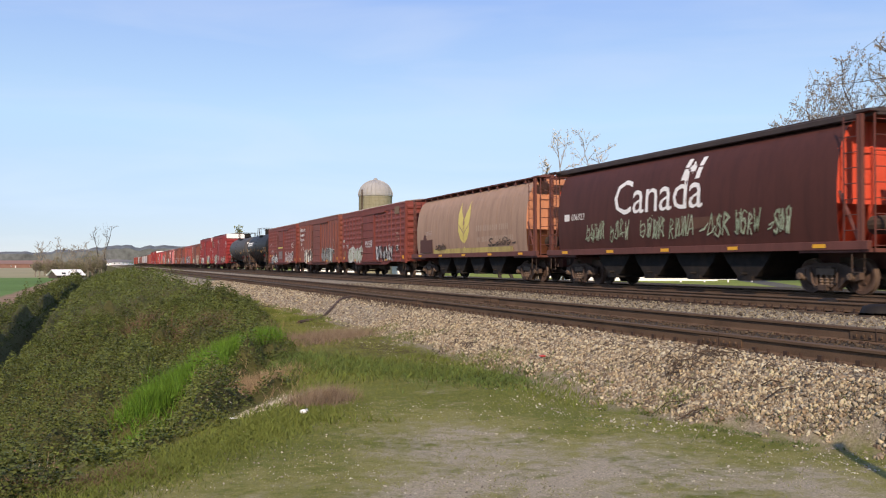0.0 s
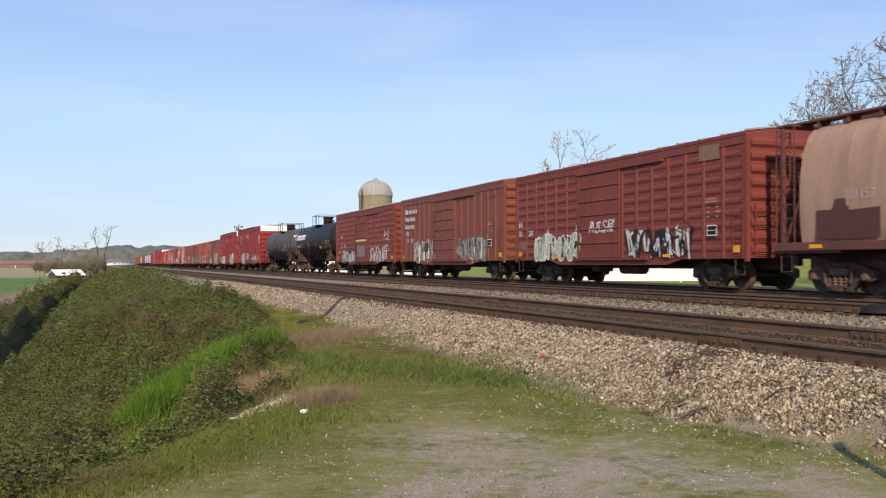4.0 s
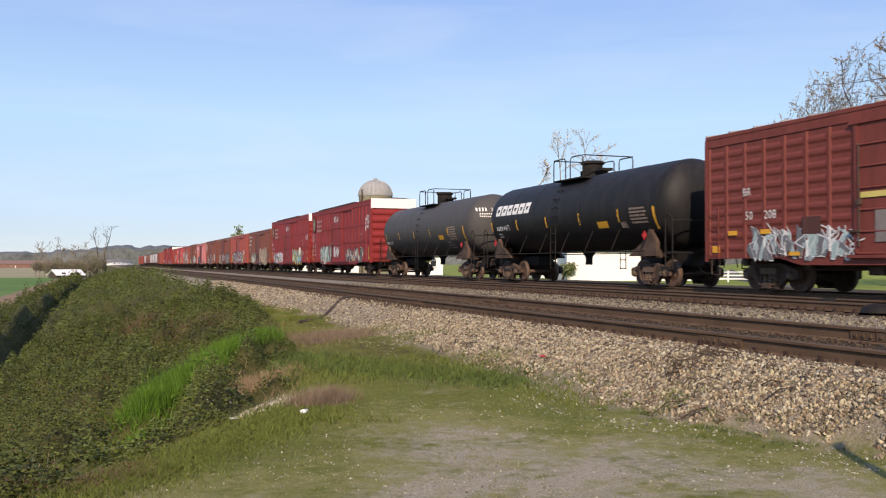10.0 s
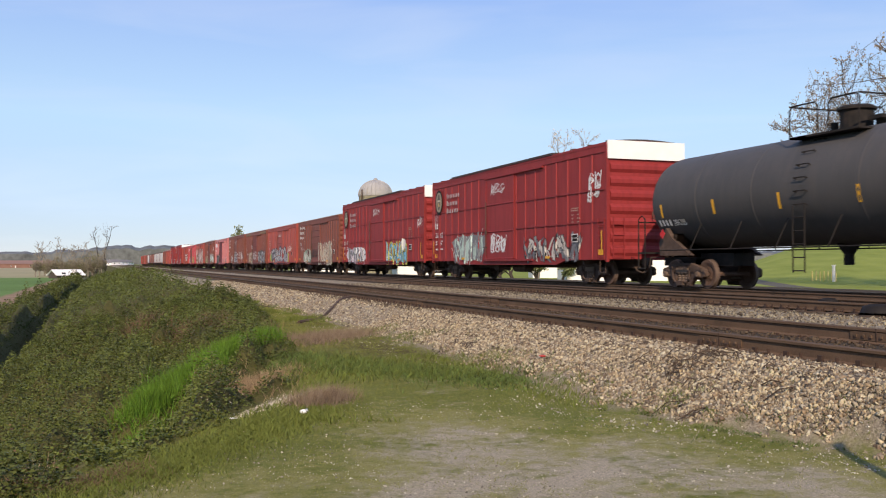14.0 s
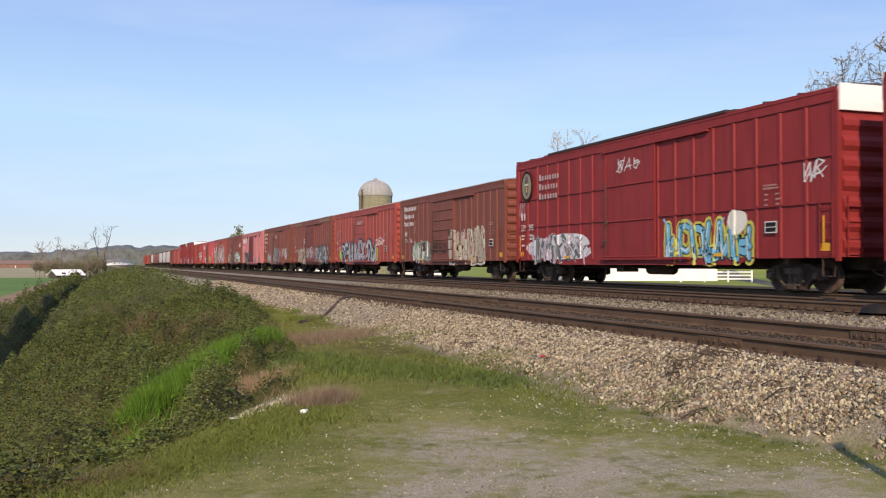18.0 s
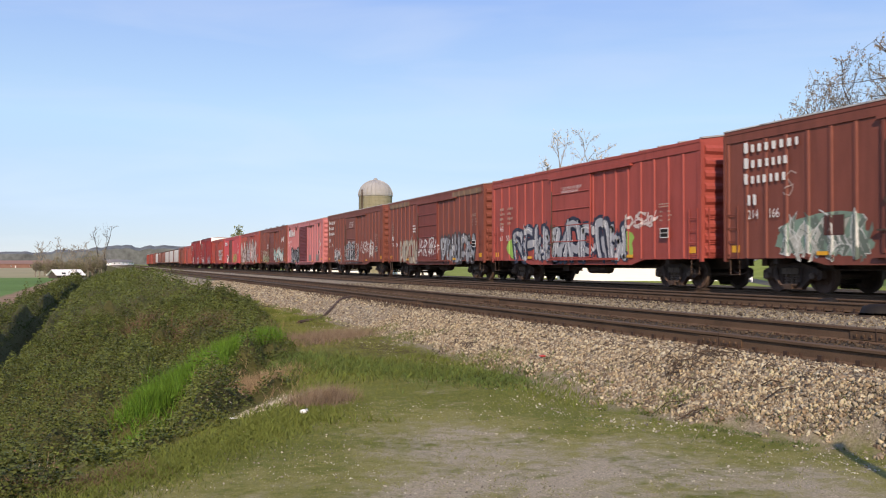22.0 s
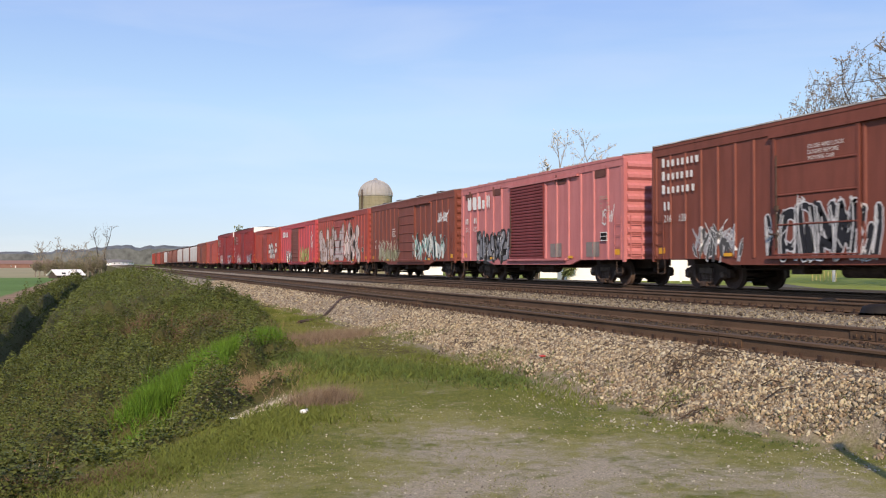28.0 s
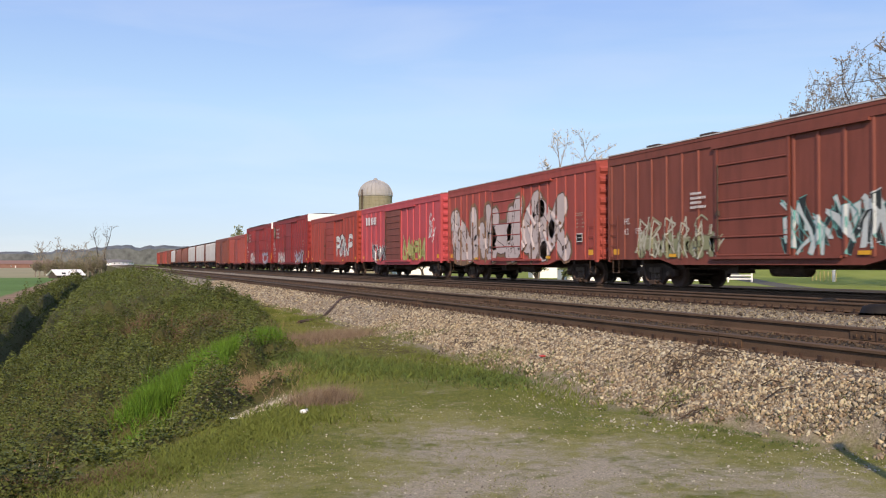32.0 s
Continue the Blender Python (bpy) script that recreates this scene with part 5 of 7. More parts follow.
            kinds = [[(-0.4, 0.9), (-0.3, 0.1), (0.1, 0.0), (0.35, 0.4), (0.1, 0.7), (-0.35, 0.55)], [(-0.35, 0.0), (0.0, 1.0), (0.35, 0.05)], [(-0.3, 0.35), (0.35, 0.45)],
                     [(0.4, 0.85), (0.0, 1.0), (-0.35, 0.75), (0.3, 0.35), (0.1, 0.0), (-0.4, 0.15)], [(-0.35, 0.0), (-0.3, 1.0), (0.3, 0.8), (-0.25, 0.5), (0.4, 0.0)],
                     [(-0.4, 1.0), (-0.1, 0.0), (0.1, 0.7), (0.25, 0.0), (0.45, 1.05)], [(-0.5, 0.1), (0.1, 0.2), (0.6, 0.5)]]
            for j in range(2 if style == "tag" else 4):
                st = rng.choice(kinds)
                sx, dz = rng.uniform(0.8, 1.25), rng.uniform(-0.1, 0.1)
                pts = [(cy - p * w * sx - (q - 0.5) * 0.25 * w, z0 + (z1 - z0) * (0.08 + 0.84 * q + dz)) for p, q in st]
                fine_pts = []
                for (p0, q0), (p1, q1) in zip(pts, pts[1:]):
                    for t in (0.0, 0.5):
                        fine_pts.append((p0 + (p1 - p0) * t + rng.uniform(-0.015, 0.015), q0 + (q1 - q0) * t + rng.uniform(-0.02, 0.02)))
                fine_pts.append(pts[-1])
                stroke(b, fine_pts, thin, depth, 0.008 + 0.0006 * (k % 5) + 0.002 * j, 2 if j % 2 == 0 else 3)
    me = b.mesh("graffiti", mats)
    return put("graffiti", me, car, None, label)


# ---- box cars ----
def car_end(car, m, z0, z1, skin, ribs, white=0.0):
    """A pressed steel end: a plate between corner posts, with wide horizontal corrugations."""
    b = Build().box(-W, W, -0.03, 0.0, z0, z1)
    for s in (-1, 1):
        b.box(s * W - 0.05, s * W + 0.05, -0.06, 0.05, z0 - 0.1, z1)
    end = put("end", shared(("end", skin.name, z0, z1), lambda: b.mesh("end", skin)), car, m)
    h = (z1 - white - z0) / (ribs + 0.2) * 0.38
    rib = shared(("corrugation", skin.name, round(h, 3)), lambda: Build().prism([(-0.03, -h), (-0.105, -h * 0.35), (-0.105, h * 0.35), (-0.03, h)], "x", -W + 0.10, W - 0.10).mesh("corrugation", skin))
    for k in range(ribs):
        put("corrugation", rib, end, pose(0, 0, z0 + (z1 - white - z0) * (k + 0.6) / (ribs + 0.2)))
    if white:
        put("white_panel", shared(("white_panel", z1), lambda: Build().box(-W - 0.02, W + 0.02, -0.12, -0.04, z1 - white, z1 + 0.165).mesh("white_panel", M["white"])), end, None, "white painted top of the end")


def roof_mesh(L, ze, rise, mats, ribs):
    b = Build()
    prof = [(-W - 0.05, ze - 0.10), (-W - 0.05, ze), (-W * 0.45, ze + rise * 0.75), (0, ze + rise), (W * 0.45, ze + rise * 0.75), (W + 0.05, ze), (W + 0.05, ze - 0.10)]
    b.prism(prof, "y", -L / 2 - 0.02, L / 2 + 0.02)
    b.m[1] = b.m[2] = b.m[3] = b.m[4] = 1
    for k in range(ribs + 1):
        y = -L / 2 + L * k / ribs
        b.prism([(-W - 0.03, ze), (-W * 0.45, ze + rise * 0.75), (0, ze + rise), (W * 0.45, ze + rise * 0.75), (W + 0.03, ze), (W + 0.03, ze + 0.05),
                 (W * 0.45, ze + rise * 0.75 + 0.05), (0, ze + rise + 0.05), (-W * 0.45, ze + rise * 0.75 + 0.05), (-W - 0.03, ze + 0.05)], "y", y - 0.05, y + 0.05, 1)
    return b.mesh("roof", mats)


def box_car(front, rear, body, label, category="box car", ze=4.58, rise=0.16, posts=7, corrugated=False, door=(0.3, 3.05), door_mat=None, door_ribs=6,
            end_ribs=9, white_end=0.0, end_mat=None, roof_mats=None, sill=0.95, post_w=0.13, post_d=0.038, rods=False, bright_edge=False):
    """front, rear: the ends of the body along the track at the clip's start."""
    L, mid = rear - front, (front + rear) / 2
    car = empty("box_car", pose(TRAIN_X, mid, 0))
    tagged(car, label, category, "cars of the goods train")
    MOVERS.append((car, mid))
    key = (body.name, round(L, 1), ze)
    dy, dw = door
    d0, d1 = dy - dw / 2, dy + dw / 2
    # side walls as a hollow shell: two sheets with inner faces and a floor
    for s in (-1, 1):
        put("side_wall", Build().box(min(s * W, s * (W - 0.06)), max(s * W, s * (W - 0.06)), -L / 2, L / 2, sill, ze - 0.10).mesh("side_wall", body), car)
    put("floor", Build().box(-W + 0.06, W - 0.06, -L / 2, L / 2, sill + 0.05, sill + 0.2).mesh("floor", M["steel_dark"]), car)
    put("roof", roof_mesh(L, ze, rise, roof_mats or [body, M["roof"]], 14), car)
    car_end(car, pose(0, -L / 2, 0), sill, ze - 0.1, end_mat or body, end_ribs, white_end)
    car_end(car, pose(0, L / 2, 0, 0, 0, 180), sill, ze - 0.1, end_mat or body, end_ribs, white_end)
    put("top_chord", Build().box(-W - 0.035, -W, -L / 2 + 0.02, L / 2 - 0.02, ze - 0.34, ze - 0.09).box(W, W + 0.035, -L / 2 + 0.02, L / 2 - 0.02, ze - 0.34, ze - 0.09).mesh("top_chord", body), car)
    if bright_edge:
        for s in (-1, 1):
            x0, x1 = sorted((s * (W + 0.065), s * (W - 0.5)))
            put("roof_edge", Build().prism([(x0, ze + (0.004 if s < 0 else 0.075)), (x1, ze + (0.075 if s < 0 else 0.004)), (x1, ze + (0.11 if s < 0 else 0.04)), (x0, ze + (0.04 if s < 0 else 0.11))], "y", -L / 2 - 0.03, L / 2 + 0.03).mesh("roof_edge", M["roof_edge"]), car, None, "bare galvanised roof edge")
    # side sill with its deeper middle
    b = Build()
    for s in (-1, 1):
        x0, x1 = sorted((s * (W + 0.012), s * (W - 0.10)))
        b.prism([(-L / 2, sill + 0.02), (-L / 2, sill - 0.02), (-L / 2 + 3.2, sill - 0.02), (-L / 2 + 4.0, sill - 0.20), (L / 2 - 4.0, sill - 0.20), (L / 2 - 3.2, sill - 0.02), (L / 2, sill - 0.02), (L / 2, sill + 0.02)], "x", x0, x1)
    put("side_sill", b.mesh("side_sill", body), car)
    b = Build().box(-0.32, 0.32, -L / 2 + 0.3, L / 2 - 0.3, 0.62, 0.98)
    for k in range(6):
        y = -L / 2 + 2 + (L - 4) * k / 5
        b.box(-W + 0.1, W - 0.1, y - 0.08, y + 0.08, 0.78, sill + 0.05)
    b.tube([(-0.8, -1.2, 0.62), (-0.8, 0.2, 0.62)], 0.2, 12)
    b.box(-1.2, -0.6, 1.3, 1.8, 0.5, 0.8)
    b.tube([(-1.0, -L / 2 + 3, 0.66), (-1.0, L / 2 - 3, 0.62)], 0.02, 5)
    put("underframe", b.mesh("underframe", M["steel_dark"]), car)
    # posts or corrugated panels on either hand of the door
    marks = []
    for a, e in ((-L / 2 + 0.12, d0 - 0.12), (d1 + 0.12, L / 2 - 0.12)):
        k = max(2, round(posts * (e - a) / (L - dw)))
        marks += [a + (e - a) * i / k for i in range(k + 1)]
    ph = ze - 0.36 - sill
    pm = shared(("post", key, ph, post_w, post_d), lambda: Build().prism([(-post_w / 2, 0), (-post_w * 0.32, post_d), (post_w * 0.32, post_d), (post_w / 2, 0)], "z", 0, ph).mesh("post", body))
    for y in marks:
        put("post", pm, car, pose(-W, y, sill, 0, 0, 90) if post_d else None)
        put("post", pm, car, pose(W, y, sill, 0, 0, -90))
    if corrugated:
        gaps = [(a, e) for a, e in zip(marks, marks[1:]) if not (a < dy < e)]
        for a, e in gaps:
            w = e - a - post_w

            sheet = shared(("panel", key, round(w, 2)), lambda: Build().box(-W - 0.006, -W, -w / 2, w / 2, sill + 0.03, sill + ph).mesh("side_panel", body))
            h = (ph - 0.2) / 9 * 0.33
            bead = shared(("bead", key, round(w, 2)), lambda: Build().prism([(-W - 0.006, -h), (-W - 0.034, -h * 0.3), (-W - 0.034, h * 0.3), (-W - 0.006, h)], "y", -w / 2 + 0.03, w / 2 - 0.03).mesh("bead", body))
            for turn in (0, 180):
                pn = put("side_panel", sheet, car, pose(0, (a + e) / 2, 0, 0, 0, turn))
                for k in range(9):
                    put("bead", bead, pn, pose(0, 0, sill + 0.12 + (ph - 0.2) * (k + 0.5) / 9))
    if rods:
        def beam():
            p = Build()
            for z in (sill + ph * 0.36, sill + ph * 0.66):
                p.box(-W - 0.04, -W, -L / 2 + 0.1, d0 - 0.1, z - 0.03, z + 0.03).box(-W - 0.04, -W, d1 + 0.1, L / 2 - 0.1, z - 0.03, z + 0.03)
            return p.mesh("side_beam", body)
        put("side_beam", shared(("beam", key), beam), car)
    # sliding door
    dm = door_mat or body
    dz0, dz1 = sill + 0.08, ze - 0.42
    for s in (-1, 1):
        b = Build()
        b.box(-0.05, 0, -dw / 2, dw / 2, dz0, dz1)
        h = 0.03 if door_ribs < 9 else 0.07
        dr = put("door", shared(("door", key, dw, dm.name), lambda: b.mesh("door", dm)), car, pose(s * (W + 0.012), dy, 0, 0, 0, 0 if s < 0 else 180))
        rib = shared(("door_rib", dm.name, dw, h), lambda: Build().prism([(-0.05, -h), (-0.082, -h * 0.4), (-0.082, h * 0.4), (-0.05, h)], "y", -dw / 2 + 0.05, dw / 2 - 0.05).mesh("door_rib", dm))
        for e in (-1, 1):
            put("door_stile", shared(("stile", dm.name, dz0, dz1), lambda: Build().box(-0.075, -0.04, -0.05, 0.05, dz0, dz1).mesh("door_stile", dm)), dr, pose(0, e * dw / 2, 0))
        for k in range(door_ribs + 1):
            put("door_rib", rib, dr, pose(0, 0, dz0 + (dz1 - dz0) * k / door_ribs))
        put("door_lock", shared(("lock", body.name), lambda: Build().tube([(-0.1, 0, 1.2), (-0.1, 0, 3.7)], 0.02, 6).box(-0.13, -0.06, -0.06, 0.06, 2.2, 2.34).box(-0.13, -0.06, -0.05, 0.3, 1.55, 1.6).mesh("door_lock", M["steel_dark"])), dr, pose(0, dw / 2 - 0.12, 0))
    for s in (-1, 1):
        x0, x1 = sorted((s * W, s * (W + 0.11)))
        put("door_track", Build().box(x0, x1, d0 - dw * 0.6, d1 + 0.3, sill - 0.03, sill + 0.05).mesh("door_track", body), car)
        put("door_track", Build().box(x0, x1, d0 - dw * 0.9, d1 + 0.2, ze - 0.43, ze - 0.35).mesh("door_track", body), car)
    for y, s in ((-L / 2, -1), (L / 2, 1)):
        lh = 1.55
        lm = shared(("ladder", body.name, lh), lambda: ladder_mesh(lh, body))
        put("ladder", lm, car, pose(-W - 0.01, y - s * 0.36, sill - 0.02))
        put("ladder", lm, car, pose(W + 0.01, y - s * 0.36, sill - 0.02, 0, 0, 180))
        put("ladder", lm, car, pose(-W + 0.4, y + s * 0.10, sill, 0, 0, 90 if s < 0 else -90))
        st = shared(("stirrup",), lambda: stirrup_mesh(M["steel_dark"]))
        put("stirrup", st, car, pose(-W + 0.03, y - s * 0.36, 0.45))
        put("stirrup", st, car, pose(W - 0.03, y - s * 0.36, 0.45))
        truck(car, y - s * 2.15)
        coupler(car, y, s)
    bw = shared(("brake_wheel",), lambda: Build().lathe([(-0.02, 0.24), (0.0, 0.27), (0.02, 0.24), (-0.02, 0.24)], "y", (0, 0, 0), 16).box(-0.25, 0.25, -0.012, 0.012, -0.02, 0.02).box(-0.02, 0.02, -0.012, 0.012, -0.25, 0.25).mesh("brake_wheel", M["steel_dark"]))
    put("brake_wheel", bw, car, pose(0.4, -L / 2 - 0.26, 2.6))

    def depth(y):
        if d0 < y < d1:
            return -W - 0.066
        for q in marks:
            if abs(y - q) < post_w * 0.42:
                return -W - post_d - 0.003
        return -W - (0.03 if corrugated else 0.004)
    for y in (-L / 2 + 0.45, L / 2 - 0.45):
        reflector(car, depth(y) - 0.004, y, sill + 0.16, 0.34, 0.2)
    for y in (-L / 4, L / 4):
        reflector(car, depth(y) - 0.05, y, sill + 0.05, 0.4, 0.1)
    return car, L, depth


# ---- hopper cars ----
def hopper_profile():
    """Half outline (x, z) of the bulging body, from the sill up to the roof edge."""
    return [(-1.50, 1.30), (-1.56, 1.75), (-1.585, 2.30), (-1.575, 2.85), (-1.52, 3.35), (-1.42, 3.80), (-1.26, 4.15), (-1.02, 4.38), (-0.55, 4.47)]


def hopper_depth(z):
    pr = hopper_profile()
    for (x0, z0), (x1, z1) in zip(pr, pr[1:]):
        if z0 <= z <= z1:
            return x0 + (x1 - x0) * (z - z0) / (z1 - z0)
    return pr[-1][0]


def bend_to(ob, depth, lift):
    """Lays a flat piece of writing on the curved side."""
    me = ob.data
    m = ob.matrix_basis.copy()
    inv = m.inverted()
    bm = bmesh.new()
    bm.from_mesh(me)
    bmesh.ops.triangulate(bm, faces=bm.faces)
    bmesh.ops.subdivide_edges(bm, edges=[e for e in bm.edges if e.calc_length() > 0.25], cuts=2)
    for v in bm.verts:
        p = m @ v.co
        p.x = depth(p.z) - lift
        v.co = inv @ p
    bm.to_mesh(me)
    bm.free()


def hopper_car(front, rear, body, ends, sill_mat, label, seams=9, straight=False, chute=None, roof_mat=None, fascia=False):
    L, mid = rear - front, (front + rear) / 2
    car = empty("hopper_car", pose(TRAIN_X, mid, 0))
    tagged(car, label, "hopper car", "cars of the goods train")
    MOVERS.append((car, mid))
    half = hopper_profile()
    if straight:
        half = [(-1.55, 1.30), (-1.57, 2.0), (-1.57, 4.0), (-1.5, 4.22), (-0.9, 4.42), (-0.5, 4.47)]
    ring = half + [(-x, z) for x, z in half[::-1]]
    b = Build()
    n = len(ring)
    ys = np.linspace(-L / 2, L / 2, seams * 2 + 1)
    for y in ys:
        b.v += [(x, y, z) for x, z in ring]
    for j in range(len(ys) - 1):
        for k in range(n - 1):
            b.f.append((j * n + k, j * n + k + 1, (j + 1) * n + k + 1, (j + 1) * n + k))
            b.m.append(0)
    put("body", b.mesh("body", body, smooth=True), car)
    # seams stand slightly proud of the sheets
    def seam():
        s = Build()
        out = [(x * 1.004, z + 0.003) for x, z in ring]
        for k in range(n - 1):
            s.poly([(ring[k][0], -0.04, ring[k][1]), (out[k][0], -0.025, out[k][1]), (out[k + 1][0], -0.025, out[k + 1][1]), (ring[k + 1][0], -0.04, ring[k + 1][1])])
            s.poly([(out[k][0], -0.025, out[k][1]), (out[k][0], 0.025, out[k][1]), (out[k + 1][0], 0.025, out[k + 1][1]), (out[k + 1][0], -0.025, out[k + 1][1])])
            s.poly([(out[k][0], 0.025, out[k][1]), (ring[k][0], 0.04, ring[k][1]), (ring[k + 1][0], 0.04, ring[k + 1][1]), (out[k + 1][0], 0.025, out[k + 1][1])])
        return s.mesh("seam", body, smooth=False)
    if seams > 1:
        sm = shared(("seam", body.name, straight), seam)
        for k in range(1, seams):
            put("seam", sm, car, pose(0, -L / 2 + L * k / seams, 0))
    for s in (-1, 1):
        # end wall: upright above, sloping inwards below
        e = Build()
        up = [(x, z) for x, z in ring if z >= 2.3]
        e.poly([(x, s * L / 2, z) for x, z in up])
        e.poly([(up[0][0], s * L / 2, up[0][1]), (up[-1][0], s * L / 2, up[-1][1]), (1.2, s * (L / 2 - 1.3), 1.25), (-1.2, s * (L / 2 - 1.3), 1.25)])
        for q in (-1, 1):
            e.poly([(q * 1.585, s * L / 2, 2.3), (q * 1.5, s * L / 2, 1.3), (q * 1.2, s * (L / 2 - 1.3), 1.25)])
            e.box(q * 0.5 - 0.04, q * 0.5 + 0.04, s * L / 2 - 0.03, s * L / 2 + 0.06, 1.3, 4.3)
        e.box(-1.45, 1.45, s * L / 2 - 0.02, s * L / 2 + 0.09, 3.55, 3.68)
        e.box(-1.5, 1.5, s * L / 2 - 0.02, s * L / 2 + 0.07, 2.28, 2.38)
        put("end", e.mesh("end", ends), car)
        # open end platform with corner posts, ladders and brake gear
        yo = s * (L / 2 + 1.0)
        p = Build().box(-1.55, 1.55, min(s * L / 2 - s * 1.4, yo), max(s * L / 2 - s * 1.4, yo), 1.06, 1.16).box(-0.35, 0.35, min(s * L / 2 - s * 2, yo), max(s * L / 2 - s * 2, yo), 0.66, 1.06)
        put("platform", p.mesh("platform", sill_mat), car)
        for q in (-1, 1):
            po = Build().box(q * 1.5 - 0.05, q * 1.5 + 0.05, yo - s * 0.28 - 0.05, yo - s * 0.28 + 0.05, 1.1, 4.42)
            put("corner_post", po.mesh("corner_post", sill_mat), car)
            br = Build().tube([(q * 1.5, s * L / 2, 2.6), (q * 1.5, yo - s * 0.3, 1.2)], 0.045, 6)
            put("brace", br.mesh("brace", sill_mat), car)
            lad = shared(("ladder", sill_mat.name, 3.3), lambda: ladder_mesh(3.3, sill_mat))
            put("ladder", lad, car, pose(q * 1.52, yo - s * 0.56, 1.1, 0, 0, 0 if q < 0 else 180))
            put("ladder", lad, car, pose(q * 1.2, yo + s * 0.02, 1.1, 0, 0, 90 if s < 0 else -90))
            put("stirrup", shared(("stirrup",), lambda: stirrup_mesh(M["steel_dark"])), car, pose(q * 1.5, yo - s * 0.4, 0.55))
        truck(car, s * (L / 2 - 0.9))
        coupler(car, s * (L / 2 + 0.92), s)
        t = Build().tube([(-0.55, s * (L / 2 + 0.15), 1.75), (-0.55, s * (L / 2 + 0.75), 1.75)], 0.24, 14).tube([(0.5, s * (L / 2 + 0.3), 1.5), (0.5, s * (L / 2 + 0.5), 2.6)], 0.05, 8)
        put("brake_cylinder", t.mesh("brake_cylinder", M["steel_dark"]), car)
    for q in (-1, 1):
        x0, x1 = sorted((q * 1.46, q * 1.60))
        put("side_sill", Build().box(x0, x1, -L / 2 - 1.0, L / 2 + 1.0, 1.12, 1.34).mesh("side_sill", sill_mat, bevel=0.01), car)
    # roof walk and hatches, level over the whole car
    rm = roof_mat or M["roof_dark"]
    rw = Build()
    for q in (-1, 1):
        rw.box(q * 0.95 - 0.22, q * 0.95 + 0.22, -L / 2 - 1.0, L / 2 + 1.0, 4.52, 4.57)
        k = 0
        while k < L:
            rw.box(q * 0.95 - 0.2, q * 0.95 + 0.2, -L / 2 + k - 0.03, -L / 2 + k + 0.03, 4.36, 4.52)
            k += 1.05
    rw.box(-1.5, 1.5, -L / 2 - 1.0, -L / 2 - 0.45, 4.46, 4.52).box(-1.5, 1.5, L / 2 + 0.45, L / 2 + 1.0, 4.46, 4.52)
    put("roof_walk", rw.mesh("roof_walk", rm), car)
    put("hatch_trough", Build().box(-0.45, 0.45, -L / 2 + 0.3, L / 2 - 0.3, 4.44, 4.62).mesh("hatch_trough", rm, bevel=0.03), car)
    if fascia:
        put("roof_edge", Build().box(-1.22, 1.22, -L / 2 - 0.98, L / 2 + 0.98, 4.37, 4.53).mesh("roof_edge", rm, bevel=0.02), car)
    # discharge chutes under the body
    for k in range(4):
        y = -L / 2 + 2.6 + (L - 5.2) * (k + 0.5) / 4
        w = (L - 5.2) / 4
        c = Build().prism([(y - w * 0.49, 1.25), (y - w * 0.36, 0.85), (y - w * 0.17, 0.42), (y + w * 0.17, 0.42), (y + w * 0.36, 0.85), (y + w * 0.49, 1.25)], "x", -1.3, 1.3)
        c.box(-1.38, 1.38, y - 0.32, y + 0.32, 0.3, 0.44)
        c.tube([(-1.5, y, 0.5), (1.5, y, 0.5)], 0.04, 6)
        put("chute", c.mesh("chute", chute or M["steel_black"]), car)
    for k in range(5):
        y = -L / 2 + 0.6 + (L - 1.2) * k / 4
        reflector(car, -1.605, y, 1.18, 0.45, 0.1)
    return car, L


# ---- tank cars ----
TANK_R, TANK_Z = 1.53, 2.82


def tank_depth(z):
    return -math.sqrt(max(0.0, TANK_R ** 2 - (z - TANK_Z) ** 2))


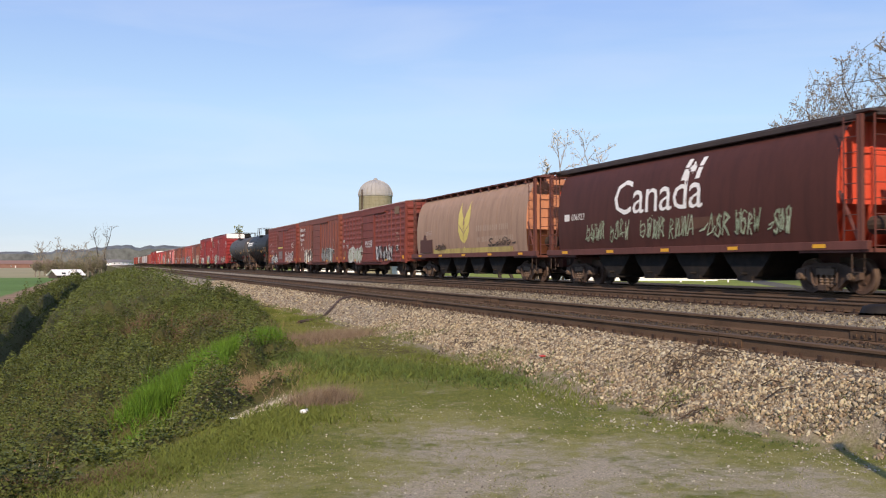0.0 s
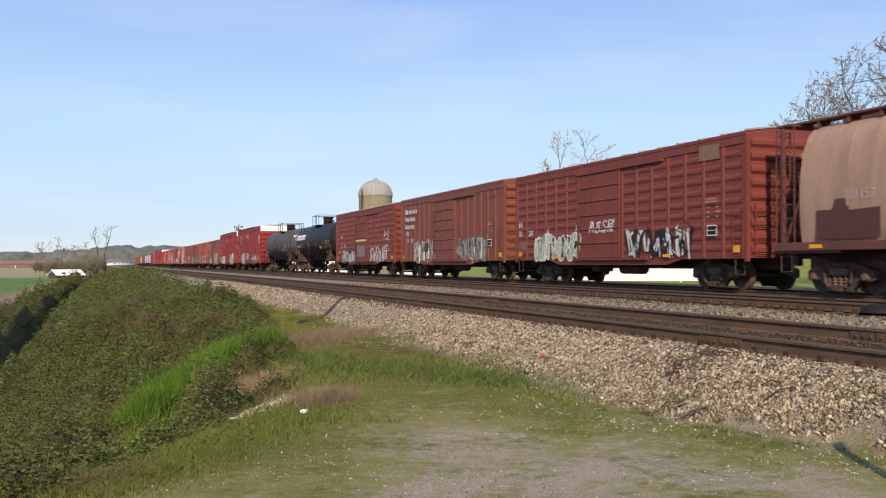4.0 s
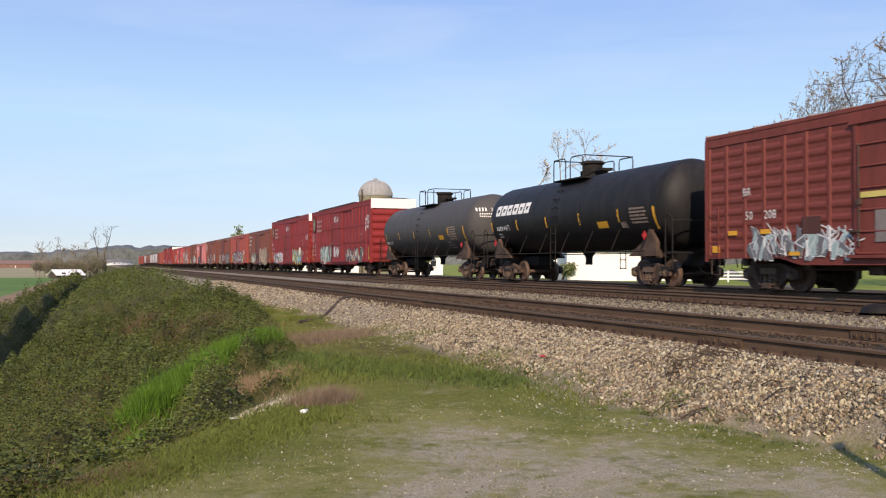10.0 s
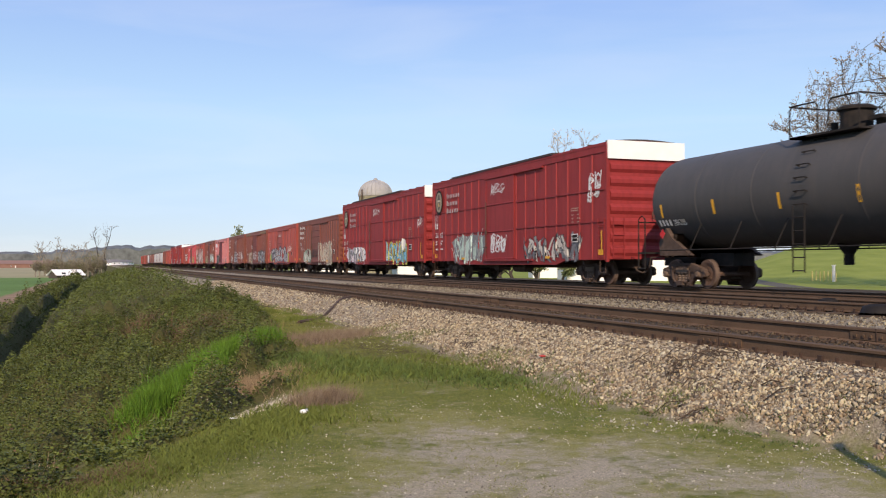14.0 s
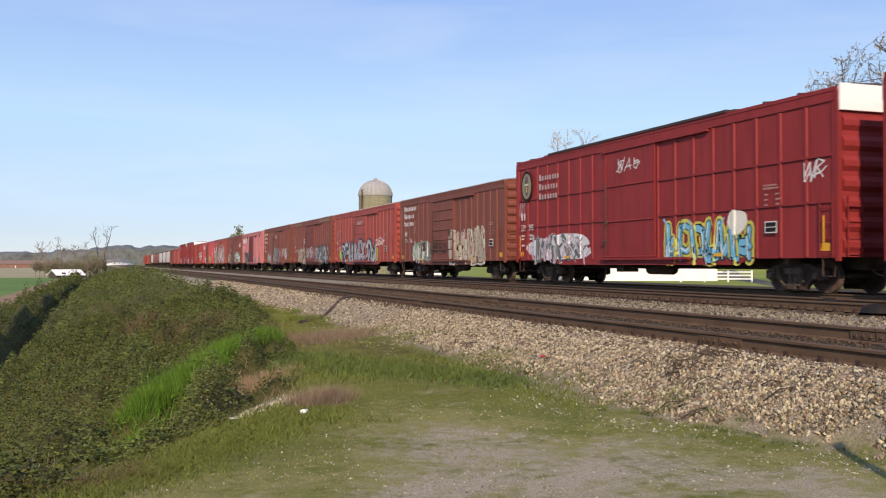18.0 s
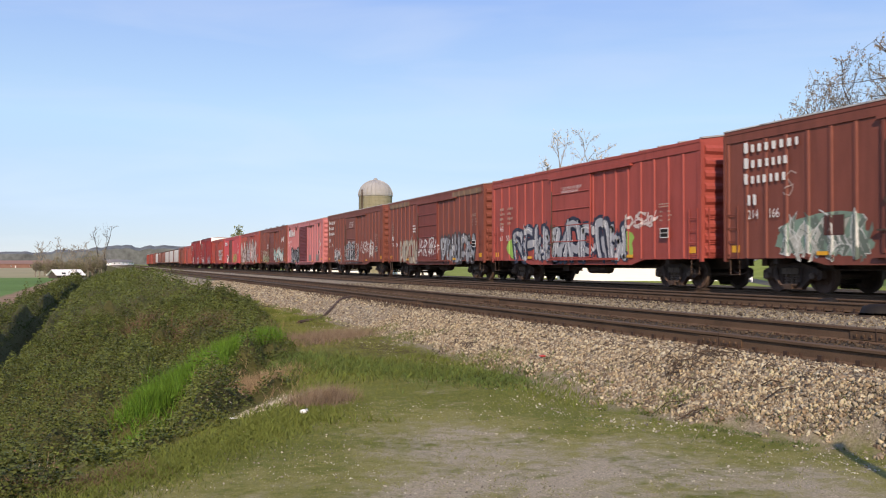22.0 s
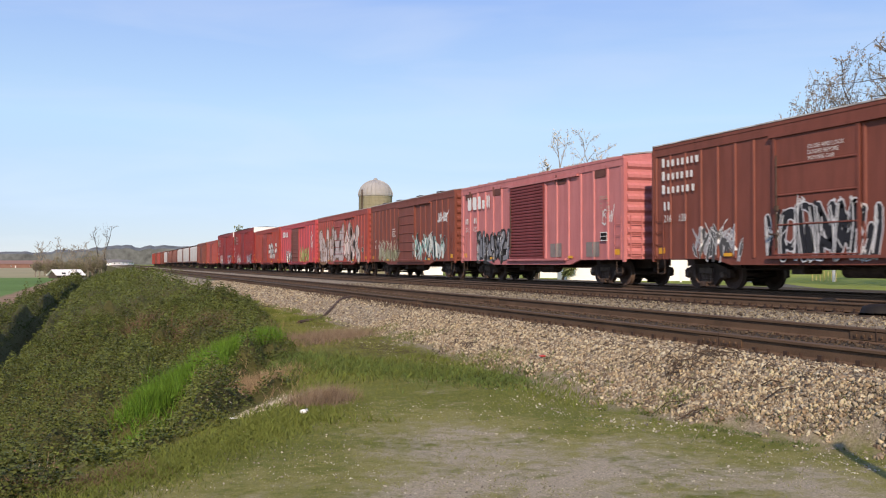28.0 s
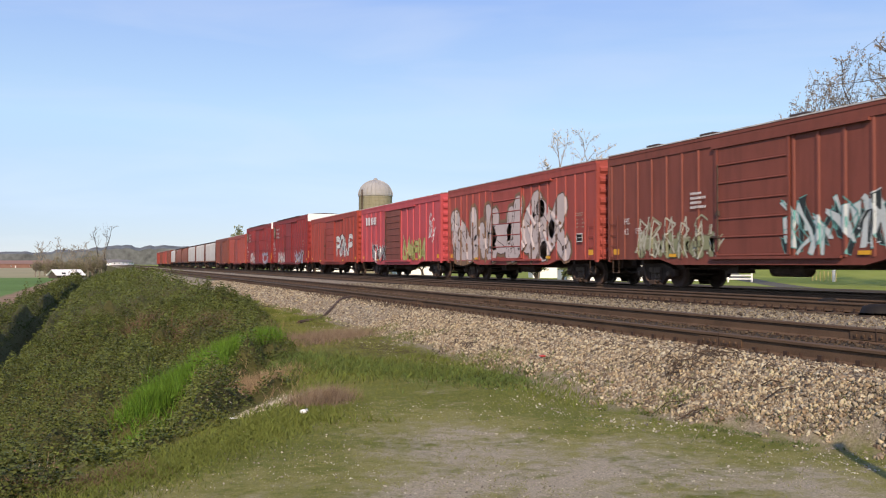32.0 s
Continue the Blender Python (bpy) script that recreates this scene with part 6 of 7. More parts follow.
def tank_car(front, rear, shell, label):
    L, mid = rear - front, (front + rear) / 2
    car = empty("tank_car", pose(TRAIN_X, mid, 0))
    tagged(car, label, "tank car", "cars of the goods train")
    MOVERS.append((car, mid))
    prof = [(-L / 2 + 0.78 * (1 - math.cos(a)), max(0.01, TANK_R * math.sin(a))) for a in np.linspace(0, math.pi / 2, 9)]
    prof += [(-p[0], p[1]) for p in prof[::-1]]
    put("tank", Build().lathe(prof, "y", (0, 0, TANK_Z), 44).mesh("tank", shell, smooth=True), car)
    for y in (-L / 2 + 3.2, -1.6, 2.4, L / 2 - 3.0):
        put("weld_band", shared(("band", shell.name), lambda: Build().lathe([(-0.05, TANK_R), (-0.03, TANK_R + 0.008), (0.03, TANK_R + 0.008), (0.05, TANK_R)], "y", (0, 0, TANK_Z), 44).mesh("weld_band", shell, smooth=True)), car, pose(0, y, 0))
    # manway with its platform and guard rails
    put("manway", Build().lathe([(4.2, 0.42), (4.82, 0.42), (4.84, 0.5), (4.90, 0.5), (4.96, 0.4), (4.97, 0.01)], "z", (0, 0, 0), 18).tube([(0, 0.8, 4.3), (0, 0.8, 4.62)], 0.11, 10).tube([(0.1, -0.75, 4.3), (0.1, -0.75, 4.58)], 0.16, 10)
        .box(-0.2, 0.35, -1.05, -0.6, 4.5, 4.6).mesh("manway", M["steel_black"]), car)
    pf = Build().box(-1.15, -0.3, -1.25, 1.25, 4.16, 4.21).box(0.3, 1.15, -1.25, 1.25, 4.16, 4.21).box(-1.15, 1.15, 0.6, 1.25, 4.16, 4.21)
    put("platform", pf.mesh("platform", M["steel_black"]), car)
    for q in (-1, 1):
        x = q * 1.12
        for y0, y1 in ((-1.25, -0.2), (0.2, 1.25)):
            put("guard_rail", Build().tube([(x, y0, 4.18), (x, y0, 4.95), (x, y0 + 0.1, 5.05), (x, y1 - 0.1, 5.05), (x, y1, 4.95), (x, y1, 4.18)], 0.024, 6).mesh("guard_rail", M["steel_black"]), car)
    for y in (-1.25, 1.25):
        put("guard_rail", Build().tube([(-1.12, y, 5.05), (1.12, y, 5.05)], 0.024, 6).mesh("guard_rail", M["steel_black"]), car)
    for q in (-1, 1):
        ld = Build()
        for sgn in (-0.22, 0.22):
            ld.tube([(q * 1.62, 0.35 + sgn, 0.55), (q * 1.62, 0.35 + sgn, 2.3)], 0.02, 5)
        for zz in np.linspace(0.6, 4.1, 11):
            xx = q * (0.09 - tank_depth(max(TANK_Z, zz)))
            ld.tube([(xx, 0.13, zz), (xx, 0.57, zz)], 0.018, 5)
            if zz > 2.3:
                for sgn in (-0.2, 0.2):
                    ld.tube([(xx, 0.35 + sgn, zz), (xx - q * 0.11, 0.35 + sgn, zz - 0.03)], 0.018, 5)
        put("ladder", ld.mesh("ladder", M["steel_black"]), car)
        # long hand rail low on the side, carried on slanting brackets
        hr = Build().tube([(q * 1.62, -L / 2 + 1.2, 1.22), (q * 1.62, L / 2 - 1.2, 1.22)], 0.022, 6)
        k = -L / 2 + 1.5
        while k < L / 2 - 1.2:
            hr.tube([(q * 1.62, k, 1.22), (q * 1.34, k - 0.18, 2.02)], 0.02, 5)
            k += 1.95
        put("hand_rail", hr.mesh("hand_rail", M["steel_black"]), car)
    for s in (-1, 1):
        ye = s * L / 2
        st = Build().box(-0.4, 0.4, min(ye + s * 0.35, ye - s * 3.4), max(ye + s * 0.35, ye - s * 3.4), 0.72, 1.12)
        st.box(-1.5, 1.5, min(ye - s * 0.2, ye + s * 0.3), max(ye - s * 0.2, ye + s * 0.3), 1.12, 1.18)
        put("stub_sill", st.mesh("stub_sill", M["steel_black"]), car)
        for q in (-1, 1):
            sd = Build().prism([(ye - s * 2.6, 1.05), (ye - s * 0.9, 1.05), (ye - s * 0.85, 1.5), (ye - s * 1.25, 1.95), (ye - s * 1.6, 1.6)], "x", min(q * 1.25, q * 1.40), max(q * 1.25, q * 1.40))
            sd.prism([(-1.4, 1.0), (1.4, 1.0), (1.3, 1.75), (-1.3, 1.75)], "y", ye - s * 1.55, ye - s * 1.75)
            put("saddle", sd.mesh("saddle", M["steel_dark"]), car)
            rl = Build().tube([(q * 1.5, ye - s * 0.15, 0.6), (q * 1.5, ye - s * 0.15, 2.3), (q * 1.5, ye + s * 0.05, 2.42), (q * 1.5, ye + s * 0.25, 2.3), (q * 1.5, ye + s * 0.25, 0.6)], 0.022, 6)
            rl.tube([(q * 1.5, ye - s * 0.15, 0.62), (q * 1.5, ye + s * 0.25, 0.62)], 0.022, 6)
            put("end_rail", rl.mesh("end_rail", M["steel_black"]), car)
            pl = Build().prism([(0, -0.16), (0.16, 0), (0, 0.16), (-0.16, 0)], "x", -0.006, 0.006)
            put("placard", pl.mesh("placard", M["placard_red"]), car, pose(q * 1.57, ye - s * 1.3, 1.75), "red diamond warning placard")
        put("end_rail", Build().tube([(-1.5, ye + s * 0.25, 2.2), (1.5, ye + s * 0.25, 2.2)], 0.022, 6).mesh("end_rail", M["steel_black"]), car)
        truck(car, ye - s * 1.75)
        coupler(car, ye + s * 0.25, s)
    bo = Build().lathe([(1.02, 0.12), (1.3, 0.3), (1.45, 0.5)], "z", (0, 0.3, 0), 14).tube([(0, 0.3, 0.75), (0, 0.3, 1.1)], 0.14, 10)
    put("bottom_outlet", bo.mesh("bottom_outlet", M["steel_black"]), car)

    def mark(y, z0, z1, w):
        """A reflective strip wrapped on the shell."""
        b = Build()
        for a, e in zip(np.linspace(z0, z1, 5), np.linspace(z0, z1, 5)[1:]):
            b.poly([(tank_depth(a) - 0.006, y + w / 2, a), (tank_depth(a) - 0.006, y - w / 2, a), (tank_depth(e) - 0.006, y - w / 2, e), (tank_depth(e) - 0.006, y + w / 2, e)])
        put("reflector", b.mesh("reflector", M["yellow"]), car)
    for y in (6.9, 4.15, 1.25, -1.6, -4.5):
        mark(y, 2.28, 2.72, 0.11)
    mark(-6.8, 1.95, 2.72, 0.14)
    mark(-3.3, 2.1, 2.34, 0.75)
    return car, L


# ---- the cars in order, from the front ----
M["steel_black"] = mat("black_steel", (0.016, 0.014, 0.013), 0.85, 0.0, 0.3, 5, 40, 0.1, dirt=(0.07, 0.052, 0.038), dirt_amount=0.35)
M["placard_red"] = mat("red_placard", (0.5, 0.03, 0.03), 0.5, 0, 0.1)
M["tan_patch"] = mat("tan_repaint", (0.20, 0.13, 0.085), 0.7, 0, 0.15, 3, 30, 0)
M["dark_patch"] = mat("dark_repaint", (0.09, 0.04, 0.033), 0.7, 0, 0.15, 3, 30, 0)
M["grey_patch"] = mat("grey_repaint", (0.22, 0.19, 0.175), 0.7, 0, 0.3, 3, 30, 0)
M["leaf_yellow"] = mat("pale_yellow_paint", (0.62, 0.52, 0.15), 0.65, 0, 0.15, 3, 25, 0)
M["faint"] = mat("faded_lettering", (0.40, 0.30, 0.23), 0.7, 0, 0.2, 5, 25, 0)
M["roof_edge"] = mat("bright_galvanised_edge", (0.55, 0.54, 0.52), 0.5, 0.0, 0.3, 1.5, 20, 0, dirt=(0.12, 0.06, 0.045), dirt_amount=0.9)
M["faded_white"] = mat("faded_white_lettering", (0.45, 0.38, 0.36), 0.7, 0, 0.25, 3, 25, 0)
PAINT = {
    "maroon": paint("maroon_paint", (0.190, 0.048, 0.036)),
    "brown": paint("brown_red_paint", (0.200, 0.064, 0.044)),
    "oxide": paint("oxide_red_paint", (0.335, 0.072, 0.056)),
    "crimson": paint("crimson_paint", (0.250, 0.029, 0.028)),
    "bright": paint("bright_red_paint", (0.33, 0.055, 0.038)),
    "pink": paint("faded_pink_red_paint", (0.50, 0.185, 0.18), 0.35, dirt=(0.30, 0.06, 0.06)),
    "pink_red": paint("faded_red_paint", (0.46, 0.075, 0.085), 0.35, dirt=(0.28, 0.05, 0.05)),
    "louvre": paint("dark_maroon_paint", (0.175, 0.040, 0.040)),
    "dark_brown": paint("dark_brown_paint", (0.205, 0.062, 0.043)),
    "hopper_brown": paint("dark_hopper_brown_paint", (0.075, 0.025, 0.018), 0.5, 0.6),
    "hopper_red": paint("vivid_red_paint", (0.58, 0.075, 0.035), 0.3),
    "hopper_tan": paint("tan_paint", (0.36, 0.235, 0.165), 0.6, 0.65, (0.19, 0.12, 0.08)),
    "hopper_orange": paint("dusty_orange_paint", (0.50, 0.22, 0.12), 0.45, 0.65, (0.25, 0.12, 0.08)),
    "sill_brown": paint("brown_sill_paint", (0.13, 0.05, 0.04), 0.5),
    "hopper_white": paint("dirty_white_hopper_paint", (0.58, 0.56, 0.52), 0.5, 0.6, (0.38, 0.24, 0.15)),
    "hopper_rust": paint("rusty_hopper_paint", (0.27, 0.10, 0.06), 0.5, 0.7),
    "tank_black": paint("black_tank_paint", (0.012, 0.0115, 0.012), 0.35, 0.55, (0.055, 0.045, 0.04)),
    "tank_grey": paint("grey_tank_paint", (0.064, 0.061, 0.059), 0.4, 0.6, (0.10, 0.085, 0.075)),
}
# graffiti colours
SILVER, WHITE_S, BLACK_S, GREEN_S = (0.42, 0.42, 0.43), (0.68, 0.68, 0.66), (0.018, 0.018, 0.02), (0.25, 0.42, 0.08)
TEAL_S, GREY_S, CREAM_S, BLUE_S, PALE_S = (0.10, 0.26, 0.24), (0.15, 0.155, 0.165), (0.52, 0.43, 0.32), (0.10, 0.33, 0.52), (0.50, 0.40, 0.38)


def patch(car, depth, y0, y1, z0, z1, m, lift=0.006):
    b = Build()
    strip_fill(b, [(y0, z0), (y0, z1), (y1, z1), (y1, z0)], depth, lift, 0, 0.1)
    put("paint_patch", b.mesh("paint_patch", m, weld=0.004), car)


def stencils(car, depth, y, seed, z=2.7, m=None):
    """Small data panels near the front end of the side: too small to read."""
    m = m or M["faint"]
    bars(car, [8, 8], depth(y) - 0.066, y + 0.4, z, 0.045, 0.04, 0.075, m, seed)
    bars(car, [2, 2, 2], depth(y) - 0.066, y + 0.35, z - 0.25, 0.05, 0.09, 0.08, m, seed + 1)
    bars(car, [2, 3, 2], depth(y) - 0.066, y - 0.1, z - 0.25, 0.05, 0.09, 0.08, m, seed + 2)
    b = Build().box(-0.004, 0, -0.24, 0.24, 0, 0.32).box(-0.008, 0, -0.21, 0.21, 0.03, 0.15, 1).box(-0.008, 0, -0.21, 0.21, 0.17, 0.29, 1)
    put("data_panel", b.mesh("data_panel", [M["letter"], M["steel_black"]]), car, pose(depth(y) - 0.064, y + 0.1, 1.62))


# car ahead of the first one seen: only its rear end shows
hopper_car(-0.6, 14.6, PAINT["hopper_brown"], PAINT["hopper_red"], PAINT["sill_brown"], "dark brown grain hopper car with vivid red ends", 1, fascia=True)

car, L = hopper_car(18.4, 33.5, PAINT["hopper_brown"], PAINT["hopper_red"], PAINT["sill_brown"], "dark brown grain hopper car with white wordmark and red ends", 1, fascia=True)


def laid(ob, depth=hopper_depth, lift=0.008):
    bend_to(ob, depth, lift)
    return ob


laid(lettering(car, "Canada", -1.6, 3.3, 2.52, 1.72, M["white"], 0.95, 1.08, "white serifless wordmark"))
fl = Build()
for x0, x1 in ((0.0, 0.16), (0.52, 0.68)):
    fl.poly([(1.4 * x0, 0, 0), (1.4 * x1, 0, 0), (1.4 * x1 + 0.2, 0.66, 0), (1.4 * x0 + 0.2, 0.66, 0)])
lf = [(0.0, -0.17), (0.02, -0.06), (0.14, -0.09), (0.11, -0.03), (0.18, 0.04), (0.12, 0.06), (0.13, 0.12), (0.05, 0.08), (0.06, 0.17), (0.0, 0.22)]
lf = lf + [(-x, y) for x, y in lf[::-1]]
fl.poly([(0.57 + x * 1.1, 0.33 + y * 1.1, 0) for x, y in lf])
laid(put("flag_emblem", fl.mesh("flag_emblem", M["white"]), car, on_side(-1.6, -0.8, 3.42), "white two-bar flag with leaf"))
laid(lettering(car, "606923", -1.6, 6.45, 2.46, 0.36, M["letter"]))
laid(put("number_panel", Build().poly([(0, 0, 0), (0.42, 0, 0), (0.42, 0.26, 0), (0, 0.26, 0)]).mesh("number_panel", M["letter"]), car, on_side(-1.6, 7.0, 2.45)))
hd = lambda y: -1.575
for k, (a, wide) in enumerate(((5.25, 1.4), (3.5, 1.3), (1.5, 1.5), (-0.2, 1.4), (-1.9, 1.45), (-3.55, 1.1), (-5.0, 0.9))):
    g = graffiti(car, a, a - wide, 1.58, 2.36, hd, (0.36, 0.41, 0.29), (0.2, 0.2, 0.2), (0.25, 0.31, 0.2), 70 + k, 4, "tag", label="pale green spray tag")
b = Build()
strip_fill(b, [(-0.9, 2.7), (-0.7, 1.95), (-1.6, 1.85), (-2.6, 1.95), (-2.9, 2.5), (-2.2, 2.35), (-1.5, 2.9)], hd, 0.006, 0)
put("paint_patch", b.mesh("paint_patch", mat("ghosted_brown_paint", (0.105, 0.05, 0.03), 0.6, 0, 0.3, 2, 12, 0), weld=0.004), car, None, "ghost of an older painted emblem")

car, L = hopper_car(36.5, 51.4, PAINT["hopper_tan"], PAINT["hopper_orange"], PAINT["sill_brown"], "dusty tan grain hopper car with yellow wheat emblem", 9, roof_mat=PAINT["sill_brown"])
lv = Build()
for s in (-1, 1):
    lv.poly([(s * x, z, 0) for x, z in [(0.05, 0.1), (0.45, 0.30), (0.74, 0.72), (0.76, 1.05), (0.10, 0.62)]])
    lv.poly([(s * x, z, 0) for x, z in [(0.08, 0.70), (0.76, 1.12), (0.80, 1.6), (0.64, 2.2), (0.40, 1.75), (0.12, 1.4)]])
lv.poly([(-0.04, -0.3, 0), (0.04, -0.3, 0), (0.03, 1.4, 0), (-0.03, 1.4, 0)])
laid(put("wheat_emblem", lv.mesh("wheat_emblem", M["leaf_yellow"]), car, on_side(-1.6, 0.0, 1.72), "pale yellow wheat leaf emblem"))
laid(bars(car, [3, 0], -1.6, -1.7, 2.36, 0.3, 0.2, 0.26, M["faint"], 5), lift=0.012)
laid(bars(car, [8], -1.6, -2.55, 2.36, 0.28, 0.2, 0.23, M["faint"], 6), lift=0.012)
laid(bars(car, [5], -1.6, -4.5, 2.36, 0.28, 0.2, 0.24, M["faint"], 7), lift=0.012)
laid(bars(car, [2, 0], -1.6, -1.8, 1.84, 0.26, 0.2, 0.22, M["faint"], 8), lift=0.012)
laid(bars(car, [18], -1.6, -2.4, 1.84, 0.26, 0.2, 0.22, M["faint"], 9), lift=0.012)
laid(lettering(car, "101157", -1.6, 5.9, 2.36, 0.34, M["faded_white"]), lift=0.012)
yb = Build()
yb.box(-0.008, 0, -6.0, 4.6, 1.32, 1.58)
put("yellow_band", yb.mesh("yellow_band", mat("worn_yellow_paint", (0.42, 0.34, 0.11), 0.7, 0, 0.25, 1.5, 20, 0, streak=1.5, dirt=(0.2, 0.13, 0.08), dirt_amount=0.8)), car, pose(-1.56, 0, 0, 0, 0, 0))
pb = Build()
strip_fill(pb, [(6.85, 1.4), (6.85, 2.14), (6.3, 2.14), (6.2, 2.4), (5.8, 2.4), (5.75, 2.1), (4.75, 2.14), (4.75, 1.4)], hd, 0.012, 0)
put("paint_patch", pb.mesh("paint_patch", M["dark_patch"], weld=0.004), car, None, "maroon repaint square")
graffiti(car, 4.2, 2.6, 1.5, 1.85, hd, (0.05, 0.035, 0.03), BLACK_S, (0.06, 0.04, 0.03), 91, 5, "tag", label="thin black spray tag")
graffiti(car, -3.2, -6.4, 1.6, 2.0, hd, (0.06, 0.045, 0.035), BLACK_S, (0.06, 0.04, 0.03), 92, 6, "tag", label="thin black spray tag")

car, L, d = box_car(53.5, 69.1, PAINT["maroon"], "maroon ribbed steel box car with white graffiti", corrugated=True, posts=14, door=(0.55, 3.0), ze=4.56)
lettering(car, "BR", -1.67, 7.45, 2.36, 0.32, spread=1.1)
lettering(car, "50", -1.67, 7.45, 1.95, 0.34)
lettering(car, "287", -1.67, 6.5, 1.95, 0.34)
patch(car, d, -5.6, -6.6, 3.9, 4.35, M["tan_patch"], 0.01)
patch(car, d, 7.5, 6.75, 1.35, 1.75, M["tan_patch"], 0.01)
graffiti(car, 5.9, 1.95, 0.86, 2.0, d, (0.42, 0.46, 0.36), WHITE_S, (0.2, 0.25, 0.1), 3, 5, "bubble", label="pale green and white sprayed letters")
graffiti(car, -1.3, -5.3, 0.9, 2.15, d, (0.60, 0.60, 0.58), BLACK_S, BLACK_S, 4, 6, "wild", label="white sprayed letters with black lines")
graffiti(car, 1.2, -0.6, 1.9, 2.4, d, WHITE_S, WHITE_S, WHITE_S, 5, 4, "tag")
stencils(car, d, -6.4, 11)

car, L, d = box_car(70.5, 86.0, PAINT["brown"], "brown-red steel box car with white lettering and graffiti", posts=15, door=(0.15, 3.15), ze=4.6, bright_edge=True)
CAR_NAME = [(8, 0.0), (7, -0.44), (7, -0.88)]


def owner_name(car, x, y, z, scale=1.0, m=None, seed=2):
    """Three lines of owner's lettering, as plain blocks, the first of each line taller."""
    for k, (n, dz) in enumerate(CAR_NAME):
        bars(car, [1], x, y, z + dz * scale, 0.30 * scale, 0, 0.30 * scale, m, seed + k, 0.72)
        bars(car, [n - 1], x, y - 0.30 * scale, z + dz * scale, 0.22 * scale, 0, 0.275 * scale, m, seed + k, 0.62)


owner_name(car, d(6) - 0.064, 6.65, 3.72)
bars(car, [2], -1.67, 6.55, 2.42, 0.30, 0, 0.26, seed=3)
lettering(car, "214", -1.67, 6.53, 2.02, 0.36, width=0.85)
lettering(car, "091", -1.67, 5.68, 2.02, 0.36, width=0.85)
graffiti(car, 5.3, 1.6, 0.82, 2.25, d, (0.34, 0.32, 0.28), (0.12, 0.11, 0.10), (0.60, 0.58, 0.52), 6, 5, "wild", label="grey and silver wildstyle graffiti")
patch(car, d, 3.4, 2.7, 1.45, 1.95, M["dark_patch"], 0.024)
graffiti(car, -1.85, -5.7, 0.84, 2.25, d, (0.20, 0.185, 0.155), (0.05, 0.05, 0.05), (0.40, 0.45, 0.43), 7, 6, "wild", halo=(0.25, 0.30, 0.30), label="dark grey sprayed letters with pale halo")
stencils(car, d, -6.3, 12)
b = Build()
for e in (-6.0, -7.0):
    b.box(-0.03, 0, e - 0.03, e + 0.03, 1.9, 4.0)
b.box(-0.03, 0, -7.0, -6.0, 3.94, 4.0)
put("panel_frame", b.mesh("panel_frame", PAINT["brown"]), car, pose(-W, 0, 0))

car, L, d = box_car(87.5, 102.85, PAINT["maroon"], "maroon ribbed box car with yellow-barred door and graffiti", corrugated=True, posts=14, door=(0.15, 3.1), ze=4.58)
lettering(car, "BR", -1.67, 5.95, 2.70, 0.32)
lettering(car, "50", -1.67, 5.85, 2.02, 0.34)
lettering(car, "208", -1.67, 5.05, 2.02, 0.34)
patch(car, d, 1.55, -1.3, 2.36, 2.5, M["leaf_yellow"], 0.022)
patch(car, d, 1.1, -0.9, 1.3, 2.05, M["grey_patch"], 0.022)
patch(car, d, 3.6, 2.9, 1.55, 2.0, M["dark_patch"], 0.024)
for y in (6.4, 5.0):
    reflector(car, -1.67, y, 1.6, 0.4, 0.13)
graffiti(car, 5.8, 1.6, 0.86, 1.9, d, (0.34, 0.45, 0.44), GREY_S, WHITE_S, 8, 6, "wild", label="pale blue and grey wildstyle graffiti")
graffiti(car, -2.1, -6.3, 0.9, 2.0, d, WHITE_S, BLACK_S, (0.45, 0.4, 0.38), 9, 6, "tags", label="white sprayed outlines")
graffiti(car, -5.4, -6.6, 2.3, 3.0, d, WHITE_S, BLACK_S, WHITE_S, 10, 2, "tag")
stencils(car, d, -6.6, 13)

car, L = tank_car(105.1, 120.4, PAINT["tank_black"], "glossy black tank car with yellow reflective strips")
wm = Build()
for k in range(6):
    x0 = 0.61 * k
    wm.poly([(x0, 0, 0), (x0 + 0.50, 0, 0), (x0 + 0.58, 0.46, 0), (x0 + 0.08, 0.46, 0)])
    wm.poly([(x0 + 0.17, 0.15, 0.004), (x0 + 0.37, 0.15, 0.004), (x0 + 0.40, 0.30, 0.004), (x0 + 0.20, 0.30, 0.004)], 1)
laid(put("wordmark", wm.mesh("wordmark", [M["white"], PAINT["tank_black"]]), car, on_side(-1.6, 6.42, 2.98), "white leaning block wordmark"), lambda z: tank_depth(z))
laid(bars(car, [4], -1.6, 6.35, 2.30, 0.2, 0, 0.17, seed=5), tank_depth)
laid(lettering(car, "44673", -1.6, 5.62, 2.30, 0.34, width=0.82), tank_depth)
laid(bars(car, [4, 4], -1.6, 6.3, 2.12, 0.06, 0.06, 0.1, seed=6), tank_depth)
laid(bars(car, [12, 12, 12, 12, 12], -1.6, -5.3, 2.66, 0.07, 0.05, 0.09, M["faint"], 7), tank_depth)
laid(bars(car, [3], -1.6, -4.6, 2.05, 0.22, 0, 0.14, M["faint"], 8, 0.7), tank_depth)

car, L = tank_car(122.2, 138.3, PAINT["tank_grey"], "dark grey tank car with yellow reflective strips")
laid(bars(car, [4], -1.6, 7.2, 2.02, 0.2, 0, 0.18, seed=5), tank_depth)
laid(lettering(car, "286205", -1.6, 6.4, 2.02, 0.28, width=0.8), tank_depth)
laid(bars(car, [12, 12, 12, 12, 12, 12], -1.6, -4.6, 2.68, 0.07, 0.05, 0.09, M["faint"], 7), tank_depth)
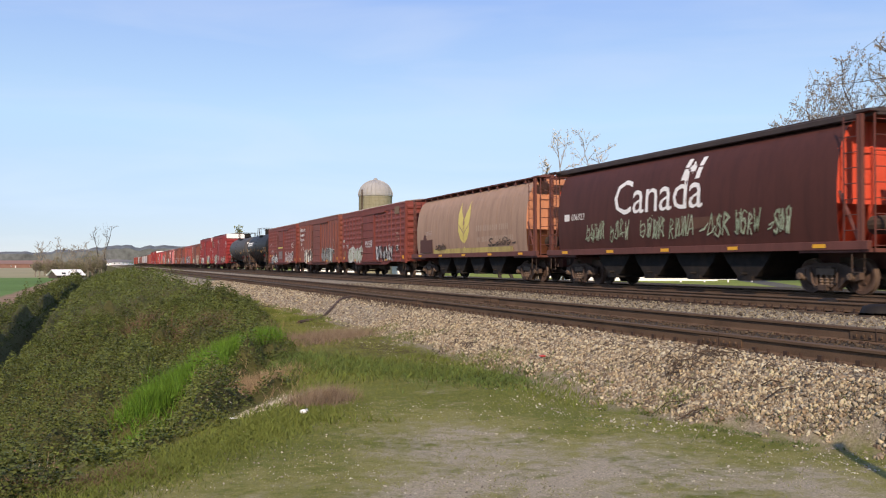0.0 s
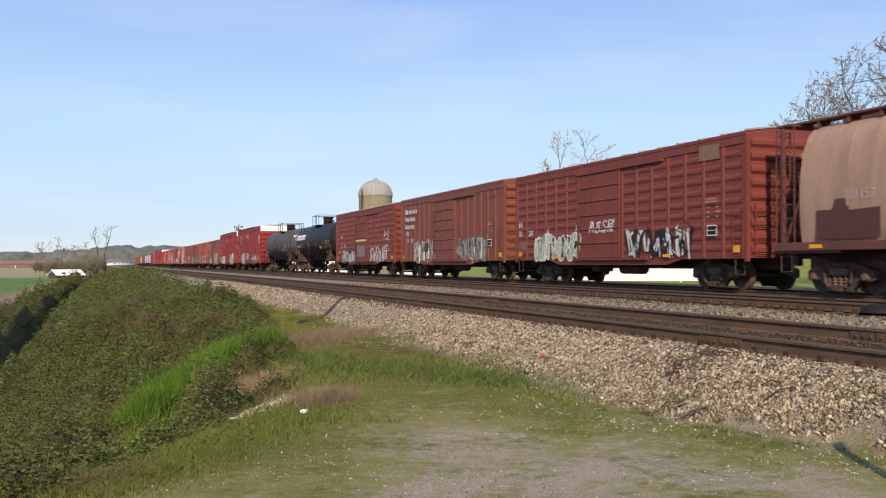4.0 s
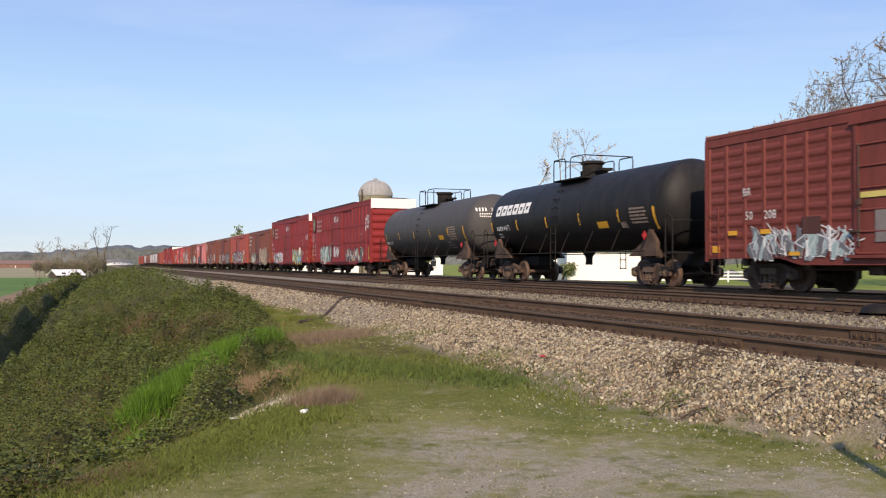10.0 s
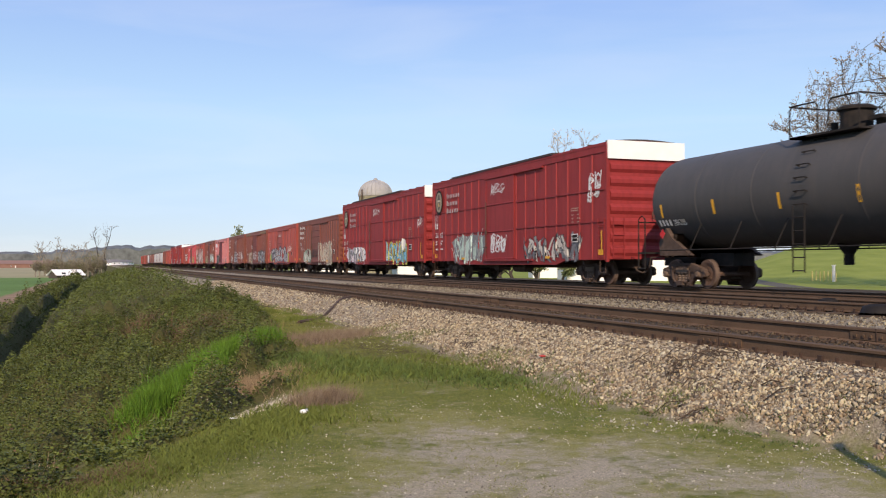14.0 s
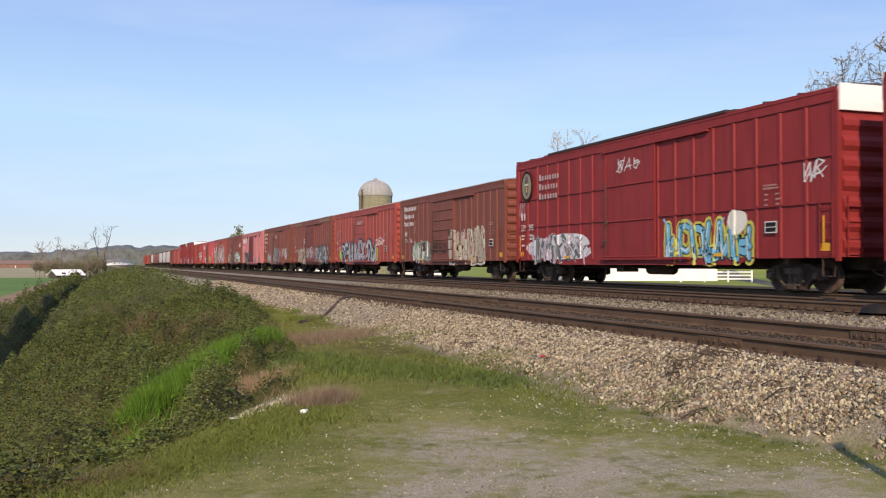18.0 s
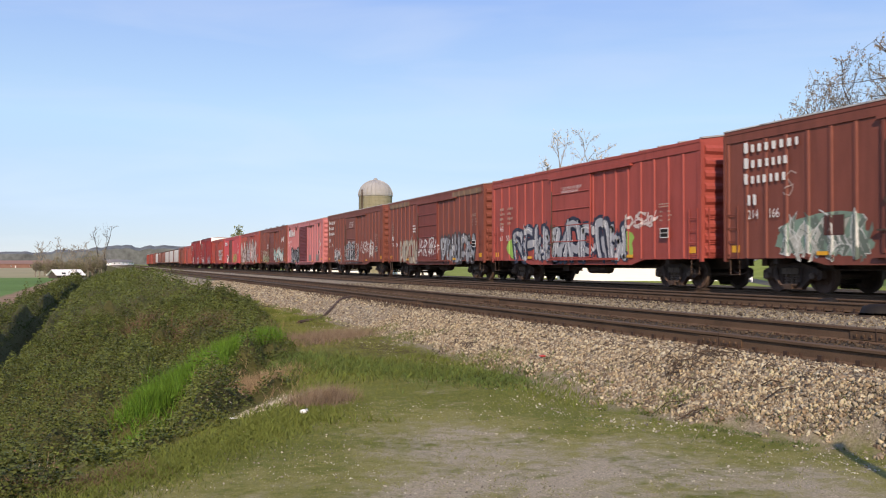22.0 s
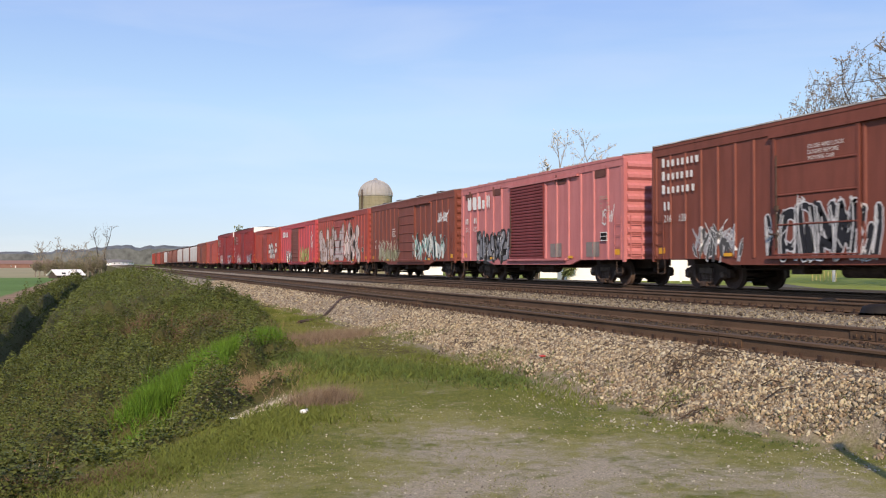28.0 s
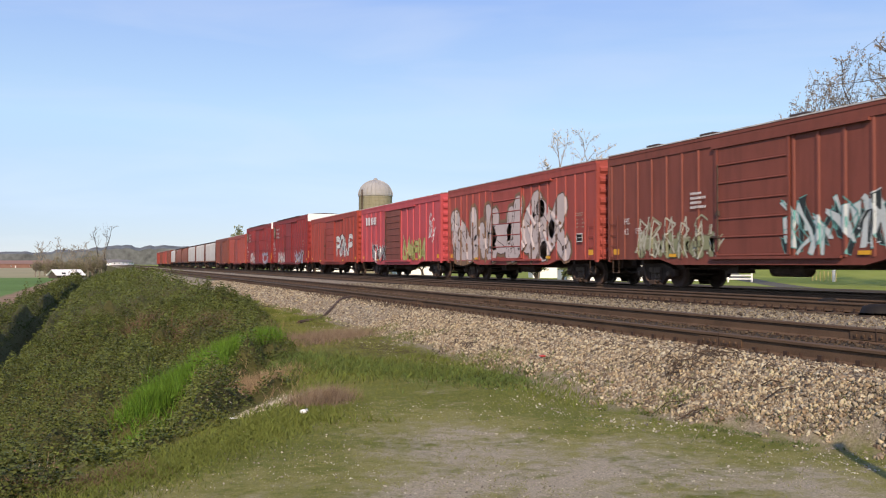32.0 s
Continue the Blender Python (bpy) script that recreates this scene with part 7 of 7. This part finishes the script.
laid(bars(car, [6, 10, 9], -1.6, -3.9, 1.9, 0.07, 0.06, 0.1, M["faint"], 9), tank_depth)


def on_head(ob, length):
    """Lays flat writing on the dished front end of a tank."""
    for v in ob.data.vertices:
        p = ob.matrix_basis @ v.co
        r = min(0.99, math.hypot(p.x, p.z - TANK_Z) / TANK_R)
        p.y = -length / 2 + 0.78 * (1 - math.sqrt(1 - r * r)) - 0.012
        v.co = ob.matrix_basis.inverted() @ p


on_head(put("lettering", text_mesh("286205", 0.26, M["letter"]), car, pose(-0.45, -L / 2, 3.42, 90, 0, 0)), L)
on_head(put("lettering_block", bar_mesh([4], 0.19, 0.05, 0.16, M["letter"], 4), car, pose(-1.15, -L / 2, 3.42, 90, 0, 0)), L)
on_head(put("lettering_block", bar_mesh([10, 10], 0.07, 0.06, 0.1, M["letter"], 5), car, pose(-1.0, -L / 2, 3.26, 90, 0, 0)), L)


def tall_car(front, rear, paint_, label, number, seed, fill1, edge1, style1="block", halo1=None):
    car, L, d = box_car(front, rear, paint_, label, ze=5.2, rise=0.1, white_end=0.5, posts=16, door=(0.2, 3.2), rods=True, door_ribs=3, end_ribs=7, roof_mats=[paint_, M["roof_dark"]])
    k = L / 2 - 9.35
    em = Build()
    em.prism([(0.56 * math.cos(a), 0.66 * math.sin(a)) for a in np.linspace(0, 2 * math.pi, 25)[:-1]], "x", -0.004, 0)
    e = put("emblem", em.mesh("emblem", M["steel_black"]), car, pose(-1.664, 8.3 + k, 4.1), "oval shield emblem in black, cream and gold")
    put("emblem_face", Build().prism([(0.44 * math.cos(a), 0.54 * math.sin(a)) for a in np.linspace(0, 2 * math.pi, 25)[:-1]], "x", -0.008, -0.004).mesh("emblem_face", spray((0.27, 0.22, 0.15))), e)
    put("emblem_shield", Build().prism([(-0.2, 0.1), (-0.16, -0.3), (0, -0.44), (0.16, -0.3), (0.2, 0.1), (0.1, 0.42), (-0.1, 0.42)], "x", -0.012, -0.008).mesh("emblem_shield", spray((0.10, 0.09, 0.07))), e)
    put("emblem_chief", Build().prism([(-0.19, 0.02), (0.19, 0.02), (0.19, 0.12), (-0.19, 0.12)], "x", -0.016, -0.012).mesh("emblem_chief", spray((0.5, 0.45, 0.34))), e)
    put("emblem_bars", Build().prism([(-0.07, -0.26), (0.07, -0.26), (0.07, -0.04), (-0.07, -0.04)], "x", -0.016, -0.012).mesh("emblem_bars", spray((0.42, 0.30, 0.12))), e)
    owner_name(car, -1.668, 7.08 + k, 4.22, 0.88, M["faded_white"], seed)
    bars(car, [2], -1.668, 8.85 + k, 2.66, 0.3, 0, 0.26, seed=seed)
    lettering(car, number[0], -1.668, 8.87 + k, 2.2, 0.37, width=0.85)
    lettering(car, number[1], -1.668, 8.1 + k, 2.2, 0.37, width=0.85)
    bars(car, [3, 3, 0, 4], -1.668, 8.8 + k, 1.95, 0.08, 0.06, 0.1, seed=seed + 1)
    bars(car, [3, 3, 0, 4], -1.668, 8.0 + k, 1.95, 0.08, 0.06, 0.1, seed=seed + 2)
    graffiti(car, 9.15 + k, 8.55 + k, 2.75, 3.5, d, (0.42, 0.26, 0.27), (0.42, 0.26, 0.27), (0.36, 0.2, 0.2), seed, 3, "tag")
    stencils(car, d, -7.2, seed + 4, 2.9)
    for y in (-9.25 + k, 9.2 - k):
        reflector(car, -1.69, y, 1.3, 0.06, 0.7)
    # raised walkway over the middle of the roof
    put("roof_step", Build().box(-W - 0.08, W + 0.08, -5.2, 6.4, 5.2, 5.28).mesh("roof_step", M["roof_dark"]), car)
    return car, L, d


car, L, d = tall_car(140.5, 159.35, PAINT["crimson"], "tall crimson box car with mint and grey graffiti", ("220", "172"), 21, None, None)
graffiti(car, 6.3, 2.0, 0.78, 2.45, d, (0.40, 0.52, 0.45), GREY_S, (0.55, 0.66, 0.6), 31, 5, "wild", halo=(0.20, 0.19, 0.19), label="mint and grey sprayed letters")
graffiti(car, -2.4, -7.6, 0.82, 2.1, d, (0.50, 0.46, 0.40), GREY_S, BLACK_S, 32, 6, "wild", label="cream sprayed letters")
graffiti(car, 1.2, -0.6, 1.3, 2.2, d, WHITE_S, BLACK_S, WHITE_S, 33, 3, "tags")
graffiti(car, 1.2, -0.4, 4.0, 4.5, d, WHITE_S, WHITE_S, WHITE_S, 34, 3, "tag")
graffiti(car, -8.0, -9.0, 3.1, 4.2, d, WHITE_S, WHITE_S, WHITE_S, 35, 2, "tags")
car, L, d = tall_car(160.9, 179.9, PAINT["crimson"], "tall crimson box car with blue and yellow graffiti", ("220", "395"), 22, None, None)
graffiti(car, 8.2, 3.0, 0.78, 2.1, d, (0.48, 0.40, 0.45), (0.12, 0.13, 0.13), WHITE_S, 36, 5, "wild", halo=(0.62, 0.62, 0.62), label="lilac and grey arrow graffiti")
graffiti(car, -2.0, -6.2, 0.82, 2.15, d, (0.16, 0.44, 0.60), BLACK_S, (0.72, 0.75, 0.72), 37, 6, "block", halo=(0.55, 0.52, 0.1), label="sky blue sprayed letters with yellow edge")
b = Build()
strip_fill(b, blob(-5.6, 2.0, 0.9, 0.7, random.Random(2), 18, 2.2, 0.06), d, 0.02, 0)
put("graffiti", b.mesh("graffiti", spray((0.7, 0.67, 0.58))), car)
graffiti(car, 1.0, -0.6, 4.0, 4.5, d, WHITE_S, WHITE_S, WHITE_S, 38, 3, "tag")
graffiti(car, -8.3, -9.1, 2.9, 3.5, d, WHITE_S, WHITE_S, WHITE_S, 39, 2, "tag")

car, L, d = box_car(181.3, 197.0, PAINT["brown"], "brown-red box car with white lettering and cream graffiti", posts=15, door=(0.3, 3.2), ze=4.6, bright_edge=True)
owner_name(car, -1.664, 6.95, 3.9, 1.0, None, 5)
bars(car, [2], -1.664, 6.8, 2.42, 0.3, 0, 0.26, seed=3)
lettering(car, "214", -1.664, 6.8, 2.04, 0.36, width=0.85)
lettering(car, "166", -1.664, 5.95, 2.04, 0.36, width=0.85)
graffiti(car, 5.6, 2.3, 0.82, 2.2, d, (0.40, 0.40, 0.34), (0.13, 0.16, 0.13), (0.60, 0.60, 0.55), 41, 4, "wild", halo=(0.18, 0.26, 0.2), label="grey-green sprayed letters")
patch(car, d, 3.9, 3.2, 1.5, 2.0, M["dark_patch"], 0.024)
graffiti(car, -0.8, -5.4, 0.82, 2.55, d, (0.48, 0.36, 0.26), (0.09, 0.06, 0.05), (0.62, 0.58, 0.45), 42, 5, "block", halo=(0.45, 0.44, 0.36), label="cream and tan sprayed letters")
graffiti(car, 2.0, -0.4, 1.3, 2.0, d, (0.05, 0.035, 0.03), BLACK_S, (0.05, 0.04, 0.03), 43, 4, "tags", label="black spray tag on the door")
graffiti(car, 5.4, 4.9, 2.5, 3.3, d, (0.4, 0.28, 0.24), BLACK_S, (0.4, 0.28, 0.24), 44, 1, "tag")
stencils(car, d, -6.5, 14)

car, L, d = box_car(198.2, 214.3, PAINT["oxide"], "orange-red box car with silver and green graffiti", posts=15, door=(0.35, 3.2), door_ribs=5, ze=4.6)
lettering(car, "HS", -1.664, 7.15, 2.25, 0.34)
lettering(car, "61", -1.664, 7.15, 1.82, 0.34)
lettering(car, "531", -1.664, 6.45, 1.82, 0.34)
bars(car, [4, 4, 3, 4], -1.664, 7.15, 3.2, 0.1, 0.12, 0.14, M["faint"], 4)
bars(car, [4, 3, 4, 3], -1.664, 6.3, 3.2, 0.1, 0.12, 0.14, M["faint"], 5)
graffiti(car, 5.7, -3.7, 0.86, 2.4, d, (0.36, 0.365, 0.38), (0.045, 0.05, 0.075), WHITE_S, 45, 9, "block", halo=(0.03, 0.035, 0.06), label="silver sprayed letters with dark blue outline")
for y in (5.9, -3.7):
    b = Build()
    strip_fill(b, blob(y, 1.5, 1.1, 0.9, random.Random(3), 14, 2, 0.2), d, 0.003, 0)
    put("graffiti", b.mesh("graffiti", spray((0.28, 0.45, 0.09))), car)
graffiti(car, -3.6, -5.6, 2.0, 2.6, d, (0.6, 0.45, 0.42), WHITE_S, (0.6, 0.5, 0.45), 46, 3, "tags")
lettering(car, "CLOSE AND LOCK DOOR\nBEFORE MOVING CAR", d(0.35) - 0.03, 1.0, 3.7, 0.14)
stencils(car, d, -6.3, 15)

car, L, d = box_car(215.45, 231.15, PAINT["dark_brown"], "dark brown box car with tan patches and graffiti", posts=15, door=(0.33, 3.25), door_ribs=5, ze=4.6, bright_edge=True, door_mat=PAINT["maroon"])
patch(car, d, 7.6, 3.6, 4.24, 4.5, M["tan_patch"], 0.04)
patch(car, d, -3.6, -7.6, 4.24, 4.5, M["tan_patch"], 0.04)
bars(car, [2], -1.664, 7.05, 2.22, 0.27, 0, 0.25, seed=4)
lettering(car, "224", -1.664, 7.05, 1.86, 0.32, width=0.8)
lettering(car, "004", -1.664, 6.2, 1.86, 0.32, width=0.8)
bars(car, [3, 4, 3, 4, 3], -1.664, 7.1, 3.2, 0.08, 0.08, 0.12, M["faint"], 5)
bars(car, [5, 6, 6], -1.664, 2.9, 2.95, 0.09, 0.07, 0.11, None, 7)
graffiti(car, 5.5, 2.0, 0.84, 2.35, d, (0.42, 0.36, 0.28), (0.2, 0.17, 0.13), (0.50, 0.47, 0.42), 47, 4, "bubble", label="cream bubble graffiti")
graffiti(car, 1.8, -1.6, 1.2, 2.3, d, (0.42, 0.28, 0.27), (0.2, 0.1, 0.1), WHITE_S, 48, 4, "tags", label="pink sprayed strokes")
graffiti(car, -1.9, -6.6, 0.86, 2.45, d, (0.28, 0.285, 0.30), (0.07, 0.07, 0.08), WHITE_S, 49, 5, "bubble", halo=(0.06, 0.05, 0.05), label="silver bubble graffiti with dark outline")
stencils(car, d, -6.9, 16, 3.2)

car, L, d = box_car(232.6, 248.3, PAINT["brown"], "red-brown box car with white lettering and black graffiti", posts=15, door=(0.4, 3.0), door_ribs=4, ze=4.62, bright_edge=True)
owner_name(car, -1.664, 7.3, 3.9, 0.98, None, 8)
bars(car, [2], -1.664, 7.2, 2.5, 0.28, 0, 0.25, seed=4)
lettering(car, "216", -1.664, 7.2, 2.12, 0.34, width=0.85)
lettering(car, "138", -1.664, 6.4, 2.12, 0.34, width=0.85)
lettering(car, "CLOSE AND LOCK\nDOORS BEFORE\nMOVING CAR", d(0.4) - 0.03, 0.6, 3.75, 0.15)
graffiti(car, 5.7, 3.3, 0.84, 2.05, d, (0.35, 0.34, 0.35), (0.08, 0.08, 0.08), WHITE_S, 50, 3, "wild", label="silver sprayed letters")
graffiti(car, 2.3, -1.7, 0.84, 2.35, d, (0.022, 0.022, 0.026), (0.60, 0.60, 0.60), WHITE_S, 51, 6, "bubble", label="black bubble graffiti with white outline")
graffiti(car, -2.2, -4.7, 1.5, 2.4, d, WHITE_S, WHITE_S, WHITE_S, 52, 4, "tag", label="white spray tag")
graffiti(car, -4.6, -5.6, 1.2, 2.4, d, WHITE_S, WHITE_S, WHITE_S, 53, 2, "tags")
stencils(car, d, -6.6, 17)

car, L, d = box_car(250.2, 265.8, PAINT["pink"], "faded pink box car with dark louvred door", posts=12, door=(0.1, 3.3), door_mat=PAINT["louvre"], door_ribs=24, post_d=0.05, post_w=0.16, ze=4.58)
bars(car, [2], -1.668, 6.92, 3.42, 0.62, 0, 0.60, M["white"], 6, 0.92, "white block wordmark")
bars(car, [1], -1.668, 5.6, 3.42, 0.62, 0, 0.60, M["white"], 7, 0.85)
bars(car, [1], -1.668, 5.05, 3.42, 0.42, 0, 0.48, M["white"], 8, 0.9)
bars(car, [2], -1.668, 4.5, 3.42, 0.62, 0, 0.24, M["white"], 9, 0.8)
bars(car, [2], -1.668, 7.2, 2.75, 0.28, 0, 0.25, seed=3)
bars(car, [2], -1.668, 6.1, 2.75, 0.28, 0, 0.25, seed=4)
lettering(car, "211", -1.668, 7.2, 2.36, 0.34)
lettering(car, "121", -1.668, 6.2, 2.36, 0.34)
for y in (6.9, 3.3, -3.0, -6.2):
    patch(car, d, y + 0.45, y - 0.45, 3.95, 4.35, mat("brown_rust_patch", (0.13, 0.055, 0.045), 0.8, 0, 0.3, 3, 20, 0), 0.02)
for y in (-2.6, -5.6):
    patch(car, d, y + 0.5, y - 0.5, 1.05, 1.6, M["grey_patch"], 0.02)
graffiti(car, 5.7, 2.0, 0.88, 2.3, d, (0.22, 0.225, 0.245), BLACK_S, WHITE_S, 54, 4, "bubble", halo=(0.03, 0.03, 0.03), label="grey bubble graffiti with black outline")
graffiti(car, -6.3, -7.1, 2.2, 2.9, d, WHITE_S, WHITE_S, WHITE_S, 55, 2, "tag")
stencils(car, d, -6.6, 18, 3.2)

car, L, d = box_car(266.9, 282.85, PAINT["dark_brown"], "dark red-brown box car with teal and black graffiti", posts=15, door=(0.15, 3.1), ze=4.62, bright_edge=True)
lettering(car, "HS", -1.664, 6.9, 2.15, 0.3)
lettering(car, "62", -1.664, 6.9, 1.8, 0.3)
lettering(car, "195", -1.664, 6.2, 1.8, 0.3)
bars(car, [6, 8, 6, 8], -1.664, 3.0, 2.9, 0.08, 0.06, 0.1, None, 6)
graffiti(car, 6.2, 1.4, 0.96, 2.3, d, (0.30, 0.29, 0.19), (0.12, 0.08, 0.05), (0.48, 0.46, 0.36), 56, 6, "tags", label="olive and tan sprayed letters")
graffiti(car, 6.0, 1.9, 0.96, 1.8, d, (0.24, 0.25, 0.14), (0.14, 0.10, 0.06), (0.45, 0.43, 0.34), 58, 5, "bubble")
graffiti(car, -1.05, -6.7, 1.0, 2.65, d, (0.028, 0.036, 0.036), (0.52, 0.56, 0.54), (0.13, 0.34, 0.31), 57, 6, "wild", label="black and teal sprayed letters with white outline")
graffiti(car, -5.4, -7.0, 3.0, 3.6, d, WHITE_S, WHITE_S, WHITE_S, 59, 2, "tags")
for y in (-5.0, -1.5, 2.5, 5.5):
    put("roof_hatch", Build().box(-1.45, -0.8, -0.35, 0.35, 4.69, 4.78).mesh("roof_hatch", M["roof_dark"], bevel=0.03), car, pose(0, y, 0))

car, L, d = box_car(283.8, 299.45, PAINT["oxide"], "orange-red box car with one huge white mural", posts=15, door=(0.3, 3.2), ze=4.6, bright_edge=True)
graffiti(car, 7.1, -5.5, 0.84, 4.0, d, (0.50, 0.42, 0.40), (0.10, 0.065, 0.055), (0.07, 0.045, 0.04), 60, 5, "bubble", halo=(0.20, 0.12, 0.07), label="huge off-white sprayed mural with dark outlines")
stencils(car, d, -6.7, 19)

car, L, d = box_car(300.7, 317.0, PAINT["pink_red"], "faded red box car with brown door and yellow graffiti", posts=12, door=(0.62, 3.15), door_mat=PAINT["dark_brown"], door_ribs=8, post_d=0.05, post_w=0.16, ze=4.58)
bars(car, [2], -1.668, 6.9, 3.4, 0.55, 0, 0.55, M["white"], 6, 0.8)
bars(car, [4], -1.668, 5.6, 3.4, 0.5, 0, 0.38, M["white"], 7, 0.75)
graffiti(car, 5.6, 1.9, 0.88, 2.3, d, (0.26, 0.26, 0.27), BLACK_S, WHITE_S, 61, 4, "wild", label="grey sprayed letters")
graffiti(car, -1.4, -5.6, 1.0, 2.3, d, (0.42, 0.40, 0.13), (0.2, 0.19, 0.06), (0.55, 0.55, 0.4), 62, 4, "block", label="yellow-green sprayed letters")
graffiti(car, -6.2, -7.2, 2.0, 3.6, d, WHITE_S, WHITE_S, WHITE_S, 63, 2, "tags")

car, L, d = box_car(318.4, 334.1, PAINT["bright"], "bright red box car with white and black graffiti", posts=13, door=(0.6, 3.1), ze=4.6)
graffiti(car, -1.5, -6.6, 1.3, 3.0, d, (0.62, 0.62, 0.60), BLACK_S, BLACK_S, 64, 4, "block", label="white sprayed letters")
for a, e, sd in ((335.6, 353.4, 23), (354.8, 373.0, 24)):
    car, L, d = tall_car(a, e, PAINT["crimson"], "tall crimson box car with white upper end", ("220", "300"), sd, None, None)
    graffiti(car, 6.0, 2.2, 0.8, 2.2, d, (0.52, 0.45, 0.44), GREY_S, WHITE_S, 65 + sd, 4, "block", label="pale sprayed letters")
    graffiti(car, -3.0, -7.0, 0.8, 2.1, d, (0.32, 0.30, 0.38), GREY_S, WHITE_S, 75 + sd, 4, "block")
box_car(374.6, 390.2, PAINT["oxide"], "orange-red box car far along the train", posts=13, ze=4.6)
box_car(391.6, 407.2, PAINT["dark_brown"], "brown box car far along the train", posts=13, ze=4.6)
y = 409.2
for p, lab in (("hopper_white", "dirty white hopper car far along the train"), ("hopper_white", "off-white hopper car with orange rust stains"), ("hopper_white", "pale grey hopper car far along the train"),
               ("hopper_rust", "rust-brown hopper car far along the train"), ("hopper_rust", "rust-brown hopper car far along the train"), ("hopper_white", "pale grey hopper car far along the train")):
    hopper_car(y, y + 15.0, PAINT[p], PAINT[p], PAINT["sill_brown"], lab, 3, p == "hopper_white")
    y += 18.0
for k in range(4):
    box_car(y, y + 15.6, PAINT[("brown", "oxide", "dark_brown", "bright")[k]], "red-brown box car near the end of the train", posts=11, ze=4.58)
    y += 17.3


# ---- motion ----
def motions():
    for car, y in MOVERS:
        walk(car, [(t, pose(TRAIN_X, y - SPEED * t, 0)) for t in (0.0, 8.0, 16.0, 24.0, 32.0)])
    # wheels roll towards -y: 67 degrees to a row; the cars past the nineteenth stay too far off to show it
    rate = math.degrees(SPEED / WHEEL_R)
    times = [2 * k / FPS for k in range(481)]
    for wheel, y in SPINNERS[:76]:
        walk(wheel, [(t, pose(0, y, WHEEL_R, (rate * t) % 360.0, 0, 0)) for t in times])


motions()
